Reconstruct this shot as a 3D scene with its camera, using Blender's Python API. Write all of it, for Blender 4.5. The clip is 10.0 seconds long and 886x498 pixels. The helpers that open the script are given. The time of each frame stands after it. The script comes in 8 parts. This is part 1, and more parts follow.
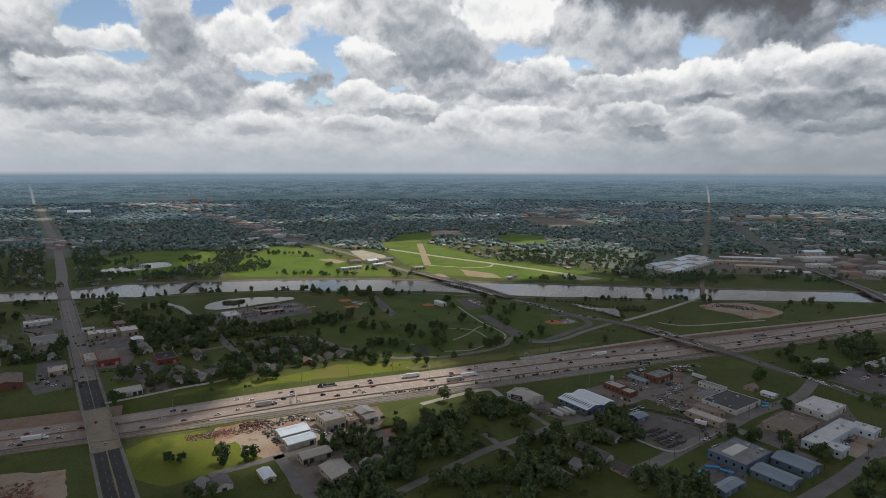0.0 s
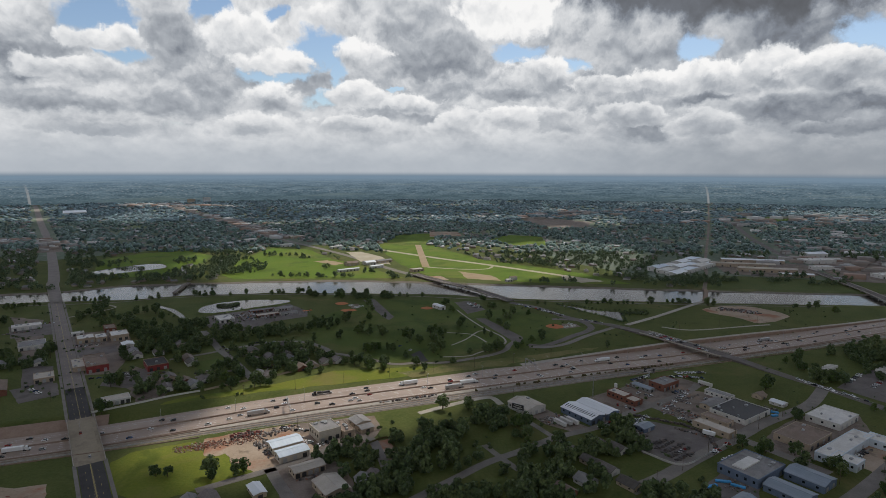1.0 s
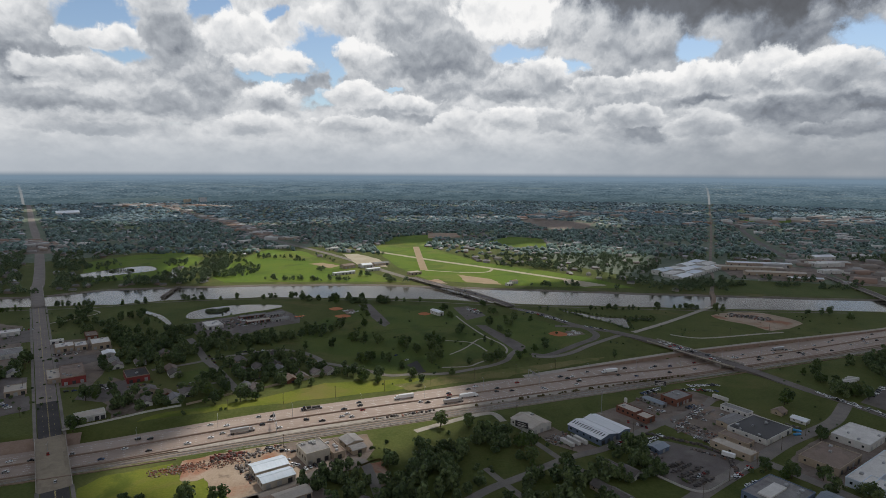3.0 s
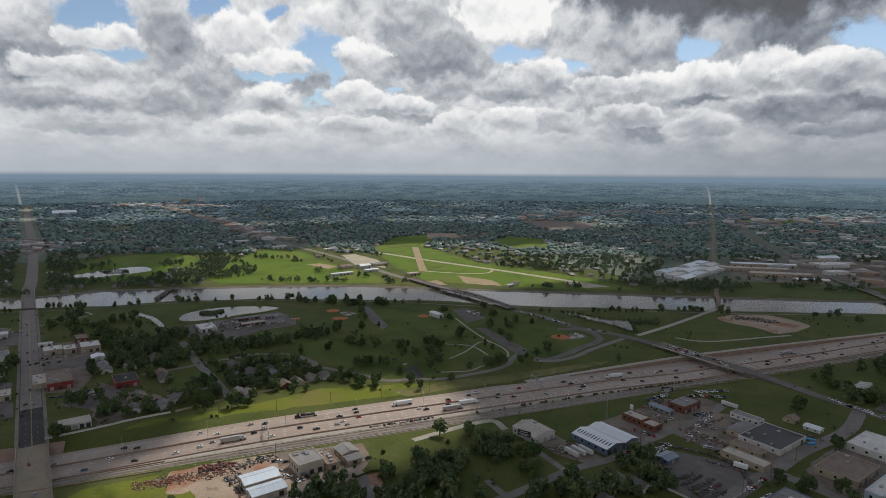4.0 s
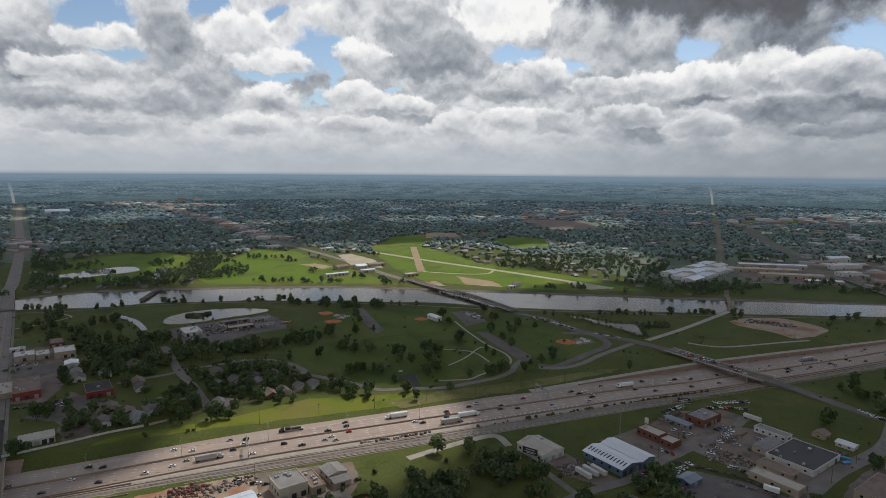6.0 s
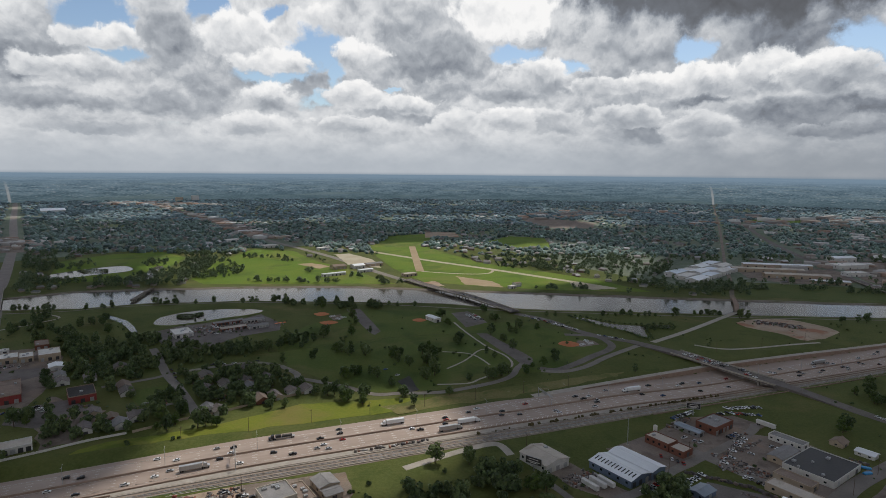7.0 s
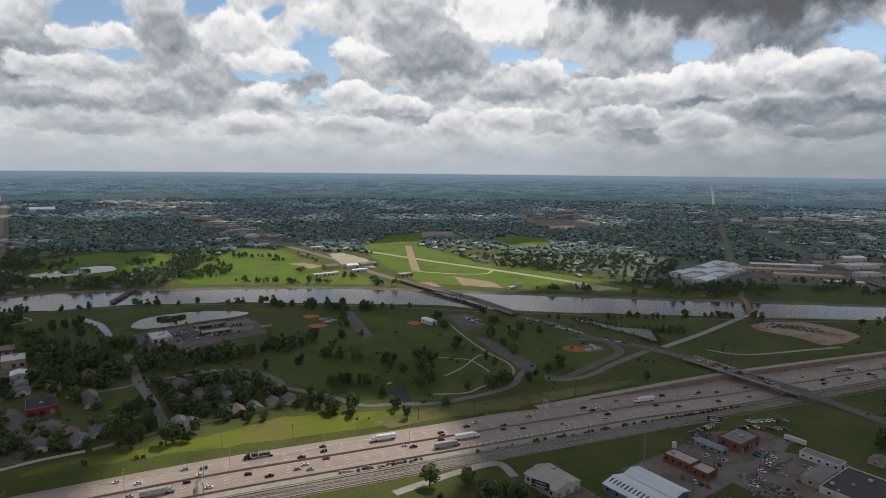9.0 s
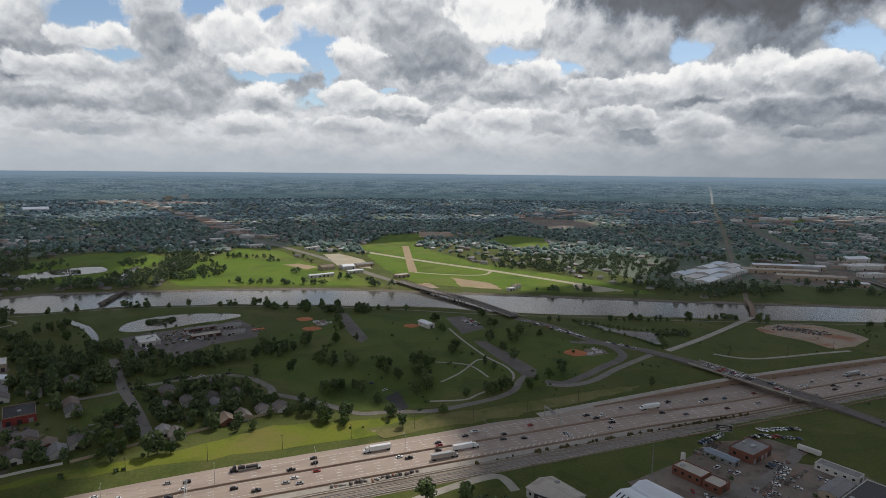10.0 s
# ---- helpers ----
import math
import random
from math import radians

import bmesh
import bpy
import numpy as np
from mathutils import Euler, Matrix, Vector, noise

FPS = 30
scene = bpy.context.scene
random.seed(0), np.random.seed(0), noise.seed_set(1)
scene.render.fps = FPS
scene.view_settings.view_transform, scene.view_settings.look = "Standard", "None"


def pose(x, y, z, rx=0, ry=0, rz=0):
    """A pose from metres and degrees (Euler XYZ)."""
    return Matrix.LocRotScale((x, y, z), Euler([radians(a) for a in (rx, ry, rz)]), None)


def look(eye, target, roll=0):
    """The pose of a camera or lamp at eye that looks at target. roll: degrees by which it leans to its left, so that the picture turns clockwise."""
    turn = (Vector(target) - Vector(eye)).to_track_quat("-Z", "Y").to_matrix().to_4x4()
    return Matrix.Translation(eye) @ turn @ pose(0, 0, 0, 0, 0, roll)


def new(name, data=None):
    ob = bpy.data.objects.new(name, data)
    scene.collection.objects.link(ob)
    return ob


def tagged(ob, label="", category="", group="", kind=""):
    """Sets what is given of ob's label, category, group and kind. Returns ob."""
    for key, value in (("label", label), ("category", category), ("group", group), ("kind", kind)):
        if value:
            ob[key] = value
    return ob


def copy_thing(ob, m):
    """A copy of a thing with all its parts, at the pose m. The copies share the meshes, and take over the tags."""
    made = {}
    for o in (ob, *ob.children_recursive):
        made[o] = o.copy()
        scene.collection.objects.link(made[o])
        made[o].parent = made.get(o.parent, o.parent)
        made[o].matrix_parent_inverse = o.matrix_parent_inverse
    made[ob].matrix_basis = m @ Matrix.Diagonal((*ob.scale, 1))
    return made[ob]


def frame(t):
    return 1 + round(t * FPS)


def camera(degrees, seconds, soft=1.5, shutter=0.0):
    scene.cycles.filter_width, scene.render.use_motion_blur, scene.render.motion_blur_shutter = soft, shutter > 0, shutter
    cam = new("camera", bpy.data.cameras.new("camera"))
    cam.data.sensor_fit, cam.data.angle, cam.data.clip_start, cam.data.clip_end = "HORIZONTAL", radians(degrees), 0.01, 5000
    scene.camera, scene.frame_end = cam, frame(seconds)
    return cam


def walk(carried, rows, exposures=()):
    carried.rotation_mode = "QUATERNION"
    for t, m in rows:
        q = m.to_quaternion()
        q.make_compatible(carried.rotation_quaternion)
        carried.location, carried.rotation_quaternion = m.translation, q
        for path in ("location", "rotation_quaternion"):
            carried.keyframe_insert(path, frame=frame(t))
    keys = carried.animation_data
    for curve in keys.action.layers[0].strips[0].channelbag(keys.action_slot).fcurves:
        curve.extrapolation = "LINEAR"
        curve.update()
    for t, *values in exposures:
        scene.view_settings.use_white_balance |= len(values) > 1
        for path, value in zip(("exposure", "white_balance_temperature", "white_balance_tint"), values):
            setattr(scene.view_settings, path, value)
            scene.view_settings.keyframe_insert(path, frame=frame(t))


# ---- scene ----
# ---- camera and its flight ----
cam = camera(73.5, 10.0, 0.7)
ROWS = [
    (0.0, 1.41, -0.47, 205.50, 0.490, -7.647, 0.112),
    (0.5, 1.26, 8.63, 205.68, 0.413, -7.627, 0.146),
    (1.0, 1.13, 17.50, 205.86, 0.351, -7.609, 0.179),
    (1.5, 1.02, 26.28, 205.97, 0.300, -7.594, 0.210),
    (2.0, 0.96, 35.08, 205.95, 0.260, -7.582, 0.240),
    (2.5, 0.93, 43.97, 205.74, 0.228, -7.572, 0.270),
    (4.0, 1.09, 71.88, 203.68, 0.167, -7.552, 0.350),
    (4.5, 1.22, 81.72, 202.47, 0.153, -7.548, 0.375),
    (5.0, 1.40, 91.85, 201.00, 0.138, -7.544, 0.399),
    (5.5, 1.61, 102.26, 199.29, 0.121, -7.541, 0.421),
    (7.0, 2.42, 134.74, 193.19, 0.042, -7.529, 0.482),
    (7.5, 2.72, 145.78, 191.02, -0.001, -7.523, 0.501),
    (8.0, 3.04, 156.76, 188.92, -0.053, -7.517, 0.518),
    (8.5, 3.34, 167.59, 186.98, -0.119, -7.508, 0.534),
    (9.0, 3.63, 178.11, 185.31, -0.199, -7.498, 0.549),
    (9.5, 3.89, 188.18, 184.04, -0.294, -7.485, 0.564),
    (10.0, 4.11, 197.64, 183.29, -0.408, -7.470, 0.577),
]


def aim(x, y, z, yaw, pitch, roll):
    a, b = radians(yaw), radians(pitch)
    way = Vector((-math.sin(a) * math.cos(b), math.cos(a) * math.cos(b), math.sin(b)))
    return look((x, y, z), Vector((x, y, z)) + 100 * way, roll)


walk(cam, [(t, aim(*row)) for t, *row in ROWS])

# ---- daylight: broken cumulus, high sun ahead ----
TO_SUN = Vector((0.26, 0.52, 0.81)).normalized()
sun = new("sun", bpy.data.lights.new("sun", "SUN"))
sun.data.energy, sun.data.angle, sun.data.color = 2.7, radians(0.8), (1.0, 0.95, 0.86)
sun.matrix_world = look(TO_SUN * 3000, (0, 0, 0))

world = bpy.data.worlds.new("sky")
scene.world = world
world.use_nodes = True
wn = world.node_tree
wn.nodes.clear()


def node(tree, kind, **values):
    n = tree.nodes.new(kind)
    for key, value in values.items():
        if key in n.inputs:
            n.inputs[key].default_value = value
    return n


def calc(tree, op, a, b=0.0, c=0.0, clamp=False):
    n = tree.nodes.new("ShaderNodeMath")
    n.operation, n.use_clamp = op, clamp
    for i, v in enumerate((a, b, c)):
        if isinstance(v, (int, float)):
            n.inputs[i].default_value = v
        else:
            tree.links.new(v, n.inputs[i])
    return n.outputs[0]


def blend(tree, fac, a, b):
    n = tree.nodes.new("ShaderNodeMix")
    n.data_type = "RGBA"
    for i, v in ((0, fac), (6, a), (7, b)):
        if isinstance(v, (int, float)):
            n.inputs[i].default_value = v
        elif isinstance(v, tuple):
            n.inputs[i].default_value = (*v[:3], 1.0)
        else:
            tree.links.new(v, n.inputs[i])
    return n.outputs[2]


def smooth(tree, v, lo, hi):
    n = tree.nodes.new("ShaderNodeMapRange")
    n.interpolation_type = "SMOOTHSTEP"
    tree.links.new(v, n.inputs[0])
    n.inputs[1].default_value, n.inputs[2].default_value = lo, hi
    return n.outputs[0]


def noise_at(tree, where, scale, detail, rough, distortion=0.0):
    n = node(tree, "ShaderNodeTexNoise", Scale=scale, Detail=detail, Roughness=rough, Distortion=distortion)
    tree.links.new(where, n.inputs["Vector"])
    return n.outputs["Fac"]


def make_sky():
    """Heaped cumulus against blue gaps: every mass has an uneven, cauliflower-like edge, an upper and a lower tone."""
    t = wn
    direction = node(t, "ShaderNodeTexCoord").outputs["Generated"]
    sep = node(t, "ShaderNodeSeparateXYZ")
    t.links.new(direction, sep.inputs[0])
    dx, dy, dz = sep.outputs
    azimuth = calc(t, "ARCTAN2", dx, dy)
    e = calc(t, "ADD", calc(t, "MAXIMUM", dz, 0.0), 0.25)
    across = calc(t, "MULTIPLY", azimuth, 4.4)
    log_e = calc(t, "MULTIPLY", calc(t, "LOGARITHM", e, 2.718), 1.95)

    def at(lift, shift=0.0):
        where = node(t, "ShaderNodeCombineXYZ")
        t.links.new(calc(t, "ADD", across, shift), where.inputs[0])
        t.links.new(calc(t, "ADD", log_e, lift), where.inputs[1])
        return where.outputs[0]

    def flat_noise(where, scale, detail, rough=0.6):
        n = node(t, "ShaderNodeTexNoise", Scale=scale, Detail=detail, Roughness=rough)
        n.noise_dimensions = "2D"
        t.links.new(where, n.inputs["Vector"])
        return calc(t, "SUBTRACT", n.outputs["Fac"], 0.5)

    curl = flat_noise(at(0.0, 5.0), 3.0, 6.0)
    curl_up = flat_noise(at(3.0, 9.0), 3.0, 6.0)

    def heaps(lift, scale, detail):
        puff = node(t, "ShaderNodeTexVoronoi", Scale=scale, Smoothness=0.25, Detail=detail, Roughness=0.5, Lacunarity=2.2)
        puff.voronoi_dimensions, puff.feature, puff.normalize = "2D", "SMOOTH_F1", True
        where = node(t, "ShaderNodeCombineXYZ")
        t.links.new(calc(t, "MULTIPLY_ADD", curl, 0.15, across), where.inputs[0])
        t.links.new(calc(t, "MULTIPLY_ADD", curl_up, 0.13, calc(t, "ADD", log_e, lift)), where.inputs[1])
        t.links.new(where.outputs[0], puff.inputs["Vector"])
        return calc(t, "SUBTRACT", 1.0, calc(t, "MULTIPLY", puff.outputs["Distance"], 2.0))

    here, above = heaps(0.0, 3.6, 4.0), heaps(0.045, 3.6, 4.0)
    wide, wide_above = heaps(0.0, 1.5, 2.0), heaps(0.14, 1.5, 2.0)
    fine = flat_noise(at(0.0, 2.0), 7.0, 7.0, 0.62)
    relief = calc(t, "MULTIPLY", calc(t, "SUBTRACT", here, above), 0.62)
    relief = calc(t, "MULTIPLY_ADD", calc(t, "SUBTRACT", wide, wide_above), 0.42, relief)
    relief = calc(t, "MULTIPLY_ADD", fine, 0.12, relief)
    # towards the skyline the heaps fade into flat ranks
    relief = calc(t, "MULTIPLY", relief, calc(t, "MULTIPLY_ADD", smooth(t, dz, 0.02, 0.14), 0.55, 0.45))
    edge = calc(t, "MULTIPLY_ADD", calc(t, "SUBTRACT", here, 0.45), 0.55, calc(t, "MULTIPLY", fine, 0.7))
    turn_a = calc(t, "MULTIPLY_ADD", curl, 0.07, azimuth)
    turn_e = calc(t, "MULTIPLY_ADD", curl_up, 0.04, dz)

    def reach(a, up, ra, re):
        """How far inside a mass: 1 at its middle, 0 on its uneven outline; and the height in it from -1 to 1."""
        p = calc(t, "MULTIPLY", calc(t, "SUBTRACT", turn_a, a), 1 / ra)
        q = calc(t, "MULTIPLY", calc(t, "SUBTRACT", turn_e, up), 1 / re)
        d = calc(t, "SQRT", calc(t, "ADD", calc(t, "MULTIPLY", p, p), calc(t, "MULTIPLY", q, q)))
        return calc(t, "ADD", calc(t, "SUBTRACT", 1.0, d), edge), q

    # a broken rank of pale cloud behind all
    tone = calc(t, "MULTIPLY_ADD", wide, 0.22, calc(t, "MULTIPLY_ADD", curl, 0.5, 0.56))

    def lay(places, soft, tone, cover):
        for a, up, ra, re, high, low in places:
            near, q = reach(a, up, ra, re)
            body = smooth(t, near, 0.12, 0.12 + soft)
            shade = calc(t, "MULTIPLY_ADD", smooth(t, q, -0.75, 0.55), high - low, low)
            # thin edges let the sun through
            rim = calc(t, "MULTIPLY", calc(t, "SUBTRACT", 1.0, smooth(t, near, 0.1, 0.7)), 0.16)
            shade = calc(t, "ADD", shade, rim)
            mix = node(t, "ShaderNodeMix")
            t.links.new(body, mix.inputs[0])
            t.links.new(tone, mix.inputs[2])
            t.links.new(shade, mix.inputs[3])
            tone = mix.outputs[0]
            cover = body if cover is None else calc(t, "MAXIMUM", cover, body)
        return tone, cover

    tone, _ = lay((
            (-0.598, 0.158, 0.124, 0.059, 0.46, 0.26), (-0.422, 0.194, 0.086, 0.071, 0.52, 0.40), (-0.387, 0.114, 0.067, 0.067, 0.50, 0.38), (-0.439, 0.095, 0.071, 0.030, 0.50, 0.36),
            (-0.577, 0.094, 0.124, 0.023, 0.44, 0.34), (0.303, 0.187, 0.143, 0.032, 0.62, 0.46), (0.537, 0.189, 0.181, 0.044, 0.40, 0.36), (0.447, 0.264, 0.352, 0.084, 0.06, 0.16),
            (0.584, 0.092, 0.114, 0.023, 0.38, 0.28), (0.503, 0.085, 0.124, 0.034, 0.46, 0.38), (0.397, 0.107, 0.071, 0.016, 0.40, 0.28), (0.103, 0.121, 0.086, 0.015, 0.50, 0.38),
            (0.326, 0.061, 0.076, 0.023, 0.40, 0.32), (-0.040, 0.089, 0.062, 0.025, 0.52, 0.38), (-0.207, 0.229, 0.057, 0.029, 0.78, 0.62)), 0.5, tone, None)
    blue = None
    for a, up, ra, re in (
            (-0.512, 0.213, 0.059, 0.044, ), (-0.370, 0.234, 0.034, 0.025, ), (-0.262, 0.234, 0.021, 0.015, ), (-0.206, 0.181, 0.050, 0.044, ),
            (-0.182, 0.150, 0.027, 0.032, ), (-0.278, 0.142, 0.076, 0.017, ), (-0.200, 0.112, 0.044, 0.019, ), (0.118, 0.183, 0.055, 0.023, ),
            (0.384, 0.176, 0.042, 0.027, ), (0.599, 0.174, 0.061, 0.042, ), (-0.490, 0.162, 0.044, 0.016, ), (0.210, 0.167, 0.025, 0.015, ),
            (-0.405, 0.060, 0.057, 0.008, ), (-0.091, 0.130, 0.023, 0.007, )):
        near, _ = reach(a, up, ra, re)
        gap = smooth(t, near, 0.1, 0.5)
        blue = gap if blue is None else calc(t, "MAXIMUM", blue, gap)
    cover = calc(t, "SUBTRACT", 1.0, blue)
    tone, cover = lay((
            (0.091, 0.243, 0.100, 0.043, 1.00, 0.84), (-0.319, 0.191, 0.090, 0.050, 0.92, 0.62), (-0.278, 0.163, 0.082, 0.027, 0.98, 0.66), (-0.511, 0.178, 0.076, 0.023, 0.80, 0.55),
            (-0.547, 0.138, 0.105, 0.023, 0.72, 0.50), (-0.063, 0.230, 0.067, 0.057, 0.56, 0.44), (-0.013, 0.183, 0.107, 0.050, 0.50, 0.30), (-0.136, 0.181, 0.063, 0.034, 1.02, 0.52),
            (-0.279, 0.113, 0.059, 0.029, 0.90, 0.42), (-0.146, 0.118, 0.088, 0.027, 0.94, 0.60), (-0.054, 0.107, 0.067, 0.025, 0.86, 0.52), (0.157, 0.155, 0.076, 0.034, 0.98, 0.50),
            (0.264, 0.131, 0.086, 0.019, 0.90, 0.58)), 0.3, tone, cover)
    tone, cover = lay((
            (0.347, 0.136, 0.076, 0.023, 1.00, 0.60), (0.411, 0.138, 0.090, 0.032, 1.00, 0.50), (0.488, 0.150, 0.057, 0.042, 0.96, 0.48), (0.557, 0.142, 0.074, 0.034, 0.95, 0.42),
            (0.020, 0.071, 0.057, 0.029, 0.72, 0.46), (0.177, 0.080, 0.076, 0.027, 0.68, 0.42), (-0.306, 0.072, 0.067, 0.025, 0.72, 0.44), (-0.532, 0.060, 0.095, 0.017, 0.58, 0.42),
            (-0.156, 0.072, 0.067, 0.023, 0.74, 0.46), (0.407, 0.068, 0.063, 0.025, 0.72, 0.46), (0.300, 0.087, 0.067, 0.025, 0.76, 0.48), (0.104, 0.081, 0.057, 0.025, 0.78, 0.48),
            (0.574, 0.061, 0.105, 0.013, 0.50, 0.38)), 0.26, tone, cover)
    # heavy bases are smooth, and the cover thickens to the west
    relief = calc(t, "MULTIPLY", relief, calc(t, "MULTIPLY_ADD", smooth(t, tone, 0.08, 0.45), 0.8, 0.2))
    west = smooth(t, azimuth, 0.05, 0.6)
    tone = calc(t, "SUBTRACT", tone, calc(t, "MULTIPLY", west, 0.11))
    tone = calc(t, "ADD", tone, relief, clamp=True)
    ramp = node(t, "ShaderNodeValToRGB")
    t.links.new(tone, ramp.inputs[0])
    stops = ((0.0, (0.1, 0.104, 0.114)), (0.25, (0.222, 0.245, 0.285)), (0.5, (0.41, 0.437, 0.475)), (0.75, (0.69, 0.705, 0.725)), (1.0, (0.93, 0.925, 0.92)))
    while len(ramp.color_ramp.elements) < len(stops):
        ramp.color_ramp.elements.new(0.5)
    for el, (where, c) in zip(ramp.color_ramp.elements, stops):
        el.position, el.color = where, (*c, 1)
    # overhead, above the view, the cover is thicker and its base grey
    cloud = blend(t, calc(t, "MULTIPLY", smooth(t, dz, 0.3, 0.55), 0.75), ramp.outputs[0], (0.132, 0.145, 0.182))
    # the far air at the skyline, and the land past the skyline
    cloud = blend(t, calc(t, "MULTIPLY", smooth(t, dz, 0.075, 0.004), 0.86), cloud, blend(t, west, (0.42, 0.46, 0.51), (0.285, 0.315, 0.355)))
    cloud = blend(t, smooth(t, dz, -0.002, -0.012), cloud, (0.16, 0.225, 0.295))
    mask = calc(t, "MAXIMUM", cover, smooth(t, dz, 0.1, 0.06))
    nishita = node(t, "ShaderNodeTexSky")
    nishita.sky_type, nishita.sun_disc = "NISHITA", False
    nishita.sun_elevation, nishita.sun_rotation = math.asin(TO_SUN.z), math.atan2(TO_SUN.x, TO_SUN.y)
    nishita.air_density, nishita.dust_density, nishita.altitude = 1.0, 0.6, 500
    clear = node(t, "ShaderNodeBackground", Strength=0.1)
    t.links.new(nishita.outputs[0], clear.inputs[0])
    cloudy = node(t, "ShaderNodeBackground", Strength=1.0)
    t.links.new(cloud, cloudy.inputs[0])
    mix = node(t, "ShaderNodeMixShader")
    t.links.new(mask, mix.inputs[0])
    t.links.new(clear.outputs[0], mix.inputs[1])
    t.links.new(cloudy.outputs[0], mix.inputs[2])
    out = node(t, "ShaderNodeOutputWorld")
    t.links.new(mix.outputs[0], out.inputs[0])


make_sky()


# ---- materials ----
def material(name, c1, c2, scale=0.3, fine=6.0, rough=0.85, metal=0.0, island=0.0, per_object=0.0, spots=None, bump=0.15, streak=None, grain=0.35, coords="Object", haze_sheen=0.0):
    """Two tones mixed by a broad and a fine noise at sizes in metres; island and per_object vary the lightness of pieces."""
    m = bpy.data.materials.new(name)
    m.use_nodes = True
    t = m.node_tree
    shader = t.nodes["Principled BSDF"]
    where = node(t, "ShaderNodeTexCoord").outputs[coords]
    if streak:
        mapping = node(t, "ShaderNodeMapping", Scale=streak)
        t.links.new(where, mapping.inputs[0])
        where = mapping.outputs[0]
    broad = noise_at(t, where, scale, 5.0, 0.6)
    small = noise_at(t, where, scale * fine, 4.0, 0.65)
    speck = smooth(t, small, 0.34, 0.66)
    fac = calc(t, "ADD", calc(t, "MULTIPLY", smooth(t, broad, 0.3, 0.7), 1 - grain), calc(t, "MULTIPLY", speck, grain), clamp=True)
    colour = blend(t, fac, c1, c2)
    for c, s, lo, hi, k in spots or ():
        colour = blend(t, calc(t, "MULTIPLY", smooth(t, noise_at(t, where, s, 6.0, 0.6, 0.4), lo, hi), k), colour, c)
    if island or per_object:
        value = node(t, "ShaderNodeNewGeometry").outputs["Random Per Island"] if island else node(t, "ShaderNodeObjectInfo").outputs["Random"]
        k = island or per_object
        gain = calc(t, "ADD", calc(t, "MULTIPLY", value, 2 * k), 1 - k)
        hsv = node(t, "ShaderNodeHueSaturation")
        t.links.new(colour, hsv.inputs["Color"])
        t.links.new(gain, hsv.inputs["Value"])
        t.links.new(calc(t, "ADD", calc(t, "MULTIPLY", value, -0.03), 0.515), hsv.inputs["Hue"])
        colour = hsv.outputs[0]
    t.links.new(colour, shader.inputs["Base Color"])
    shader.inputs["Roughness"].default_value, shader.inputs["Metallic"].default_value = rough, metal
    if rough >= 0.8:
        shader.inputs["Specular IOR Level"].default_value = 0.15
    # blue-tinted sheen that stands in for haze on foliage
    if haze_sheen:
        shader.inputs["Sheen Weight"].default_value, shader.inputs["Sheen Roughness"].default_value = haze_sheen, 0.45
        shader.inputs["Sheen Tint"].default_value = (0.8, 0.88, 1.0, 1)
    if bump:
        b = node(t, "ShaderNodeBump", Strength=bump, Distance=0.2 / max(scale, 0.05))
        t.links.new(small, b.inputs["Height"])
        t.links.new(b.outputs[0], shader.inputs["Normal"])
    return m


def pick(name, colours, rough=0.6, by_object=False, coords="Object"):
    """Each piece takes one of a few colours."""
    m = bpy.data.materials.new(name)
    m.use_nodes = True
    t = m.node_tree
    shader = t.nodes["Principled BSDF"]
    value = node(t, "ShaderNodeObjectInfo").outputs["Random"] if by_object else node(t, "ShaderNodeNewGeometry").outputs["Random Per Island"]
    ramp = node(t, "ShaderNodeValToRGB")
    ramp.color_ramp.interpolation = "CONSTANT"
    while len(ramp.color_ramp.elements) < len(colours):
        ramp.color_ramp.elements.new(0.5)
    for i, (el, c) in enumerate(zip(ramp.color_ramp.elements, colours)):
        el.position, el.color = i / len(colours), (*c, 1)
    t.links.new(value, ramp.inputs[0])
    grime = noise_at(t, node(t, "ShaderNodeTexCoord").outputs[coords], 0.35, 6.0, 0.65)
    dirt = blend(t, calc(t, "MULTIPLY", smooth(t, grime, 0.45, 0.75), 0.35), ramp.outputs[0], (0.16, 0.14, 0.12))
    t.links.new(dirt, shader.inputs["Base Color"])
    shader.inputs["Roughness"].default_value = rough
    return m


GRASS = material("grass", (0.06, 0.08, 0.017), (0.108, 0.117, 0.034), 0.02, 22, 0.95, grain=0.5, spots=(((0.19, 0.14, 0.065), 0.012, 0.56, 0.76, 0.65), ((0.04, 0.062, 0.012), 0.05, 0.52, 0.7, 0.5), ((0.14, 0.13, 0.045), 0.006, 0.5, 0.7, 0.4)))
LAWN = material("lawn", (0.064, 0.1, 0.02), (0.11, 0.13, 0.03), 0.015, 25, 0.95, grain=0.5, spots=(((0.16, 0.135, 0.055), 0.012, 0.52, 0.68, 0.45), ((0.045, 0.076, 0.016), 0.02, 0.5, 0.64, 0.6)))
AIRFIELD = material("airfield_grass", (0.088, 0.155, 0.016), (0.14, 0.182, 0.024), 0.012, 25, 0.95, grain=0.5, spots=(((0.19, 0.16, 0.06), 0.008, 0.5, 0.66, 0.45), ((0.06, 0.104, 0.016), 0.016, 0.5, 0.64, 0.6)))
VERGE = material("verge_grass", (0.118, 0.148, 0.018), (0.172, 0.182, 0.026), 0.02, 22, 0.95, grain=0.5, spots=(((0.2, 0.15, 0.06), 0.014, 0.5, 0.68, 0.6), ((0.06, 0.09, 0.014), 0.025, 0.5, 0.64, 0.65)))
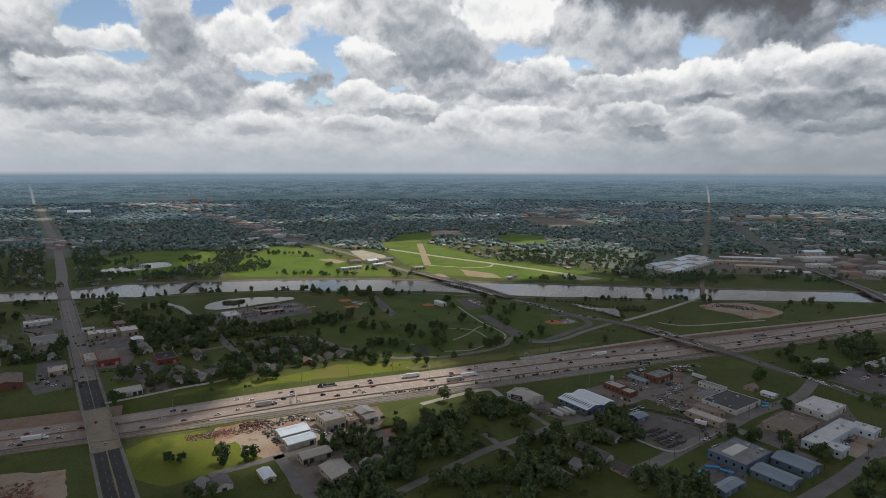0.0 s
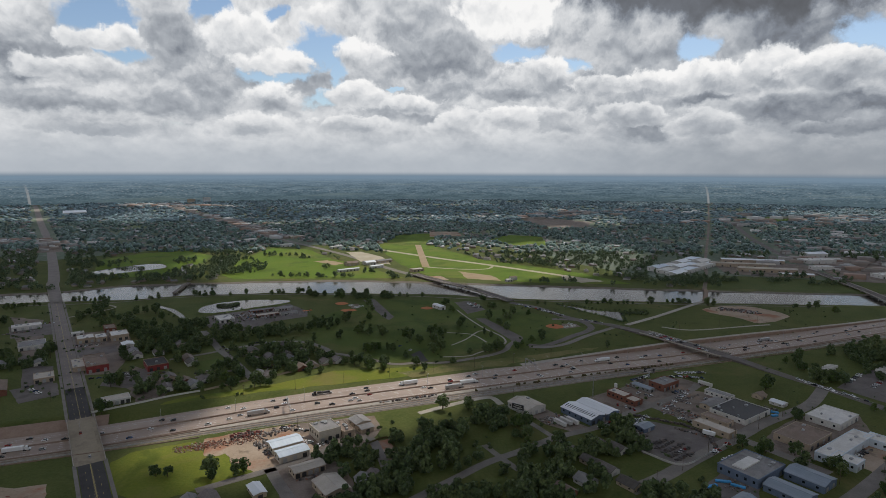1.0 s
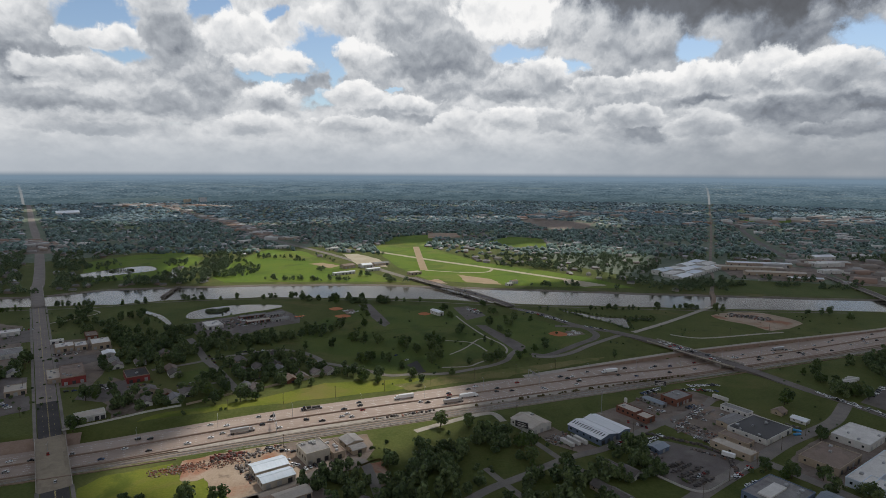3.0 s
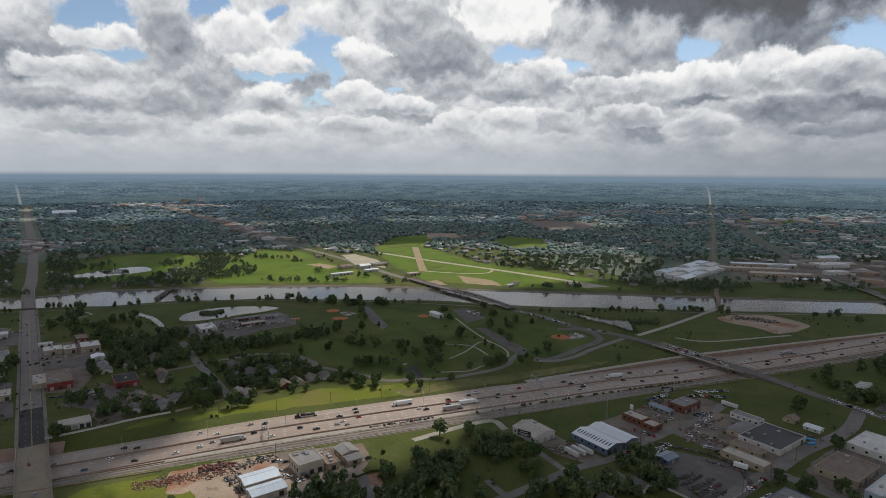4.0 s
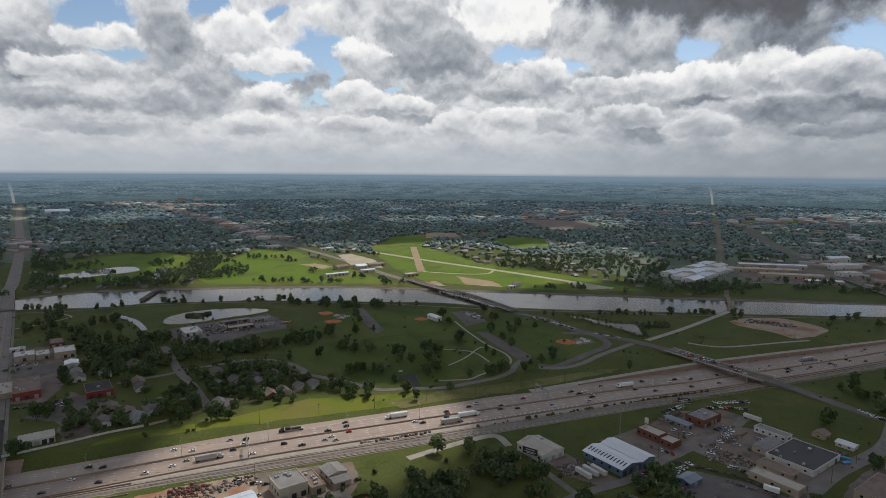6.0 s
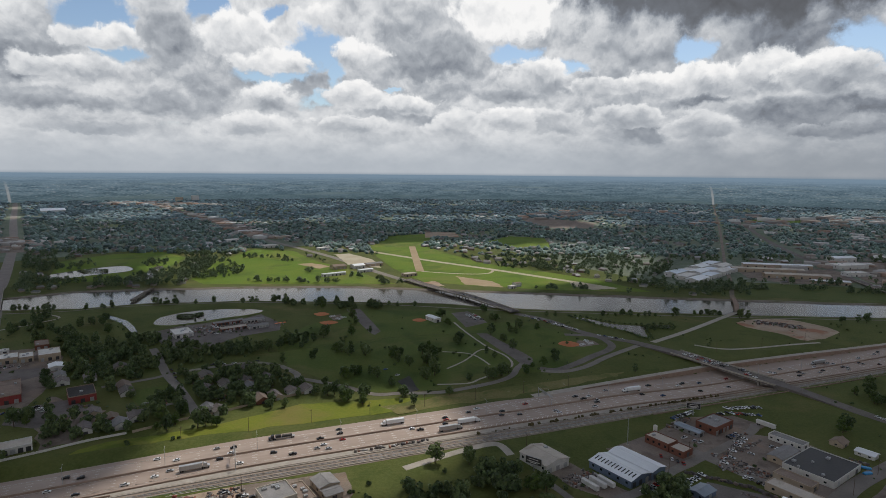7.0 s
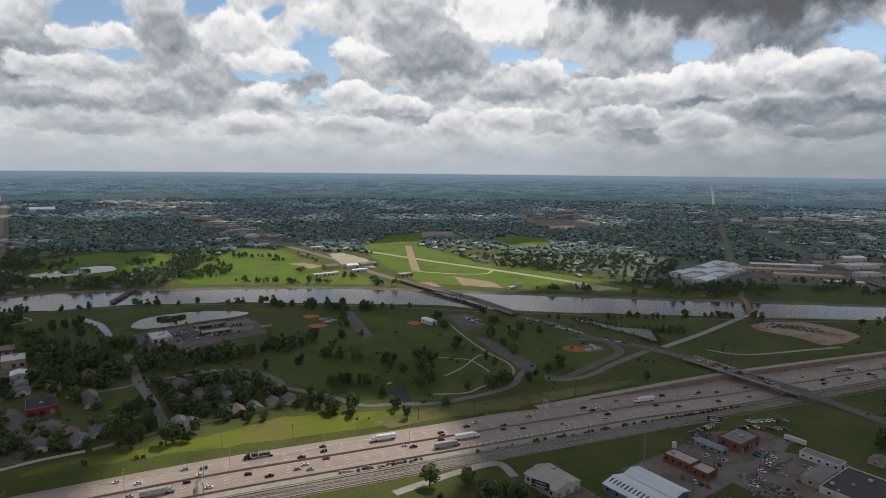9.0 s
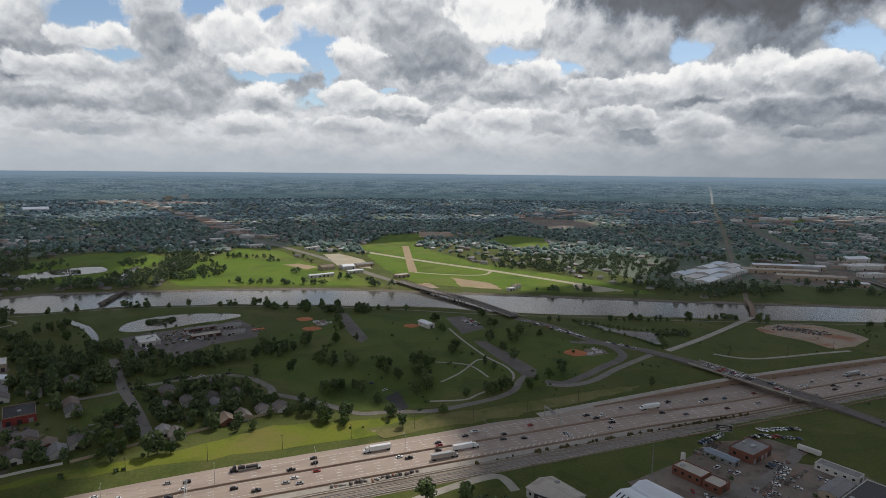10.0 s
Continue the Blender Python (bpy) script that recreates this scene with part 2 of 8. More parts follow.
MEADOW = material("meadow", (0.06, 0.085, 0.02), (0.105, 0.118, 0.036), 0.03, 18, 0.95, grain=0.5, spots=(((0.2, 0.155, 0.075), 0.02, 0.6, 0.74, 0.5),))
DRY = material("dry_grass", (0.115, 0.12, 0.035), (0.2, 0.165, 0.075), 0.04, 14, 0.95, grain=0.5, spots=(((0.34, 0.28, 0.2), 0.06, 0.6, 0.7, 0.8), ((0.08, 0.105, 0.025), 0.03, 0.5, 0.62, 0.7)))
CROWN = material("foliage", (0.044, 0.076, 0.026), (0.104, 0.136, 0.046), 0.35, 5, 0.8, per_object=0.35, bump=0, haze_sheen=0.15)
CROWN_LIGHT = material("light_foliage", (0.045, 0.08, 0.018), (0.09, 0.125, 0.03), 0.35, 5, 0.8, per_object=0.25, bump=0, haze_sheen=0.15)
WOODS = material("woods_foliage", (0.056, 0.09, 0.036), (0.12, 0.154, 0.058), 0.03, 9, 0.85, island=0.45, bump=0, haze_sheen=0.15)
# haze is put into the next three base colours: paler and bluer foliage
HAZY_TOWN_WOODS = material("hazy_town_foliage", (0.085, 0.13, 0.11), (0.15, 0.205, 0.17), 0.012, 12, 0.85, island=0.5, bump=0, haze_sheen=0.25)
HAZY_MID_WOODS = material("hazy_riverside_foliage", (0.066, 0.106, 0.052), (0.13, 0.168, 0.08), 0.03, 9, 0.85, island=0.45, bump=0, haze_sheen=0.2)
HAZY_FAR_WOODS = material("hazy_far_foliage", (0.095, 0.147, 0.158), (0.165, 0.222, 0.225), 0.006, 14, 0.85, island=0.45, bump=0, haze_sheen=0.25)
SCRUB = material("scrub_foliage", (0.09, 0.085, 0.035), (0.15, 0.115, 0.055), 0.2, 6, 0.9, island=0.4, bump=0)
BARK = material("bark", (0.06, 0.045, 0.032), (0.11, 0.085, 0.06), 2.0, 6, 0.95)
HIGHWAY = material("highway_concrete", (0.295, 0.222, 0.178), (0.385, 0.297, 0.24), 0.02, 20, 0.75, bump=0.05, streak=(0.12, 1.6, 1), spots=(((0.22, 0.162, 0.13), 0.05, 0.5, 0.72, 0.55), ((0.42, 0.34, 0.28), 0.02, 0.56, 0.7, 0.5)))
CONCRETE = material("concrete", (0.3, 0.265, 0.225), (0.42, 0.375, 0.32), 0.15, 12, 0.85, spots=(((0.27, 0.23, 0.19), 0.06, 0.55, 0.75, 0.5),))
DECK = material("bridge_concrete", (0.235, 0.19, 0.135), (0.32, 0.262, 0.19), 0.12, 14, 0.8, spots=(((0.17, 0.135, 0.095), 0.07, 0.5, 0.7, 0.6),))
WALL_STONE = material("retaining_wall_concrete", (0.24, 0.165, 0.125), (0.32, 0.235, 0.18), 0.2, 10, 0.9)
ASPHALT = material("asphalt", (0.046, 0.043, 0.044), (0.072, 0.067, 0.066), 0.06, 20, 0.85, spots=(((0.11, 0.098, 0.09), 0.05, 0.56, 0.74, 0.5),))
OLD_ASPHALT = material("worn_asphalt", (0.125, 0.107, 0.098), (0.19, 0.165, 0.15), 0.05, 20, 0.88, spots=(((0.085, 0.07, 0.065), 0.09, 0.5, 0.7, 0.5), ((0.25, 0.22, 0.2), 0.03, 0.6, 0.72, 0.4)))
STREET = material("street_concrete", (0.17, 0.15, 0.132), (0.25, 0.22, 0.192), 0.08, 16, 0.88, spots=(((0.13, 0.115, 0.105), 0.06, 0.52, 0.7, 0.5),))
DIRT = material("bare_earth", (0.3, 0.22, 0.155), (0.42, 0.33, 0.25), 0.04, 14, 0.95, spots=(((0.3, 0.12, 0.065), 0.03, 0.5, 0.66, 0.8), ((0.16, 0.12, 0.09), 0.09, 0.56, 0.7, 0.7)))
GRAVEL = material("gravel_yard", (0.16, 0.127, 0.105), (0.26, 0.21, 0.172), 0.05, 14, 0.95, spots=(((0.11, 0.085, 0.072), 0.07, 0.5, 0.66, 0.7), ((0.3, 0.2, 0.13), 0.025, 0.55, 0.7, 0.5)))
CLAY = material("infield_clay", (0.4, 0.13, 0.055), (0.5, 0.19, 0.09), 0.08, 10, 0.95)
RIPRAP = material("riprap", (0.14, 0.12, 0.1), (0.24, 0.2, 0.17), 0.25, 8, 0.95)
BALLAST = material("track_ballast", (0.2, 0.16, 0.13), (0.31, 0.25, 0.2), 0.4, 8, 0.95, streak=(0.1, 1.2, 1), spots=(((0.14, 0.105, 0.085), 0.2, 0.5, 0.66, 0.6),))
RUNWAY = material("runway_surface", (0.36, 0.31, 0.22), (0.46, 0.4, 0.3), 0.03, 15, 0.9)
TAN_RUNWAY = material("worn_runway_surface", (0.3, 0.22, 0.13), (0.4, 0.3, 0.2), 0.03, 15, 0.9)
PAINT = material("road_paint", (0.6, 0.58, 0.54), (0.75, 0.73, 0.68), 0.5, 8, 0.7, bump=0)
YELLOW_PAINT = material("yellow_road_paint", (0.42, 0.33, 0.1), (0.55, 0.43, 0.14), 0.5, 8, 0.7, bump=0)
TOWN_GROUND = material("town_ground", (0.09, 0.12, 0.078), (0.18, 0.198, 0.148), 0.008, 14, 0.95, grain=0.55, bump=0, spots=(((0.3, 0.29, 0.27), 0.03, 0.6, 0.7, 0.6), ((0.14, 0.17, 0.06), 0.004, 0.55, 0.65, 0.6)))
AVENUE = material("worn_avenue_concrete", (0.185, 0.157, 0.14), (0.265, 0.228, 0.203), 0.05, 20, 0.85, spots=(((0.14, 0.118, 0.106), 0.05, 0.52, 0.72, 0.5),))
STEEL = material("galvanised_steel", (0.32, 0.32, 0.32), (0.45, 0.45, 0.45), 1.0, 8, 0.45, 0.7)
POLE_WOOD = material("pole_wood", (0.09, 0.065, 0.045), (0.14, 0.105, 0.075), 1.5, 8, 0.9)
WHITE_ROOF = material("white_roof", (0.5, 0.47, 0.43), (0.7, 0.67, 0.62), 0.1, 10, 0.7, spots=(((0.36, 0.31, 0.27), 0.08, 0.52, 0.72, 0.6),), bump=0.05)
WHITE_METAL = material("white_sheet_metal", (0.62, 0.63, 0.64), (0.74, 0.75, 0.76), 0.12, 10, 0.42, 0.1, streak=(3, 0.3, 1), bump=0.03)
BLUE_METAL = material("blue_grey_sheet_metal", (0.17, 0.2, 0.235), (0.24, 0.275, 0.31), 0.12, 10, 0.45, 0.1, streak=(3, 0.3, 1), bump=0.03)
PALE_METAL = material("pale_blue_sheet_metal", (0.46, 0.52, 0.58), (0.58, 0.63, 0.68), 0.12, 10, 0.42, 0.1, streak=(3, 0.3, 1), bump=0.03)
GREY_ROOF = material("grey_roof", (0.2, 0.19, 0.185), (0.3, 0.285, 0.275), 0.1, 12, 0.85, spots=(((0.13, 0.115, 0.11), 0.08, 0.5, 0.7, 0.6),))
BROWN_ROOF = material("brown_roof", (0.2, 0.15, 0.12), (0.28, 0.215, 0.175), 0.1, 12, 0.88, spots=(((0.13, 0.1, 0.08), 0.08, 0.5, 0.7, 0.6),))
BEIGE_ROOF = material("beige_roof", (0.42, 0.37, 0.31), (0.54, 0.48, 0.41), 0.1, 12, 0.8, spots=(((0.28, 0.23, 0.18), 0.08, 0.5, 0.7, 0.6),))
SHINGLE = material("shingles", (0.12, 0.105, 0.095), (0.19, 0.165, 0.15), 0.6, 8, 0.92, per_object=0.35)
RED_WALL = material("red_wall", (0.2, 0.03, 0.027), (0.27, 0.045, 0.04), 0.3, 8, 0.75)
BRICK_WALL = material("red_brick", (0.15, 0.062, 0.044), (0.22, 0.1, 0.07), 1.2, 8, 0.9)
CREAM_WALL = material("cream_wall", (0.42, 0.37, 0.3), (0.52, 0.47, 0.39), 0.3, 8, 0.85)
WHITE_WALL = material("white_wall", (0.48, 0.46, 0.43), (0.62, 0.6, 0.57), 0.3, 8, 0.8, spots=(((0.42, 0.38, 0.33), 0.15, 0.55, 0.75, 0.5),))
TAN_WALL = material("tan_wall", (0.34, 0.27, 0.2), (0.43, 0.35, 0.27), 0.3, 8, 0.85)
BLUE_WALL = material("blue_wall", (0.09, 0.125, 0.19), (0.14, 0.18, 0.25), 0.3, 8, 0.7)
DARK = material("dark_opening", (0.02, 0.02, 0.022), (0.04, 0.04, 0.042), 0.6, 5, 0.4, bump=0)
BLACK = material("black_panel", (0.02, 0.018, 0.018), (0.035, 0.03, 0.03), 0.5, 6, 0.6, bump=0)
TYRE = material("rubber", (0.012, 0.012, 0.012), (0.025, 0.025, 0.025), 2, 5, 0.8, bump=0)
GLASS = material("tinted_glass", (0.015, 0.018, 0.02), (0.025, 0.03, 0.032), 1, 4, 0.08, bump=0)
CAR_WHITE = material("white_car_paint", (0.7, 0.7, 0.7), (0.78, 0.78, 0.77), 0.5, 5, 0.25, bump=0)
CAR_DARK = material("black_car_paint", (0.012, 0.012, 0.014), (0.025, 0.025, 0.028), 0.5, 5, 0.2, bump=0)
CAR_SILVER = material("silver_car_paint", (0.35, 0.35, 0.35), (0.45, 0.45, 0.45), 0.5, 5, 0.3, 0.5, bump=0)
CAR_RED = material("red_car_paint", (0.3, 0.02, 0.015), (0.36, 0.035, 0.025), 0.5, 5, 0.25, bump=0)
CAR_BLUE = material("blue_car_paint", (0.02, 0.05, 0.14), (0.03, 0.07, 0.18), 0.5, 5, 0.25, bump=0)
ORANGE = material("orange_plastic", (0.7, 0.16, 0.04), (0.8, 0.22, 0.06), 0.5, 5, 0.6, bump=0)
TARP = material("blue_tarpaulin", (0.03, 0.24, 0.5), (0.06, 0.32, 0.6), 0.5, 5, 0.5, bump=0.1)
SCRAP = pick("scrap", ((0.1, 0.075, 0.066), (0.2, 0.175, 0.155), (0.05, 0.045, 0.045), (0.24, 0.1, 0.06), (0.32, 0.3, 0.28), (0.13, 0.1, 0.085)), 0.7)
DARK_STOCK = pick("dark_stock", ((0.05, 0.04, 0.036), (0.09, 0.07, 0.06), (0.03, 0.027, 0.026), (0.14, 0.1, 0.08), (0.06, 0.05, 0.05)), 0.8)
RED_SCRAP = pick("red_machines", ((0.17, 0.034, 0.02), (0.12, 0.022, 0.016), (0.05, 0.04, 0.036), (0.2, 0.045, 0.025), (0.1, 0.075, 0.06), (0.07, 0.03, 0.025)), 0.7)
RUBBLE = pick("rubble", ((0.2, 0.075, 0.045), (0.17, 0.12, 0.09), (0.26, 0.21, 0.17), (0.1, 0.06, 0.045), (0.22, 0.065, 0.035), (0.14, 0.06, 0.04)), 0.95)
FAR_ROOF = pick("town_roofs", ((0.17, 0.165, 0.16), (0.12, 0.115, 0.11), (0.3, 0.29, 0.285), (0.16, 0.14, 0.125), (0.11, 0.1, 0.098), (0.2, 0.18, 0.165), (0.15, 0.135, 0.125), (0.42, 0.41, 0.4), (0.13, 0.122, 0.115), (0.1, 0.095, 0.09)), 0.8)
STORE_ROOF = pick("store_roofs", ((0.32, 0.3, 0.28), (0.22, 0.19, 0.17), (0.5, 0.48, 0.45), (0.28, 0.22, 0.18), (0.24, 0.2, 0.17), (0.3, 0.2, 0.15)), 0.8)
FAR_WALL = pick("town_walls", ((0.36, 0.34, 0.3), (0.28, 0.22, 0.18), (0.44, 0.42, 0.39), (0.22, 0.15, 0.115), (0.32, 0.28, 0.24)), 0.85)


def water_material():
    m = bpy.data.materials.new("river_water")
    m.use_nodes = True
    t = m.node_tree
    s = t.nodes["Principled BSDF"]
    where = node(t, "ShaderNodeTexCoord").outputs["Object"]
    s.inputs["Roughness"].default_value, s.inputs["IOR"].default_value = 0.12, 1.33
    t.links.new(blend(t, noise_at(t, where, 0.01, 4, 0.6), (0.07, 0.062, 0.05), (0.1, 0.088, 0.07)), s.inputs["Base Color"])
    stretch = node(t, "ShaderNodeMapping", Scale=(0.4, 1.0, 1.0))
    t.links.new(where, stretch.inputs[0])
    b = node(t, "ShaderNodeBump", Strength=0.14, Distance=0.5)
    t.links.new(noise_at(t, stretch.outputs[0], 0.35, 6, 0.7), b.inputs["Height"])
    t.links.new(b.outputs[0], s.inputs["Normal"])
    return m


WATER = water_material()


# ---- building blocks ----
def mesh_of(name, verts, faces, mat):
    me = bpy.data.meshes.new(name)
    me.from_pydata([tuple(map(float, v)) for v in verts], [], [tuple(map(int, f)) for f in faces])
    me.materials.append(mat)
    me.update()
    return me


def part(name, bm, mat, parent=None, label=""):
    """Links a bmesh, or a ready mesh, as one object under its parent."""
    if isinstance(bm, bmesh.types.BMesh):
        me = bpy.data.meshes.new(name)
        bmesh.ops.recalc_face_normals(bm, faces=bm.faces)
        bm.to_mesh(me)
        bm.free()
        me.materials.append(mat)
    else:
        me = bm
    ob = new(name, me)
    ob.parent = parent
    return tagged(ob, label) if label else ob


def thing(name, label, category, m, group="", kind=""):
    ob = new(name)
    ob.matrix_world = m
    ob.empty_display_size = 1.0
    return tagged(ob, label, category, group, kind)


def setting(name, me, label="", category="", kind="structure"):
    return tagged(new(name, me), label, category, "", kind)


def add_box(bm, x0, x1, y0, y1, z0, z1, bevel=0.0):
    vs = [bm.verts.new((x, y, z)) for z in (z0, z1) for x, y in ((x0, y0), (x1, y0), (x1, y1), (x0, y1))]
    fs = [bm.faces.new([vs[i] for i in f]) for f in ((3, 2, 1, 0), (4, 5, 6, 7), (0, 1, 5, 4), (1, 2, 6, 5), (2, 3, 7, 6), (3, 0, 4, 7))]
    if bevel:
        bmesh.ops.bevel(bm, geom=list({e for f in fs for e in f.edges}), offset=bevel, segments=1, affect="EDGES")


def box(x0, x1, y0, y1, z0, z1, bevel=0.0):
    bm = bmesh.new()
    add_box(bm, x0, x1, y0, y1, z0, z1, bevel)
    return bm


def tube(bm, a, b, ra, rb, n=6):
    a, b = Vector(a), Vector(b)
    q = (b - a).to_track_quat("Z", "Y")
    rings = [[bm.verts.new(p + q @ Vector((r * math.cos(6.2832 * i / n), r * math.sin(6.2832 * i / n), 0))) for i in range(n)] for p, r in ((a, ra), (b, rb))]
    for i in range(n):
        bm.faces.new((rings[0][i], rings[0][(i + 1) % n], rings[1][(i + 1) % n], rings[1][i]))
    bm.faces.new(rings[1])
    bm.faces.new(rings[0][::-1])


def spline(points, closed=False, per=6):
    """A smooth line through points (Catmull-Rom)."""
    p = [np.array(q, float) for q in points]
    n, out = len(p), []
    for i in range(n if closed else n - 1):
        a, b, c, d = (p[(i + k) % n] if closed else p[min(max(i + k, 0), n - 1)] for k in (-1, 0, 1, 2))
        for t in np.linspace(0, 1, per, endpoint=False):
            out.append(0.5 * (2 * b + (c - a) * t + (2 * a - 5 * b + 4 * c - d) * t**2 + (3 * b - a - 3 * c + d) * t**3))
    if not closed:
        out.append(p[-1])
    return np.array(out)


def ribbon(line, width, z=0.15, skirt=0.4, shift=0.0, height=None):
    """A road's slab along a line, with sides that go into the ground."""
    line = np.array(line, float)
    d = np.gradient(line, axis=0)
    d /= np.linalg.norm(d, axis=1)[:, None]
    side = np.stack([-d[:, 1], d[:, 0]], 1)
    verts, faces = [], []
    for i, (p, s) in enumerate(zip(line, side)):
        w = width[i] if hasattr(width, "__len__") else width
        h = z if height is None else height[i] + z
        a, b = p + s * (shift + w / 2), p + s * (shift - w / 2)
        verts += [(*a, h - skirt), (*a, h), (*b, h), (*b, h - skirt)]
        if i:
            o = 4 * i
            faces += [(o - 4 + k, o + k, o + k + 1, o - 3 + k) for k in range(3)]
    return verts, faces


def patch(points, z=0.1, wobble=1.5, closed_spline=True, per=5):
    """A flat area with a slightly uneven outline and low sides."""
    p = spline(points, True, per) if closed_spline else np.array([q for a, b in zip(points, points[1:] + points[:1]) for q in np.linspace(a, b, 6, endpoint=False)], float)
    p = [(x + wobble * noise.noise((x * 0.13, y * 0.13, 1)), y + wobble * noise.noise((x * 0.13, y * 0.13, 9))) for x, y in p]
    n = len(p)
    verts = [(x, y, z) for x, y in p] + [(x, y, z - 0.5) for x, y in p]
    return verts, [tuple(range(n))] + [(i, i + n, (i + 1) % n + n, (i + 1) % n) for i in range(n)]


# ---- lie of the land ----
HA = radians(21.0)
HU, HN = np.array((math.cos(HA), math.sin(HA))), np.array((-math.sin(HA), math.cos(HA)))
HO = np.array((0.0, 560.0))
GA = 35.5
NORTH_BANK = ((-3000, 600), (-900, 840), (-700, 897), (-615, 922), (-500, 938), (-437, 970), (-288, 997), (-100, 994), (8, 990), (64, 968), (168, 953), (290, 945), (394, 934), (560, 926), (900, 908), (3000, 800))
SOUTH_BANK = ((-3000, 690), (-900, 930), (-741, 968), (-656, 990), (-573, 1052), (-468, 1073), (-321, 1097), (-170, 1110), (-50, 1097), (113, 1074), (310, 1046), (450, 1030), (640, 1008), (900, 985), (3000, 880))


def bank(x, line):
    xs, ys = zip(*line)
    return np.interp(x, xs, ys)


def ease(v, lo, hi):
    k = np.clip((v - lo) / (hi - lo), 0, 1)
    return k * k * (3 - 2 * k)


def dip(s):
    """How deep the highway lies at s metres along it: sunk under both crossings."""
    return -6.2 * (1 - ease(s, -335, -110)) - 3.4 * ease(s, 150, 280) * (1 - 0.6 * ease(s, 420, 620))


def far_edge(s):
    """Where the pavement ends on the park side: it spreads out for the ramps of the far crossing."""
    return np.interp(s, (-520, 16, 100, 173, 240, 313, 420, 600, 900), (31, 32.5, 36, 40, 44, 47, 44, 36, 34))


def along(s, v, z=0.0):
    p = HO + s * HU + v * HN
    return (p[0], p[1], z)


def land(x, y):
    s, v = (x - HO[0]) * HU[0] + (y - HO[1]) * HU[1], (x - HO[0]) * HN[0] + (y - HO[1]) * HN[1]
    left = s < 0
    trench = (dip(s) - 0.6) * ease(v, -32, -18) * np.where(left, 1 - ease(v, 33, 44), 1 - ease(v - far_edge(s), -5.4, 1.5))
    yn, ys = bank(x, NORTH_BANK), bank(x, SOUTH_BANK)
    river = -5.0 * ease(y, yn - 4, yn + 14) * (1 - ease(y, ys - 14, ys + 4))
    return trench + river + 0.0 * x


def steps(*spans):
    return np.unique(np.concatenate([np.arange(a, b, d) for a, b, d in spans] + [[spans[-1][1]]]))


def make_ground():
    xs = steps((-4900, -1600, 150), (-1600, -700, 30), (-700, 900, 8), (900, 1800, 30), (1800, 4900, 150))
    ys = steps((-1500, 200, 100), (200, 320, 20), (320, 1140, 8), (1140, 1500, 30), (1500, 4900, 150))
    gx, gy = np.meshgrid(xs, ys)
    verts = np.stack([gx, gy, land(gx, gy)], -1).reshape(-1, 3)
    w, h = len(xs), len(ys)
    i = (np.arange(h - 1)[:, None] * w + np.arange(w - 1)).ravel()
    me = mesh_of("ground", verts, np.stack([i, i + 1, i + w + 1, i + w], 1), GRASS)
    for p in me.polygons:
        p.use_smooth = True
    setting("ground", me, "green and dry grass land reaching to the horizon", "ground")


make_ground()
xs = np.linspace(-3000, 3000, 301)
n_, s_ = bank(xs, NORTH_BANK), bank(xs, SOUTH_BANK)
verts = [(x, y, -1.7) for x, y in zip(xs, n_)] + [(x, y, -1.7) for x, y in zip(xs, s_)]
setting("water", mesh_of("water", verts, [(i, i + 1, i + 302, i + 301) for i in range(300)], WATER), "calm grey-brown river reflecting the cloudy sky", "river")
for label, line, side in (("stony strip along the river's park bank", NORTH_BANK, -1), ("stony strip along the river's far bank", SOUTH_BANK, 1)):
    q = np.stack([xs, bank(xs, line) - side * 1.5], 1)
    width = 9 + 3 * np.sin(xs * 0.05) + 2 * np.sin(xs * 0.17)
    v, f = [], []
    for i, ((x, y), w) in enumerate(zip(q, width)):
        v += [(x, y - side * 4, -2.4), (x, y + side * 0.5, -0.9), (x, y + side * w * 0.55, 0.12), (x, y + side * w * 0.55 + side * 0.5, -0.6)]
        if i:
            o = 4 * i
            f += [(o - 4 + k, o + k, o + k + 1, o - 3 + k) for k in range(3)]
    setting("riverbank", mesh_of("riverbank", v, f, RIPRAP), label, "riverbank")


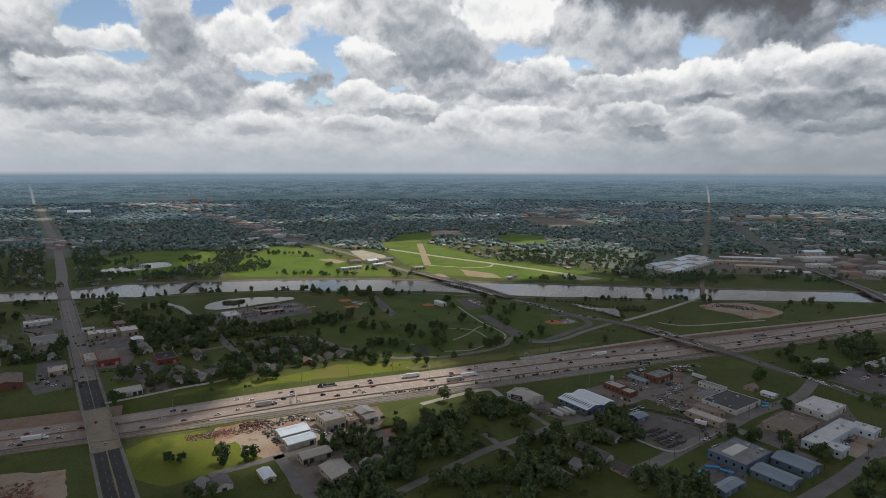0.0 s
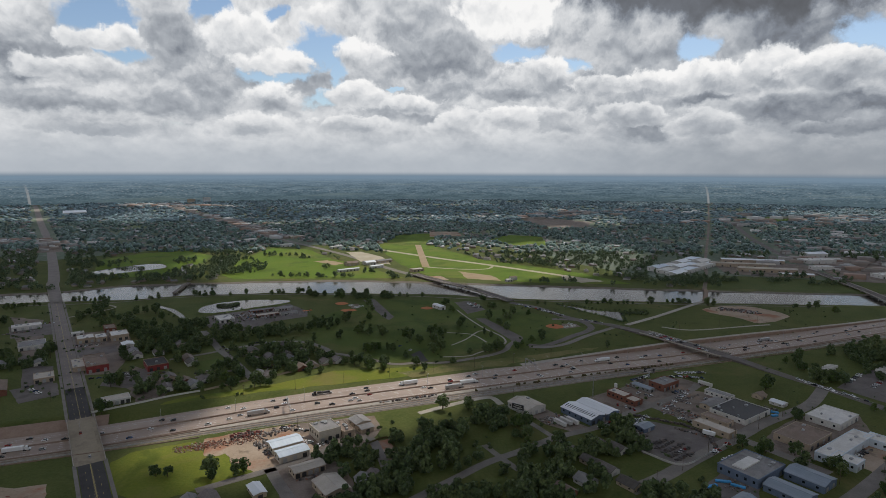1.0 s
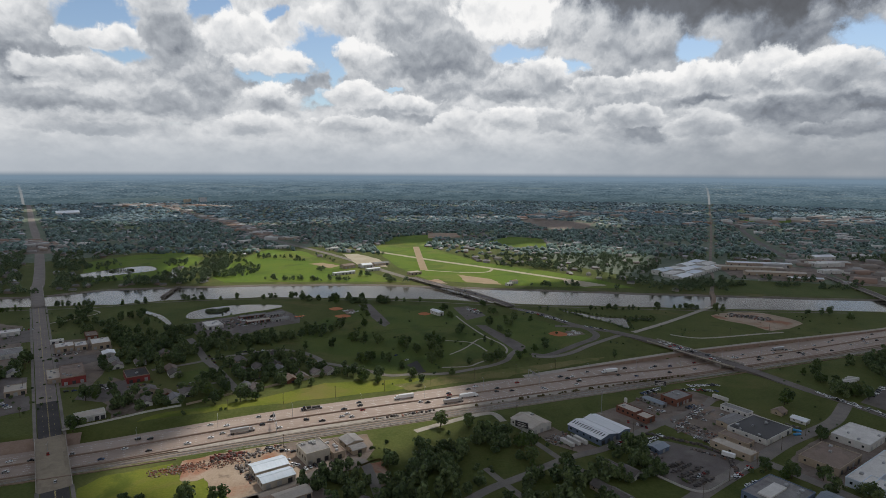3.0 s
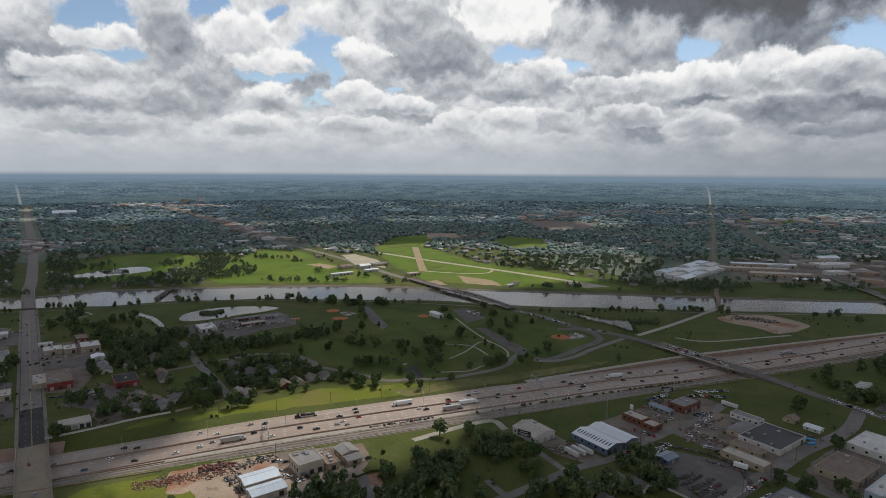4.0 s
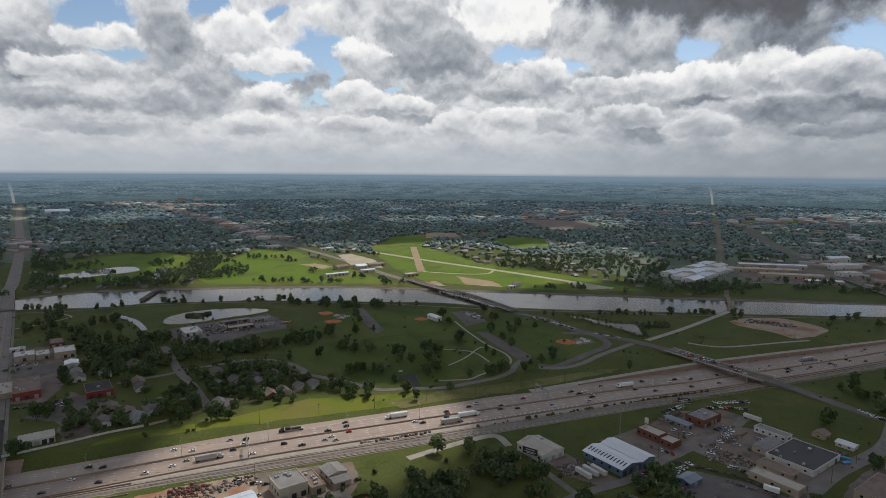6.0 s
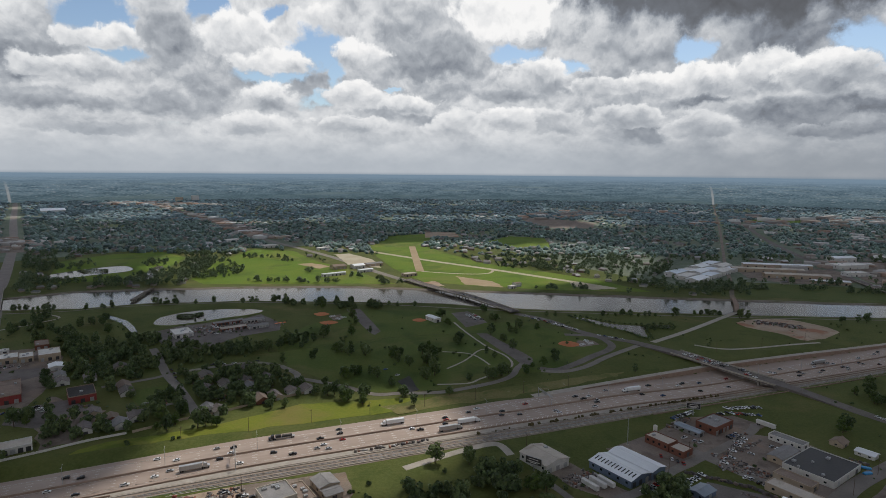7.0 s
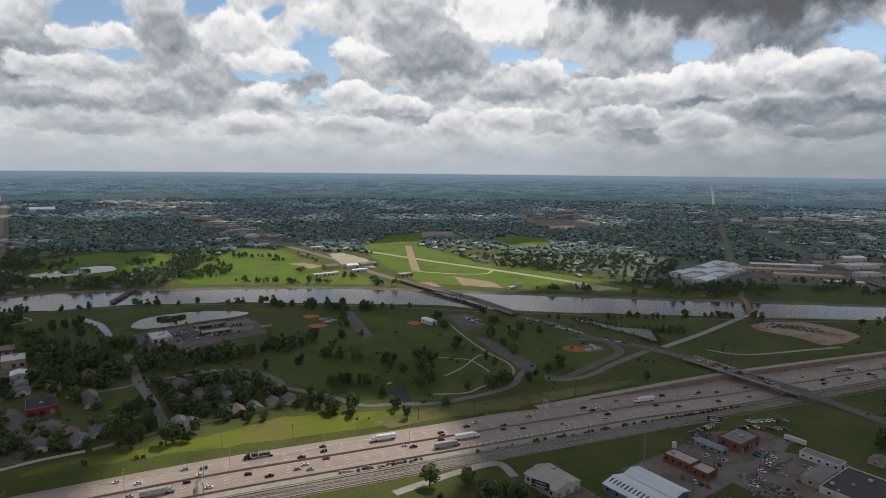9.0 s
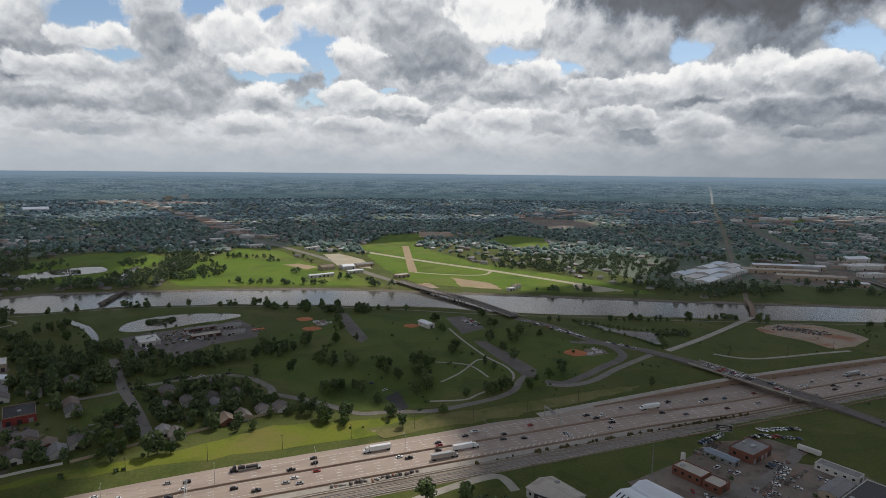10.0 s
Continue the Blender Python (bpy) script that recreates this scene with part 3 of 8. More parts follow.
# distance beyond the flat land: self-lit woods and fields, haze painted in, that close the horizon
def make_distance():
    m = bpy.data.materials.new("hazy_distance")
    m.use_nodes = True
    t = m.node_tree
    t.nodes.clear()
    sep = node(t, "ShaderNodeSeparateXYZ")
    t.links.new(node(t, "ShaderNodeTexCoord").outputs["Object"], sep.inputs[0])
    x, y, z = sep.outputs
    far = calc(t, "DIVIDE", 205.0 * 4.1, calc(t, "SUBTRACT", 206.0, z))
    side = calc(t, "MULTIPLY", calc(t, "ARCTAN2", x, y), far)
    at = node(t, "ShaderNodeCombineXYZ")
    t.links.new(side, at.inputs[0])
    t.links.new(far, at.inputs[1])
    where = at.outputs[0]
    band = node(t, "ShaderNodeCombineXYZ")
    t.links.new(calc(t, "MULTIPLY", calc(t, "ARCTAN2", x, y), 300.0), band.inputs[0])
    t.links.new(calc(t, "MULTIPLY", calc(t, "LOGARITHM", calc(t, "SUBTRACT", 206.0, z), 2.718), -28.0), band.inputs[1])
    crowns = noise_at(t, band.outputs[0], 0.9, 4, 0.65)
    flat_band = node(t, "ShaderNodeMapping", Scale=(0.35, 1.1, 1.0))
    t.links.new(band.outputs[0], flat_band.inputs[0])
    dots = noise_at(t, flat_band.outputs[0], 1.5, 2, 0.6)
    rows = noise_at(t, flat_band.outputs[0], 0.28, 4, 0.6)
    fields = noise_at(t, where, 0.8, 5, 0.6, 0.4)
    quarter = noise_at(t, where, 0.45, 3, 0.5)
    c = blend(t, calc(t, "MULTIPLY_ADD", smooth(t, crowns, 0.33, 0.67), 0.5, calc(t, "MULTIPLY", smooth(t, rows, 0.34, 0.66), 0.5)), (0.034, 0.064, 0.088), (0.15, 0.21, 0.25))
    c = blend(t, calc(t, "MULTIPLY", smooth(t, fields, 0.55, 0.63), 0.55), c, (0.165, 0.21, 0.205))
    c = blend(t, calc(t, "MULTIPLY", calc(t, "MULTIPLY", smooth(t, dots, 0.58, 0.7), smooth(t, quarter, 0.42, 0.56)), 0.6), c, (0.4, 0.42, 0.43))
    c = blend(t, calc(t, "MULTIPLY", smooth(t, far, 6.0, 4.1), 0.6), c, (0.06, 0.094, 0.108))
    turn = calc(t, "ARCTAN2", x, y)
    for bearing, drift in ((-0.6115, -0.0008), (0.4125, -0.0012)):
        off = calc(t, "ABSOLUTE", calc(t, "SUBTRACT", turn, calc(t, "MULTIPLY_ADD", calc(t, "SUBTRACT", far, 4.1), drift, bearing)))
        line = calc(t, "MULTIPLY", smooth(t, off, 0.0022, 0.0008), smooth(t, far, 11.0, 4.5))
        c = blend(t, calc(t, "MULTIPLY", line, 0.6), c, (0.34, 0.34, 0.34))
    # haze painted into the colour, thickening with distance
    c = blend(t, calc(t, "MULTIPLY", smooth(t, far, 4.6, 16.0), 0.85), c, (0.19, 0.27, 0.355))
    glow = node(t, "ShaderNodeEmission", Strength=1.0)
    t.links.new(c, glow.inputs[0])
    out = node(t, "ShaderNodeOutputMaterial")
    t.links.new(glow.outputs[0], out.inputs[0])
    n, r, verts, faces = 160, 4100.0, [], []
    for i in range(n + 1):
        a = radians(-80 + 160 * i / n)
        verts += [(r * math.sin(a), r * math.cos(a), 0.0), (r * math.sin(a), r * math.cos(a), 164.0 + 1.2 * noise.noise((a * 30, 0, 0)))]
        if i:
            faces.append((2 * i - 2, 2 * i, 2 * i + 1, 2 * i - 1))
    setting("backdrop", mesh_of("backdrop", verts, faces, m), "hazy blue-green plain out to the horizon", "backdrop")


make_distance()


def make_clouds():
    """Unseen broken cumulus above the view: flat grey bases, bulging tops, and gaps placed to set where the sun reaches
    the land.
    """

    def vapour(name, body_share, tint):
        m = bpy.data.materials.new(name)
        m.use_nodes = True
        t = m.node_tree
        t.nodes.clear()
        thin = node(t, "ShaderNodeBsdfTranslucent", Color=(*tint, 1))
        body = node(t, "ShaderNodeBsdfDiffuse", Color=(0.85, 0.85, 0.86, 1))
        mix = node(t, "ShaderNodeMixShader", Fac=body_share)
        t.links.new(thin.outputs[0], mix.inputs[1])
        t.links.new(body.outputs[0], mix.inputs[2])
        out = node(t, "ShaderNodeOutputMaterial")
        t.links.new(mix.outputs[0], out.inputs[0])
        return m

    base = 1780.0
    drift = np.array((TO_SUN.x, TO_SUN.y)) / TO_SUN.z * base
    xs = steps((-4300, -800, 60), (-800, 900, 26), (900, 4300, 60))
    ys = steps((-900, 200, 90), (200, 1300, 26), (1300, 4900, 50))
    gx, gy = np.meshgrid(xs, ys)

    def hole(cx, cy, rx, ry, turn):
        c, s = math.cos(radians(turn)), math.sin(radians(turn))
        u, v = (gx - cx) * c + (gy - cy) * s, -(gx - cx) * s + (gy - cy) * c
        return np.sqrt((u / rx) ** 2 + (v / ry) ** 2) - 1

    rag = np.array([noise.fractal((x * 0.004, y * 0.004, 2.0), 1.0, 2.0, 5) for x, y in zip(gx.ravel(), gy.ravel())]).reshape(gx.shape)
    big = np.array([noise.fractal((x * 0.0026, y * 0.0026, 5.0), 1.0, 2.0, 4) for x, y in zip(gx.ravel(), gy.ravel())]).reshape(gx.shape)
    # hand-set gaps that put sun on the highway, the yard and the airfield
    cover = np.minimum(np.minimum(hole(-74, 556, 112, 74, 21), hole(-150, 455, 60, 54, 20)), hole(-60, 1400, 560, 320, 10)) + 0.22 * rag
    cover = np.minimum(cover, 0.42 + 1.5 * big + 0.4 * ease(gx, 100, 1200) * (1 - ease(gy, 2300, 2600)) + 3 * (1 - ease(gy, 1700, 2200)))
    w, h = len(xs), len(ys)
    thick = np.clip(cover, 0, 1)
    top = base + 150 * np.sqrt(thick) * (0.7 + 0.5 * rag)
    low = base - 12 * thick
    q = np.stack([gx + drift[0], gy + drift[1]], -1).reshape(-1, 2)
    verts = np.concatenate([np.c_[q, low.ravel()], np.c_[q, top.ravel()]])
    i = (np.arange(h - 1)[:, None] * w + np.arange(w - 1)).ravel()
    flat_cover = cover.ravel()
    i = i[(flat_cover[i] > 0) & (flat_cover[i + 1] > 0) & (flat_cover[i + w] > 0) & (flat_cover[i + w + 1] > 0)]
    quad = np.stack([i, i + 1, i + w + 1, i + w], 1)
    # heavy cumulus over the city; the thinner veil is added to brighten the far town
    veil = gy.ravel()[i] + 0.25 * np.abs(gx.ravel()[i]) > 1900
    for name, label, pick_from, m in (("cloud_cover", "unseen broken grey cumulus cover that shades the city", ~veil, vapour("cloud", 0.43, (0.7, 0.77, 0.93))),
                                      ("brightening_veil", "unseen thin cloud veil added to brighten the far town", veil, vapour("brightening_cloud", 0.12, (0.84, 0.9, 1.0)))):
        q = quad[pick_from]
        used, back = np.unique(np.concatenate([q[:, ::-1], q + w * h]), return_inverse=True)
        setting(name, mesh_of(name, verts[used], back.reshape(-1, 4), m), label, "clouds", "stuff")


make_clouds()


# ---- highway ----
def strip(name, label, mat, v0, v1, s0, s1, level, z=0.0, step=8.0, category="road", skirt=0.8):
    s = np.arange(s0, s1 + 0.1, step)
    v, f = [], []
    for i, a in enumerate(s):
        h = float(level(a)) + z
        v0_, v1_ = (q(a) if callable(q) else q for q in (v0, v1))
        v += [along(a, v0_, h - skirt), along(a, v0_, h), along(a, v1_, h), along(a, v1_, h - skirt)]
        if i:
            o = 4 * i
            f += [(o - 4 + k, o + k, o + k + 1, o - 3 + k) for k in range(3)]
    # the slab is given along its own axis so that wear runs with the traffic
    ob = setting(name, mesh_of(name, v, f, mat), label, category)
    turn = Matrix.Rotation(HA, 4, "Z")
    ob.data.transform(turn.inverted())
    ob.matrix_world = turn
    return ob


flat = lambda s: 0.0 * s
half = lambda s: 0.45 * dip(s)
strip("highway", "wide pale concrete interstate highway with ten lanes", HIGHWAY, -11.5, lambda s: float(far_edge(s)) - 5.0 * float(ease(s, 60, 110)), -520, 900, dip)
strip("slip_road", "pale concrete slip road beside the sunken highway", CONCRETE, lambda s: float(far_edge(s)) - 5.0, lambda s: float(far_edge(s)) + 2.5, 100, 900, flat, 0.12)


def slope_strip(name, label, mat, v0, v1, s0, s1, category):
    s = np.arange(s0, s1 + 0.1, 8.0)
    verts = [q for a in s for q in (along(a, v0, float(dip(a)) + 0.05), along(a, 0.5 * (v0 + v1), 0.45 * float(dip(a)) + 0.1), along(a, v1, 0.1))]
    faces = [(3 * i + k, 3 * i + 3 + k, 3 * i + 4 + k, 3 * i + 1 + k) for i in range(len(s) - 1) for k in (0, 1)]
    return setting(name, mesh_of(name, verts, faces, mat), label, category)


slope_strip("embankment", "brown stone-faced embankment down to the highway", WALL_STONE, 31.0, 40.5, -520, -285, "embankment")
strip("pavement", "bright bare concrete apron beside the highway", CONCRETE, -17.5, -11.9, -520, 900, lambda s: 0.9 * dip(s), 0.12)
strip("track_bed", "dark gravel bed of the railway beside the highway", BALLAST, -33, -18, -520, 900, half, 0.1, category="railway")
for v in (-31.4, -20.0):
    strip("track_bed", "low concrete kerb beside the railway", CONCRETE, v - 0.3, v + 0.3, -520, 900, half, 0.65, category="kerb", skirt=0.6)
for v in (-29.2, -27.7, -24.8, -23.3):
    strip("rail", "rusty steel rail of the railway track", STEEL, v - 0.09, v + 0.09, -520, 900, half, 0.38, category="rail", skirt=0.3)


def sheet_wall(name, label, v, s0, s1, low, high, thick=0.6, mat=WALL_STONE, step=8.0):
    s = np.arange(s0, s1 + 0.1, step)
    vs, f = [], []
    for i, a in enumerate(s):
        w = v(a) if callable(v) else v
        lo, hi = float(low(a)), float(high(a))
        vs += [along(a, w - thick / 2, lo), along(a, w - thick / 2, hi), along(a, w + thick / 2, hi), along(a, w + thick / 2, lo)]
        if i:
            o = 4 * i
            f += [(o - 4 + k, o + k, o + k + 1, o - 3 + k) for k in range(3)]
    f += [(0, 1, 2, 3), tuple(range(len(vs) - 1, len(vs) - 5, -1))]
    return setting(name, mesh_of(name, vs, f, mat), label, "wall")


sheet_wall("retaining_wall", "brown concrete retaining wall below the slip road", lambda s: float(far_edge(s)) - 5.3, 150, 900, lambda s: dip(s) - 0.3, lambda s: 0.9)
sheet_wall("retaining_wall", "brown concrete retaining wall beside the railway", -17.9, -520, -215, lambda s: dip(s) - 0.3, lambda s: 0.45 * dip(s) + 1.0)
sheet_wall("retaining_wall", "brown concrete retaining wall beside the railway", -17.9, 172, 900, lambda s: dip(s) - 0.3, lambda s: 0.45 * dip(s) + 1.0)
sheet_wall("retaining_wall", "grey concrete retaining wall of the railway cutting", -33.3, -520, -215, lambda s: half(s) - 0.3, lambda s: 0.7)
sheet_wall("retaining_wall", "grey concrete retaining wall of the railway cutting", -33.3, 172, 900, lambda s: half(s) - 0.3, lambda s: 0.7)


def jersey(v, label):
    s = np.arange(-520, 900.1, 8)
    prof = ((-0.42, 0.0), (-0.3, 0.3), (-0.12, 1.15), (0.12, 1.15), (0.3, 0.3), (0.42, 0.0))
    vs, f = [], []
    for i, a in enumerate(s):
        vs += [along(a, v + p * 1.3, float(dip(a)) + q) for p, q in prof]
        if i:
            o = 6 * i
            f += [(o - 6 + k, o + k, o + k + 1, o - 5 + k) for k in range(5)]
    f += [tuple(range(6)), tuple(range(len(vs) - 1, len(vs) - 7, -1))]
    setting("barrier", mesh_of("barrier", vs, f, WALL_STONE), label, "crash barrier")


jersey(10.0, "brown concrete crash barrier between the carriageways")
jersey(-11.2, "brown concrete crash barrier along the highway edge")

# lane lines, edge lines and hatching
LANES = (13.2, 16.8, 20.4, 24.0), (6.6, 3.0, -0.6, -4.2)
verts, faces = [], []


def dash(s0, s1, v0, v1, w=0.17):
    z = max(float(dip(s0)), float(dip(s1))) + 0.03
    o = len(verts)
    verts.extend((along(s0, v0 - w, z), along(s1, v1 - w, float(dip(s1)) + 0.03), along(s1, v1 + w, float(dip(s1)) + 0.03), along(s0, v0 + w, float(dip(s0)) + 0.03)))
    faces.append((o, o + 1, o + 2, o + 3))


for v in (15.0, 18.6, 22.2, 4.8, 1.2, -2.4):
    for s in np.arange(-500, 880, 12.2):
        dash(s, s + 3.6, v, v)
for v in (8.6, 11.5, -6.0, 25.2):
    for s in np.arange(-500, 880, 8.0):
        dash(s, s + 8.0, v, v, 0.1)
for s in np.arange(20, 120, 4.5):
    dash(s, s + 3.2, -9.8, -6.6, 0.35)
for s in np.arange(40, 110, 5.0):
    dash(s, s + 2.4, 28.6, 26.0, 0.3)
setting("lane_markings", mesh_of("lane_markings", verts, faces, PAINT), "worn white lane lines and hatching on the highway", "road marking", "stuff")


# ---- streets, paths and paved areas ----
KEEP_OFF = []


def road(name, label, points, width, mat, z=0.15, category="road", per=6):
    KEEP_OFF.append((spline(points, False, 3), width / 2 + 1.0))
    v, f = ribbon(spline(points, False, per), width, z)
    return setting(name, mesh_of(name, v, f, mat), label, category)


def ramp_road(label, points, width, mat, skirt=5.0):
    """A road that climbs on its own bank; points carry heights."""
    p = np.array(points, float)
    q, h = spline(p[:, :2], False, 6), spline([(z, 0) for z in p[:, 2]], False, 6)[:, 0]
    v, f = ribbon(q, width, 0.05, skirt, 0.0, h)
    return setting("road", mesh_of("road", v, f, mat), label, "road")


def area(name, label, points, mat, z=0.09, category="ground", wobble=1.2, curved=False):
    v, f = patch(list(points), z, wobble, curved)
    return setting(name, mesh_of(name, v, f, mat), label, category)


AV = np.array((-0.575, 0.818))
A0 = np.array((-206.5, 349.0))
LANE_SIDE = np.array((0.818, 0.575))


def avenue(d, v=0.0):
    return tuple(A0 + AV * d + LANE_SIDE * v)


# the avenue that crosses the highway and runs on to the horizon
for d0, d1, mat, label in ((-60, 76, ASPHALT, "dark asphalt avenue before the highway crossing"), (165, 250, ASPHALT, "dark asphalt avenue past the highway crossing"), (250, 690, AVENUE, "worn grey-brown asphalt avenue between low buildings")):
    road("road", label, [avenue(d) for d in np.linspace(d0, d1, 8)], 15.5, mat, 0.14)
    for v in (-9.6, 9.6):
        road("pavement", "grey concrete pavement along the avenue", [avenue(d, v) for d in np.linspace(d0, d1, 8)], 2.4, STREET, 0.28, "pavement")
road("road", "worn avenue past the river bridge", [avenue(860), (-730, 1100), (-795, 1198), (-905, 1360), (-1060, 1585), (-1241, 1839)], 19, AVENUE, 0.14)
road("road", "straight pale avenue running towards the horizon", [(-1241, 1839), (-1585, 2316), (-2155, 3119), (-2700, 3870)], 22, AVENUE, 0.2)
road("road", "pale avenue past the airfield towards the town", [(-57, 1156), (-129, 1261), (-228, 1418), (-347, 1579), (-414, 1662), (-520, 1804)], 15, STREET)
road("road", "pale commercial street through the town", [(-520, 1804), (-695, 2105), (-920, 2428), (-1500, 3250), (-1900, 3900)], 28, AVENUE, 0.2)
road("road", "grey road from the bridge to the highway crossing", [(101, 928), (139, 893), (170, 838), (199, 811), (222, 796)], 12, OLD_ASPHALT)
ramp_road("grey approach road up to the highway crossing", [(218, 799, 0.1), (234, 778, 0.9), (246, 760, 2.0), (254, 748, 2.7)], 14, OLD_ASPHALT)
ramp_road("grey approach road down from the highway crossing", [(309, 659, 2.7), (322, 640, 2.0), (336, 614, 0.9), (348, 592, 0.1)], 12, OLD_ASPHALT)
road("road", "grey road with queueing traffic past the highway", [(344, 600), (352, 584), (362, 566), (379, 530), (400, 480), (430, 420)], 11, OLD_ASPHALT)
road("road", "grey road beyond the outer bridge", [(749, 1185), (790, 1330), (850, 1550), (960, 1900), (1150, 2400)], 16, OLD_ASPHALT)
road("road", "grey road to the outer bridge", [(680, 880), (668, 820), (650, 780)], 14, OLD_ASPHALT)
road("track_bed", "pale gravel rail line running off to the horizon", [(449, 1033), (522, 1193), (611, 1404), (912, 2078), (1378, 3146), (1700, 3880)], 7, GRAVEL, 0.2, "railway")
road("track_bed", "pale gravel embankment up to the rail bridge", [(243, 795), (303, 845), (383, 919), (415, 948)], 7, CONCRETE, 0.3, "path")
road("road", "narrow side street beside the workshops", [(-160, 375), (-143, 387), (-125, 399), (-108, 412), (-88, 432), (-60, 452), (-48, 430), (-40, 405)], 7, STREET)
road("road", "narrow street between sheds", [(-121, 404), (-99, 369), (-80, 342)], 8, STREET)
road("road", "narrow residential street under trees", [(-30, 356), (9, 394), (31, 415), (54, 431), (83, 453), (97, 461), (124, 475), (156, 502), (197, 530), (234, 559), (246, 574)], 7, STREET)
road("road", "short side street", [(66, 490), (74, 476), (86, 454), (98, 438)], 5, STREET, 0.13)
road("road", "short side street on the grass", [(30, 442), (40, 424), (52, 404)], 5, STREET, 0.13)
road("road", "curving lane to the billboard hall", [(-22, 500), (0, 515), (24, 530), (42, 536), (50, 520)], 6, CONCRETE, 0.13)
road("road", "wide worn street through the yards", [(120, 378), (149, 397), (178, 420), (207, 442), (230, 459), (265, 486), (308, 512), (331, 530), (359, 561)], 11, STREET)
road("road", "worn street beside metal sheds", [(210, 338), (230, 352), (270, 379), (333, 427), (380, 462)], 10, STREET)
road("road", "worn cross street between yards", [(265, 402), (240, 440), (205, 488), (178, 528)], 9, STREET, 0.13)
road("road", "park road in a wide curve", [(-159, 703), (-138, 682), (-131, 668), (-118, 662), (-105, 656), (-84, 646), (-56, 629), (-34, 632), (0, 635), (28, 648), (53, 663), (69, 680), (76, 700), (84, 716)], 6.5, STREET)
road("path", "pale winding footpath in the park", [(7, 698), (25, 723), (41, 757), (49, 763)], 2.2, CONCRETE, 0.16, "path")
road("path", "pale curved footpath in the park", [(2, 753), (33, 745), (50, 711)], 2.2, CONCRETE, 0.17, "path")
road("path", "pale footpath beside the car park", [(17, 877), (31, 830), (52, 772), (69, 740), (73, 714), (64, 696), (39, 671), (26, 658), (-2, 654)], 2.4, CONCRETE, 0.18, "path")
road("road", "loop road round the ball field", [(148, 825), (182, 819), (193, 789), (185, 766), (161, 742), (136, 715), (115, 698), (99, 702)], 9, OLD_ASPHALT, 0.14)
road("road", "pale ramp beside the ball field", [(222, 782), (176, 740), (145, 707), (119, 692), (99, 694)], 7, STREET, 0.18)
road("road", "frontage road towards the crossing", [(287, 786), (322, 771), (404, 792), (438, 800)], 4, CONCRETE, 0.13)
road("road", "residential street with trees", [(-310, 755), (-281, 711), (-257, 673), (-229, 637), (-191, 582)], 8, STREET)
road("road", "residential cross street", [(-249, 585), (-233, 596), (-214, 610)], 5, STREET, 0.13)
road("road", "residential cross street under trees", [(-300, 640), (-267, 663), (-257, 673), (-231, 692), (-190, 712), (-159, 703)], 5.5, STREET, 0.13)
road("path", "pale riverside trail", [(-690, 880), (-520, 915), (-450, 948), (-300, 980), (-100, 978), (60, 950), (200, 935), (400, 917), (600, 908)], 3, STREET, 0.12, "path")
road("path", "pale path in the lawn beside the avenue", [avenue(570, 10), (-505, 855), (-495, 885), (-530, 905)], 3, CONCRETE, 0.12, "path")
road("path", "trodden drainage line across the park", [(-205, 735), (-120, 775), (-40, 812), (60, 830)], 3, MEADOW, 0.1, "path")

area("forecourt", "red earth and rubble yard beside the highway", [(-184, 448), (-165, 459), (-122, 477), (-101, 446), (-88, 429), (-121, 404), (-130, 398), (-150, 412), (-158, 425), (-174, 421)], DIRT, 0.1, "yard", 3)
area("forecourt", "pale earth yard below the avenue", [(-318, 372), (-261, 381), (-240, 350), (-236, 310), (-330, 310)], DIRT, 0.1, "yard", 3)
area("forecourt", "gravel forecourt round the office block", [(-122, 477), (-60, 495), (-50, 470), (-58, 440), (-88, 429), (-106, 446)], GRAVEL, 0.11, "yard")
area("forecourt", "concrete forecourt between metal sheds", [(-121, 404), (-88, 429), (-66, 400), (-52, 368), (-96, 352), (-112, 385)], GRAVEL, 0.1, "yard")
area("playground", "sandy fenced playground under trees", [(-57, 443), (-43, 452), (-33, 423), (-42, 414)], DIRT, 0.12, "playground")
area("forecourt", "cluttered gravel yard behind the billboard hall", [(70, 500), (88, 510), (104, 490), (118, 472), (104, 464), (84, 478)], GRAVEL, 0.1, "yard")
area("forecourt", "brown earth yard among brick workshops", [(118, 530), (160, 556), (200, 586), (236, 590), (252, 570), (232, 556), (196, 526), (172, 508), (150, 494), (130, 508)], GRAVEL, 0.09, "yard")
area("forecourt", "wide worn scrap yard", [(196, 526), (232, 556), (262, 548), (278, 520), (258, 490), (236, 466), (206, 486), (184, 512)], GRAVEL, 0.1, "yard")
area("forecourt", "worn asphalt storage lot with stacked materials", [(138, 462), (170, 486), (200, 470), (222, 446), (190, 424), (166, 408), (146, 430)], OLD_ASPHALT, 0.1, "yard")
area("forecourt", "worn asphalt yard with stacked pipes", [(166, 380), (190, 402), (206, 382), (196, 364), (176, 352)], OLD_ASPHALT, 0.1, "yard")
area("forecourt", "brown yard beside the long white building", [(288, 422), (322, 450), (344, 432), (318, 408), (296, 404)], DIRT, 0.1, "yard")
area("forecourt", "gravel yard between flat roofs", [(236, 440), (262, 470), (300, 498), (352, 500), (340, 470), (300, 440), (262, 418)], GRAVEL, 0.09, "yard")
area("car_park", "large asphalt lot with parked trucks", [(376, 566), (433, 612), (500, 640), (540, 600), (480, 540), (400, 520)], OLD_ASPHALT, 0.1, "car park")
area("car_park", "long tree-lined asphalt car park", [(-132, 943), (-114, 949), (-73, 834), (-77, 816), (-86, 828)], OLD_ASPHALT, 0.12, "car park")
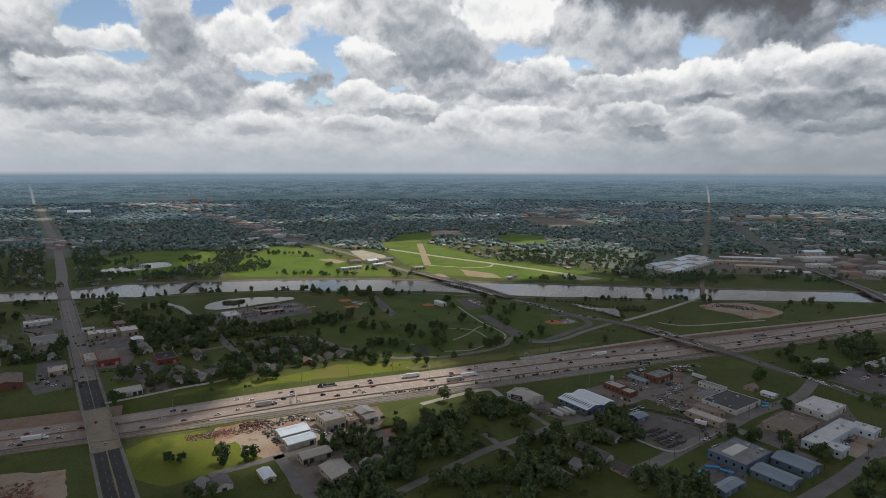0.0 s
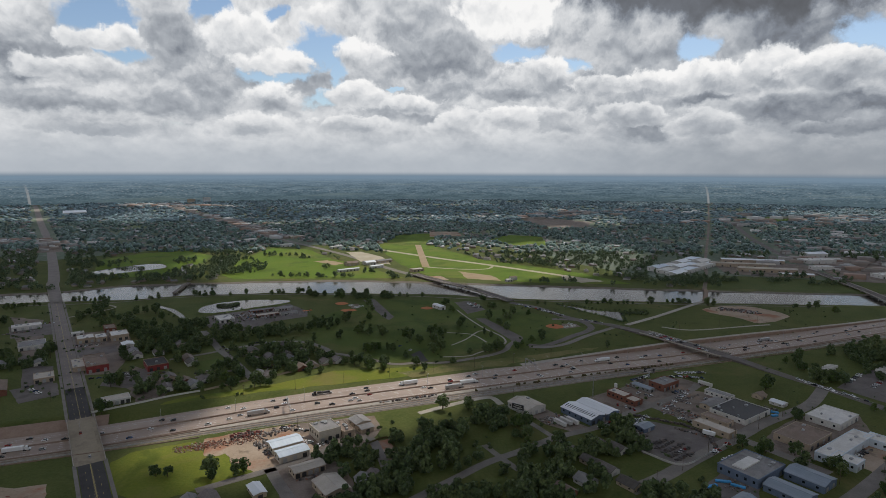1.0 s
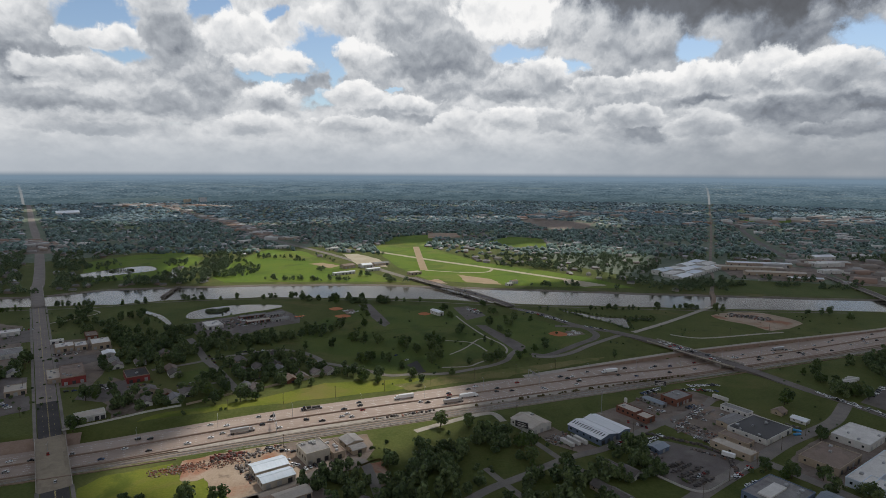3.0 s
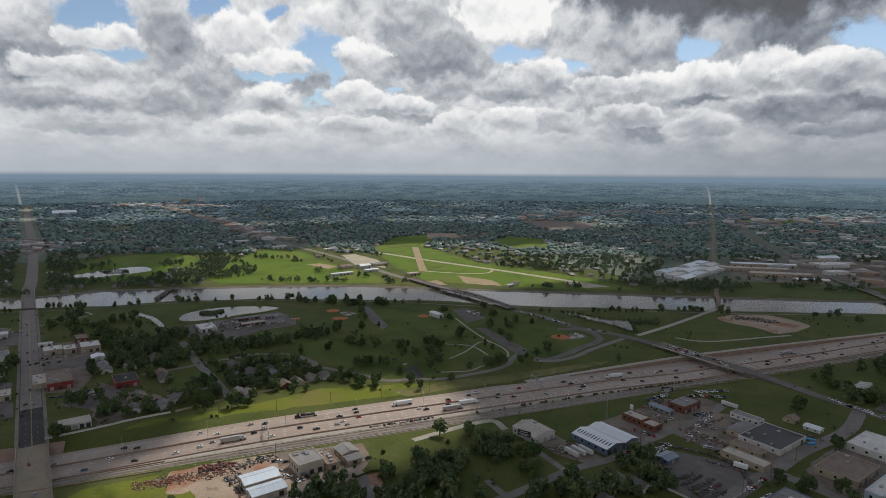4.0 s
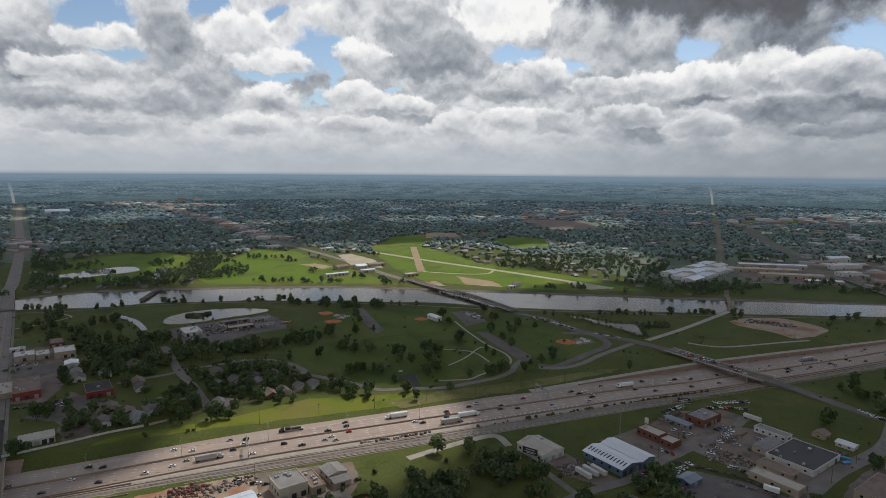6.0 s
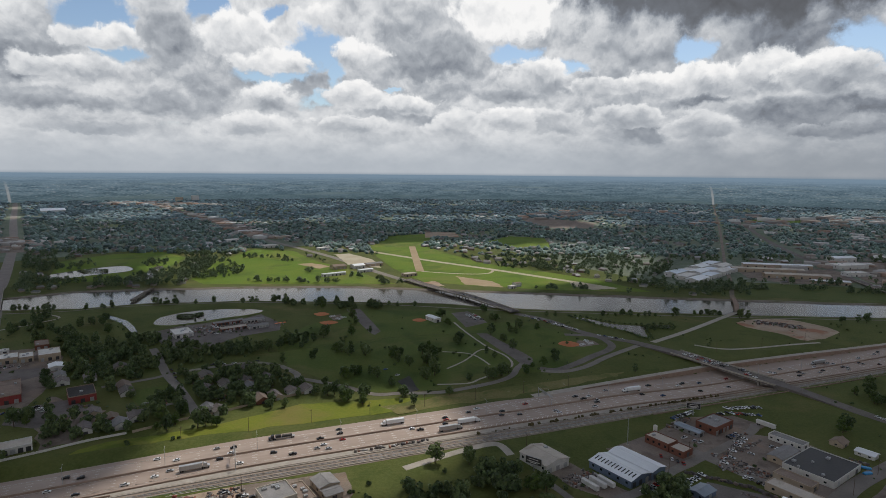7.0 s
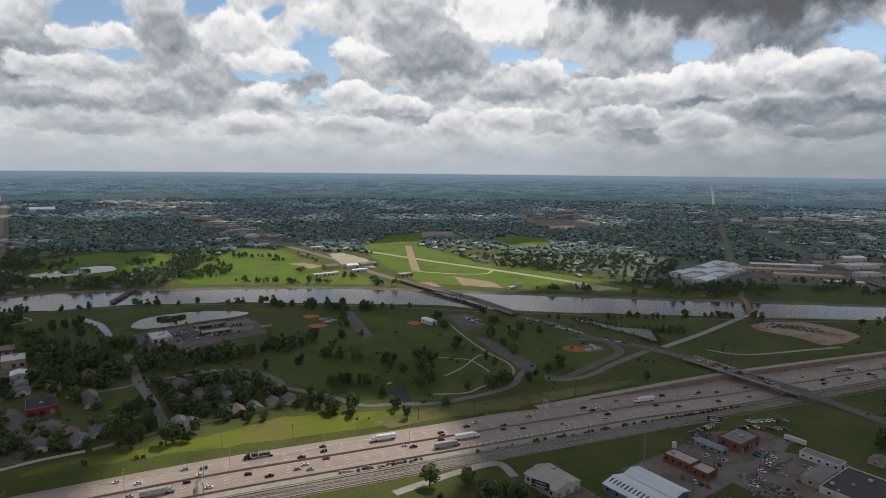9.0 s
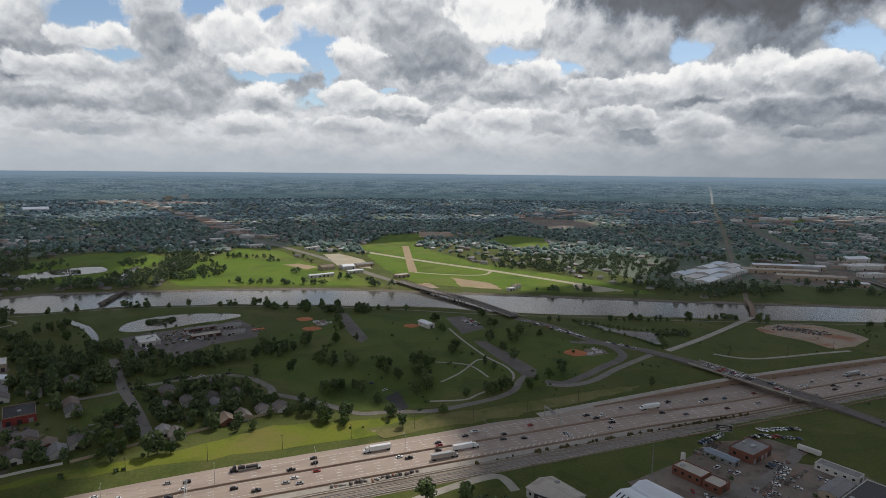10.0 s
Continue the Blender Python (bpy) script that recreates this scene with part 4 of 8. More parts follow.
area("car_park", "small car park with rows of cars", [(14, 928), (37, 939), (60, 879), (31, 853)], OLD_ASPHALT, 0.12, "car park")
area("car_park", "long narrow asphalt car park", [(42, 826), (56, 827), (96, 735), (93, 709), (81, 719)], OLD_ASPHALT, 0.12, "car park")
area("car_park", "small dark car park in the park", [(-39, 661), (-29, 676), (-18, 641), (-25, 634)], ASPHALT, 0.17, "car park")
area("car_park", "asphalt lot beside the avenue", [(-408, 548), (-376, 568), (-354, 537), (-376, 516)], OLD_ASPHALT, 0.1, "car park")
area("car_park", "worn lot between commercial buildings", [(-452, 690), (-420, 680), (-386, 690), (-372, 668), (-392, 640), (-420, 640)], OLD_ASPHALT, 0.1, "car park")
area("car_park", "worn lot beside the long white building", [(-572, 770), (-520, 792), (-486, 740), (-530, 716)], OLD_ASPHALT, 0.1, "car park")
area("car_park", "grey lot beside the brown building", [(-340, 590), (-310, 612), (-282, 590), (-300, 555), (-330, 560)], OLD_ASPHALT, 0.1, "car park")
area("car_park", "worn brown lots between stores", [(-476, 738), (-434, 752), (-390, 726), (-360, 685), (-334, 594), (-362, 590), (-398, 640)], GRAVEL, 0.08, "car park", 3)
area("car_park", "brown earth lots behind the red building", [(-330, 619), (-302, 600), (-268, 588), (-262, 556), (-256, 535), (-275, 521), (-305, 560)], GRAVEL, 0.08, "car park", 4)
area("car_park", "worn brown lots round long pale stores", [(-606, 822), (-552, 808), (-446, 652), (-466, 644)], GRAVEL, 0.08, "car park", 4)
area("car_park", "grey lots beside low stores", [(-443, 616), (-412, 616), (-357, 534), (-383, 526)], OLD_ASPHALT, 0.09, "car park", 2)
area("lawn", "sunlit green lawn between houses", [(-271, 628), (-242, 650), (-214, 611), (-233, 584)], LAWN, 0.08, "grass", 3)
area("forecourt", "crowded storage yard beside the pond", [(-342, 819), (-323, 846), (-289, 868), (-256, 890), (-241, 912), (-202, 866), (-195, 834), (-234, 805), (-256, 757), (-300, 758)], OLD_ASPHALT, 0.1, "yard")
area("forecourt", "pale earth lot with heaps of scrap", [(386, 890), (431, 911), (472, 900), (490, 845), (429, 808), (413, 836), (390, 862)], DIRT, 0.12, "yard", 4, True)
area("infield", "orange clay baseball infield", [(-172, 917), (-161, 926), (-150, 916), (-161, 905)], CLAY, 0.14, "baseball infield", 1, True)
area("infield", "orange clay baseball infield", [(-155, 872), (-143, 881), (-131, 872), (-143, 861)], CLAY, 0.14, "baseball infield", 1, True)
area("infield", "orange clay baseball infield", [(-38, 888), (-28, 897), (-18, 888), (-28, 879)], CLAY, 0.14, "baseball infield", 1, True)
area("infield", "orange clay baseball infield", [(133, 787), (146, 798), (158, 784), (145, 775)], CLAY, 0.14, "baseball infield", 1, True)
area("apron", "pale concrete round the ball field stands", [(158, 800), (176, 800), (180, 785), (160, 776), (150, 776)], GRAVEL, 0.12, "pavement")
area("apron", "pale concrete between the ball fields", [(-150, 905), (-135, 915), (-128, 890), (-138, 882)], GRAVEL, 0.12, "pavement")

area("verge", "dry brown grass verge along the highway", [tuple(along(s, v)[:2]) for s, v in ((-20, 39), (60, 39), (130, 44), (200, 52), (215, 60), (160, 62), (90, 60), (30, 62), (-30, 56))], DRY, 0.06, "grass", 5)

area("lawn", "mown green verge between the highway and the houses", [tuple(along(s, v)[:2]) for s, v in ((-250, 48), (-190, 48), (-120, 46), (-40, 43), (30, 43), (20, 62), (-40, 74), (-90, 84), (-160, 64), (-240, 58))], VERGE, 0.05, "grass", 3)
area("lawn", "mown green field beside the rubble yard", [(-214, 372), (-236, 412), (-228, 428), (-190, 445), (-174, 424), (-158, 425), (-150, 412), (-128, 400), (-160, 377), (-182, 360)], VERGE, 0.05, "grass", 2)
area("lawn", "green park lawn with scattered trees", [(-150, 700), (-185, 770), (-170, 850), (-120, 940), (10, 940), (60, 880), (110, 880), (150, 830), (190, 770), (120, 705), (60, 670), (0, 640), (-60, 635), (-110, 665)], LAWN, 0.04, "grass", 5)
# south of the river: airfield and meadows
area("town_ground", "mottled streets, yards and gardens of the far town", [(-4600, 1500), (-1200, 1420), (-900, 1330), (-700, 1560), (-300, 1640), (-120, 1950), (100, 1700), (300, 1300), (420, 1120), (1000, 1120), (4600, 1100), (4600, 4800), (-4600, 4800)], TOWN_GROUND, 0.05, "ground", 8)
area("airfield", "bright green airfield meadow", [(-187, 1600), (-150, 1880), (-23, 1960), (-51, 1649), (80, 1378), (277, 1196), (340, 1085), (183, 1090), (-30, 1150), (-100, 1300)], AIRFIELD, 0.1, "grass", 5)
area("airfield", "bright green meadow beside the river", [(-472, 1366), (-455, 1560), (-359, 1539), (-257, 1371), (-150, 1240), (-80, 1135), (-269, 1128), (-400, 1115), (-440, 1160)], AIRFIELD, 0.1, "grass", 5)
area("meadow", "green meadow round the southern ponds", [(-790, 1340), (-741, 1457), (-655, 1500), (-560, 1420), (-540, 1320), (-560, 1150), (-640, 1110), (-700, 1180)], AIRFIELD, 0.1, "grass", 5)
area("meadow", "far bright green field", [(1221, 2569), (1503, 2698), (1592, 2582), (1390, 2424), (1231, 2448)], AIRFIELD, 0.3, "grass", 8)
area("meadow", "green field among houses", [(120, 1750), (200, 1900), (300, 1850), (280, 1650), (200, 1600)], AIRFIELD, 0.2, "grass", 8)
area("meadow", "long green riverside field", [(470, 1060), (540, 1180), (650, 1150), (760, 1120), (900, 1040), (880, 1000), (640, 1022)], MEADOW, 0.1, "grass", 5)
road("runway", "pale airfield runway", [(-231, 1602), (-130, 1500), (-15, 1391), (100, 1292), (226, 1173), (291, 1108)], 14, RUNWAY, 0.22, "runway")
road("runway", "tan overgrown cross runway", [(-78, 1640), (-56, 1406), (-42, 1263)], 16, TAN_RUNWAY, 0.25, "runway")
road("runway", "pale taxiway", [(-39, 1263), (35, 1240), (86, 1246), (102, 1290)], 6, RUNWAY, 0.2, "runway")
area("runway", "pale runway threshold", [(226, 1165), (296, 1112), (250, 1096), (222, 1128)], RUNWAY, 0.24, "runway", 2)
area("apron", "tan earth apron beside the runway", [(25, 1215), (90, 1165), (105, 1112), (40, 1132)], TAN_RUNWAY, 0.2, "yard", 4)
area("apron", "pale apron of the airfield buildings", [(-249, 1486), (-215, 1500), (-150, 1410), (-120, 1300), (-190, 1330), (-215, 1400)], RUNWAY, 0.2, "yard", 4)
area("apron", "earth strip in the meadow", [(-299, 1340), (-272, 1355), (-224, 1313), (-241, 1285)], TAN_RUNWAY, 0.2, "yard", 4)
area("apron", "tan yard at the bridge head", [(-60, 1150), (-10, 1160), (5, 1120), (-35, 1112)], DIRT, 0.2, "yard", 3)
area("clearing", "large bare pale earth site in the town", [(342, 2640), (494, 2500), (583, 2383), (511, 2170), (378, 2160), (318, 2420)], GRAVEL, 0.3, "clearing", 10)
area("clearing", "reddish earth site beside the field", [(-60, 1990), (40, 1992), (50, 1873), (-50, 1843)], DIRT, 0.3, "clearing", 8)
area("clearing", "pale commercial lots along the far avenue", [(-1290, 1641), (-1190, 1720), (-980, 1600), (-930, 1490), (-1020, 1450)], GRAVEL, 0.25, "clearing", 10)
area("clearing", "pale paved district in the far town", [(-1820, 3450), (-1700, 3600), (-1480, 3250), (-1585, 3063)], GRAVEL, 0.3, "clearing", 10)
area("clearing", "grey freight yard past the river", [(566, 1200), (600, 1360), (720, 1400), (790, 1300), (740, 1180), (640, 1165)], GRAVEL, 0.2, "clearing", 6)
area("clearing", "grey commercial yards past the river", [(760, 1120), (800, 1300), (900, 1450), (1050, 1400), (980, 1150), (880, 1080)], GRAVEL, 0.2, "clearing", 6)


def pond(label, points, z=0.12, rim=3.0):
    p = spline(points, True, 6)
    p = np.array([(x + 1.5 * noise.noise((x * 0.1, y * 0.1, 4)), y + 1.5 * noise.noise((x * 0.1, y * 0.1, 7))) for x, y in p])
    n, c = len(p), p.mean(0)
    d = np.roll(p, -1, 0) - np.roll(p, 1, 0)
    out = np.stack([d[:, 1], -d[:, 0]], 1) / np.linalg.norm(d, axis=1)[:, None]
    area2 = np.sum(p[:, 0] * np.roll(p[:, 1], -1) - p[:, 1] * np.roll(p[:, 0], -1))
    out *= 1 if area2 > 0 else -1
    setting("water", mesh_of("water", [(*q, z) for q in p], [tuple(range(n))], WATER), label, "pond")
    v = [(*q, z - 0.1) for q in p] + [(*(q + o * rim * 0.4), z + 0.45) for q, o in zip(p, out)] + [(*(q + o * rim), -0.1) for q, o in zip(p, out)]
    f = [(k * n + i, k * n + (i + 1) % n, (k + 1) * n + (i + 1) % n, (k + 1) * n + i) for k in (0, 1) for i in range(n)]
    setting("shore", mesh_of("shore", v, f, MEADOW), "grassy bank round the water", "bank")


pond("still pond reflecting the sky beside the storage yard", [(-362, 862), (-364, 895), (-340, 925), (-300, 940), (-252, 938), (-246, 922), (-262, 905), (-289, 885), (-315, 862), (-342, 850)])
pond("narrow creek backwater", [(-447, 905), (-424, 889), (-397, 868), (-366, 828), (-350, 797), (-356, 800), (-374, 828), (-404, 862), (-430, 882)], 0.12, 2)
pond("grey pond in the southern meadow", [(-710, 1176), (-698, 1224), (-658, 1285), (-620, 1291), (-590, 1240), (-633, 1190), (-668, 1150)])
pond("narrow inlet in the southern meadow", [(-521, 1158), (-550, 1230), (-565, 1278), (-555, 1300), (-535, 1230), (-515, 1180)])
pond("narrow lagoon between reeds", [(172, 916), (196, 900), (222, 877), (256, 869), (291, 873), (284, 853), (262, 859), (251, 847), (246, 822), (239, 816), (227, 842), (206, 866), (188, 890)])


# ---- crossings ----
def crossing(name, label, line, width, top, thick, mat, piers, parapet=1.1, pier_low=-7.0, columns=3, parapet_mat=CONCRETE):
    """A road bridge: deck, two parapets and piers, each a part."""
    p = np.array(line, float)
    o = thing(name, label, "bridge", Matrix.Translation((*p.mean(0), 0)))
    q = spline(p - p.mean(0), False, 4)
    v, f = ribbon(q, width, top, thick)
    f += [(4 * i, 4 * i + 3, 4 * i + 7, 4 * i + 4) for i in range(len(q) - 1)]
    part("deck", mesh_of("deck", v, f, mat), mat, o)
    for sign in (-1, 1):
        v, f = ribbon(q, 0.5, top + parapet, parapet + 0.3, sign * (width / 2 + 0.1))
        part("parapet", mesh_of("parapet", v, f, parapet_mat), parapet_mat, o)
    d = np.gradient(q, axis=0)
    for k in piers:
        i = int(round(k * (len(q) - 1)))
        c, t = q[i], d[i] / np.linalg.norm(d[i])
        s = np.array((-t[1], t[0]))
        bm = bmesh.new()
        for j in np.linspace(-0.5, 0.5, columns):
            a = c + s * j * width * 0.78
            tube(bm, (*a, pier_low), (*a, top - thick - 0.5), 0.7, 0.7, 8)
        a, b = c + s * width * 0.46, c - s * width * 0.46
        n = t * 0.8
        vs = [bm.verts.new((*w, z)) for z in (top - thick - 1.3, top - thick + 0.02) for w in (a + n, b + n, b - n, a - n)]
        for fc in ((3, 2, 1, 0), (4, 5, 6, 7), (0, 1, 5, 4), (1, 2, 6, 5), (2, 3, 7, 6), (3, 0, 4, 7)):
            bm.faces.new([vs[x] for x in fc])
        part("pier", bm, CONCRETE, o)
    return o


crossing("road_bridge", "tan concrete avenue bridge across the sunken highway", [avenue(d) for d in (74, 95, 120, 145, 167)], 19.6, 0.18, 1.4, DECK, (0.3, 0.62))
for v in (-8.1, 8.1):
    road("pavement", "pale concrete pavement on the bridge", [avenue(d, v) for d in (74, 100, 140, 167)], 2.2, DECK, 0.36, "pavement")
verts, faces = [], []


def stripe(d0, v0, d1, v1, w, z):
    a, b = np.array(avenue(d0, v0)), np.array(avenue(d1, v1))
    t = (b - a) / np.linalg.norm(b - a)
    q = np.array((-t[1], t[0])) * w / 2
    o = len(verts)
    verts.extend((*c, z) for c in (a + q, b + q, b - q, a - q))
    faces.append((o, o + 1, o + 2, o + 3))


for d in np.arange(10, 74, 4.0):
    stripe(d, -1.6 + 0.02 * d, d + 2.4, 1.2 - 0.01 * d, 0.4, 0.165)
for d0, d1 in ((-60, 74), (167, 690)):
    for v in (-0.2, 0.2):
        stripe(d0, v, d1, v, 0.14, 0.16)
    for d in np.arange(d0, d1 - 4, 12.0):
        for v in (-3.8, 3.8):
            stripe(d, v, d + 3, v, 0.16, 0.16)
setting("lane_markings", mesh_of("lane_markings", verts, faces, YELLOW_PAINT), "worn yellow centre lines and hatching on the avenue", "road marking", "stuff")
crossing("road_bridge", "long concrete road bridge over the river", [(-62, 1163), (-34, 1122), (0, 1078), (50, 1015), (101, 928)], 14, 3.2, 1.2, OLD_ASPHALT, (0.2, 0.3, 0.4, 0.5, 0.6, 0.7, 0.8), 1.0, -5, 3)
crossing("road_bridge", "concrete road bridge over the sunken highway with traffic", [(252, 751), (262, 735), (282, 702), (302, 670), (311, 656)], 17, 2.8, 1.3, OLD_ASPHALT, (0.36, 0.72), 1.1, -7.5, 4)
crossing("road_bridge", "long concrete avenue bridge over the river", [avenue(d) for d in (685, 730, 780, 820, 868)], 17, 1.8, 1.2, AVENUE, (0.15, 0.3, 0.45, 0.6, 0.75, 0.9), 1.0, -5, 3)
crossing("road_bridge", "concrete road bridge over the river with columns", [(749, 1195), (735, 1120), (722, 1040), (705, 960), (680, 872)], 15, 3.4, 1.3, OLD_ASPHALT, (0.15, 0.25, 0.35, 0.45, 0.55, 0.65, 0.75, 0.85), 1.0, -5, 3)
crossing("rail_bridge", "narrow dark steel rail bridge over the river", [(412, 945), (425, 972), (438, 1000), (451, 1035)], 6, 2.0, 1.6, WALL_STONE, (0.2, 0.4, 0.6, 0.8), 1.2, -5, 2, WALL_STONE)
crossing("weir", "low dark weir with piers across the river", [(-453, 985), (-457, 1012), (-462, 1040), (-468, 1078)], 5, 1.0, 1.0, RIPRAP, (0.1, 0.2, 0.3, 0.4, 0.5, 0.6, 0.7, 0.8, 0.9), 0.9, -5, 2, RIPRAP)


# ---- buildings ----
FOOTPRINTS = []


def building(name, label, x, y, a, b, h, roof="flat", wall=WHITE_WALL, cover=GREY_ROOF, doors=2, windows=0, units=0, skylights=0, turn=GA, category="building"):
    """A low building: a metres along the street grid, b across it."""
    o = thing(name, label, category, Matrix.LocRotScale((x, y, 0), Euler((0, 0, radians(turn))), None))
    ha, hb = a / 2, b / 2
    FOOTPRINTS.append((x, y, ha + 3.0, hb + 3.0, radians(turn)))
    rnd = random.Random(int(x * 7 + y))
    if roof == "flat":
        part("wall", box(-ha, ha, -hb, hb, -0.3, h, 0.06), wall, o)
        bm = bmesh.new()
        add_box(bm, -ha + 0.35, ha - 0.35, -hb + 0.35, hb - 0.35, h - 0.1, h + 0.06)
        part("roof", bm, cover, o)
        bm = bmesh.new()
        for x0, x1, y0, y1 in ((-ha - 0.1, ha + 0.1, -hb - 0.1, -hb + 0.3), (-ha - 0.1, ha + 0.1, hb - 0.3, hb + 0.1), (-ha - 0.1, -ha + 0.3, -hb + 0.3, hb - 0.3), (ha - 0.3, ha + 0.1, -hb + 0.3, hb - 0.3)):
            add_box(bm, x0, x1, y0, y1, h - 0.15, h + 0.55)
        part("parapet", bm, wall if wall is not RED_WALL else WALL_STONE, o)
        top = h + 0.06
    else:
        # gable: the ridge runs along the longer side
        long_x = a >= b
        l, w = (ha, hb) if long_x else (hb, ha)
        rise = w * (0.22 if roof == "gable" else 0.5)
        put = (lambda u, v, z: (u, v, z)) if long_x else (lambda u, v, z: (v, u, z))
        bm = bmesh.new()
        q = [bm.verts.new(put(u, v, z)) for u in (-l, l) for v, z in ((-w, -0.3), (-w, h), (0, h + rise), (w, h), (w, -0.3))]
        for fc in ((0, 1, 2, 3, 4), (9, 8, 7, 6, 5), (0, 5, 6, 1), (4, 3, 8, 9), (0, 4, 9, 5)):
            bm.faces.new([q[i] for i in fc])
        part("wall", bm, wall, o)
        bm = bmesh.new()
        ov, lo = 0.5, 0.5 * rise / w
        q = [bm.verts.new(put(u, v, z)) for u in (-l - ov, l + ov) for v, z in ((-w - ov, h - lo + 0.05), (0, h + rise + 0.05), (w + ov, h - lo + 0.05), (w + ov, h - lo + 0.3), (0, h + rise + 0.32), (-w - ov, h - lo + 0.3))]
        for fc in ((0, 1, 4, 5), (1, 2, 3, 4), (11, 10, 7, 6), (10, 9, 8, 7), (5, 4, 10, 11), (4, 3, 9, 10), (0, 6, 7, 1), (1, 7, 8, 2), (0, 5, 11, 6), (2, 8, 9, 3)):
            bm.faces.new([q[i] for i in fc])
        part("roof", bm, cover, o)
        part("ridge_cap", box(-l - 0.5, l + 0.5, -0.25, 0.25, h + rise + 0.3, h + rise + 0.42) if long_x else box(-0.25, 0.25, -l - 0.5, l + 0.5, h + rise + 0.3, h + rise + 0.42), cover, o)
        top = h + rise * 0.55
        for i in range(skylights):
            u = -l + (i + 0.7) * 2 * l / (skylights + 0.4)
            z = h + rise * 0.55 + 0.34
            s = rise / w
            bm = bmesh.new()
            vs = [bm.verts.new(put(u + i0 * 0.35, -w * 0.45 + j0 * w * 0.22, z + j0 * w * 0.22 * s + k0)) for k0 in (-0.05, 0.12) for i0, j0 in ((-1, -1), (1, -1), (1, 1), (-1, 1))]
            for fc in ((4, 5, 6, 7), (0, 1, 5, 4), (1, 2, 6, 5), (2, 3, 7, 6), (3, 0, 4, 7)):
                bm.faces.new([vs[j] for j in fc])
            part("skylight", bm, GLASS, o)
    for i in range(doors):
        u = -ha + (i + 0.5) * a / doors
        part("door", box(u - 1.5, u + 1.5, -hb - 0.12, -hb + 0.05, -0.1, min(3.4, h - 0.9)), DARK if rnd.random() < 0.5 else STEEL, o)
    for i in range(windows):
        v = -hb + (i + 0.5) * b / windows
        pane = part("window", box(-ha - 0.1, -ha + 0.05, v - 0.8, v + 0.8, h * 0.42, h * 0.72), GLASS, o)
    for i in range(units):
        ux, uy, s = rnd.uniform(-ha + 2.5, ha - 2.5), rnd.uniform(-hb + 2.5, hb - 2.5), rnd.uniform(0.8, 1.5)
        bm = bmesh.new()
        add_box(bm, ux - s, ux + s, uy - s * 0.8, uy + s * 0.8, top - 0.05, top + 1.2, 0.1)
        tube(bm, (ux, uy, top + 1.2), (ux, uy, top + 1.45), s * 0.5, s * 0.45, 8)
        part("rooftop_unit", bm, STEEL, o)
    return o


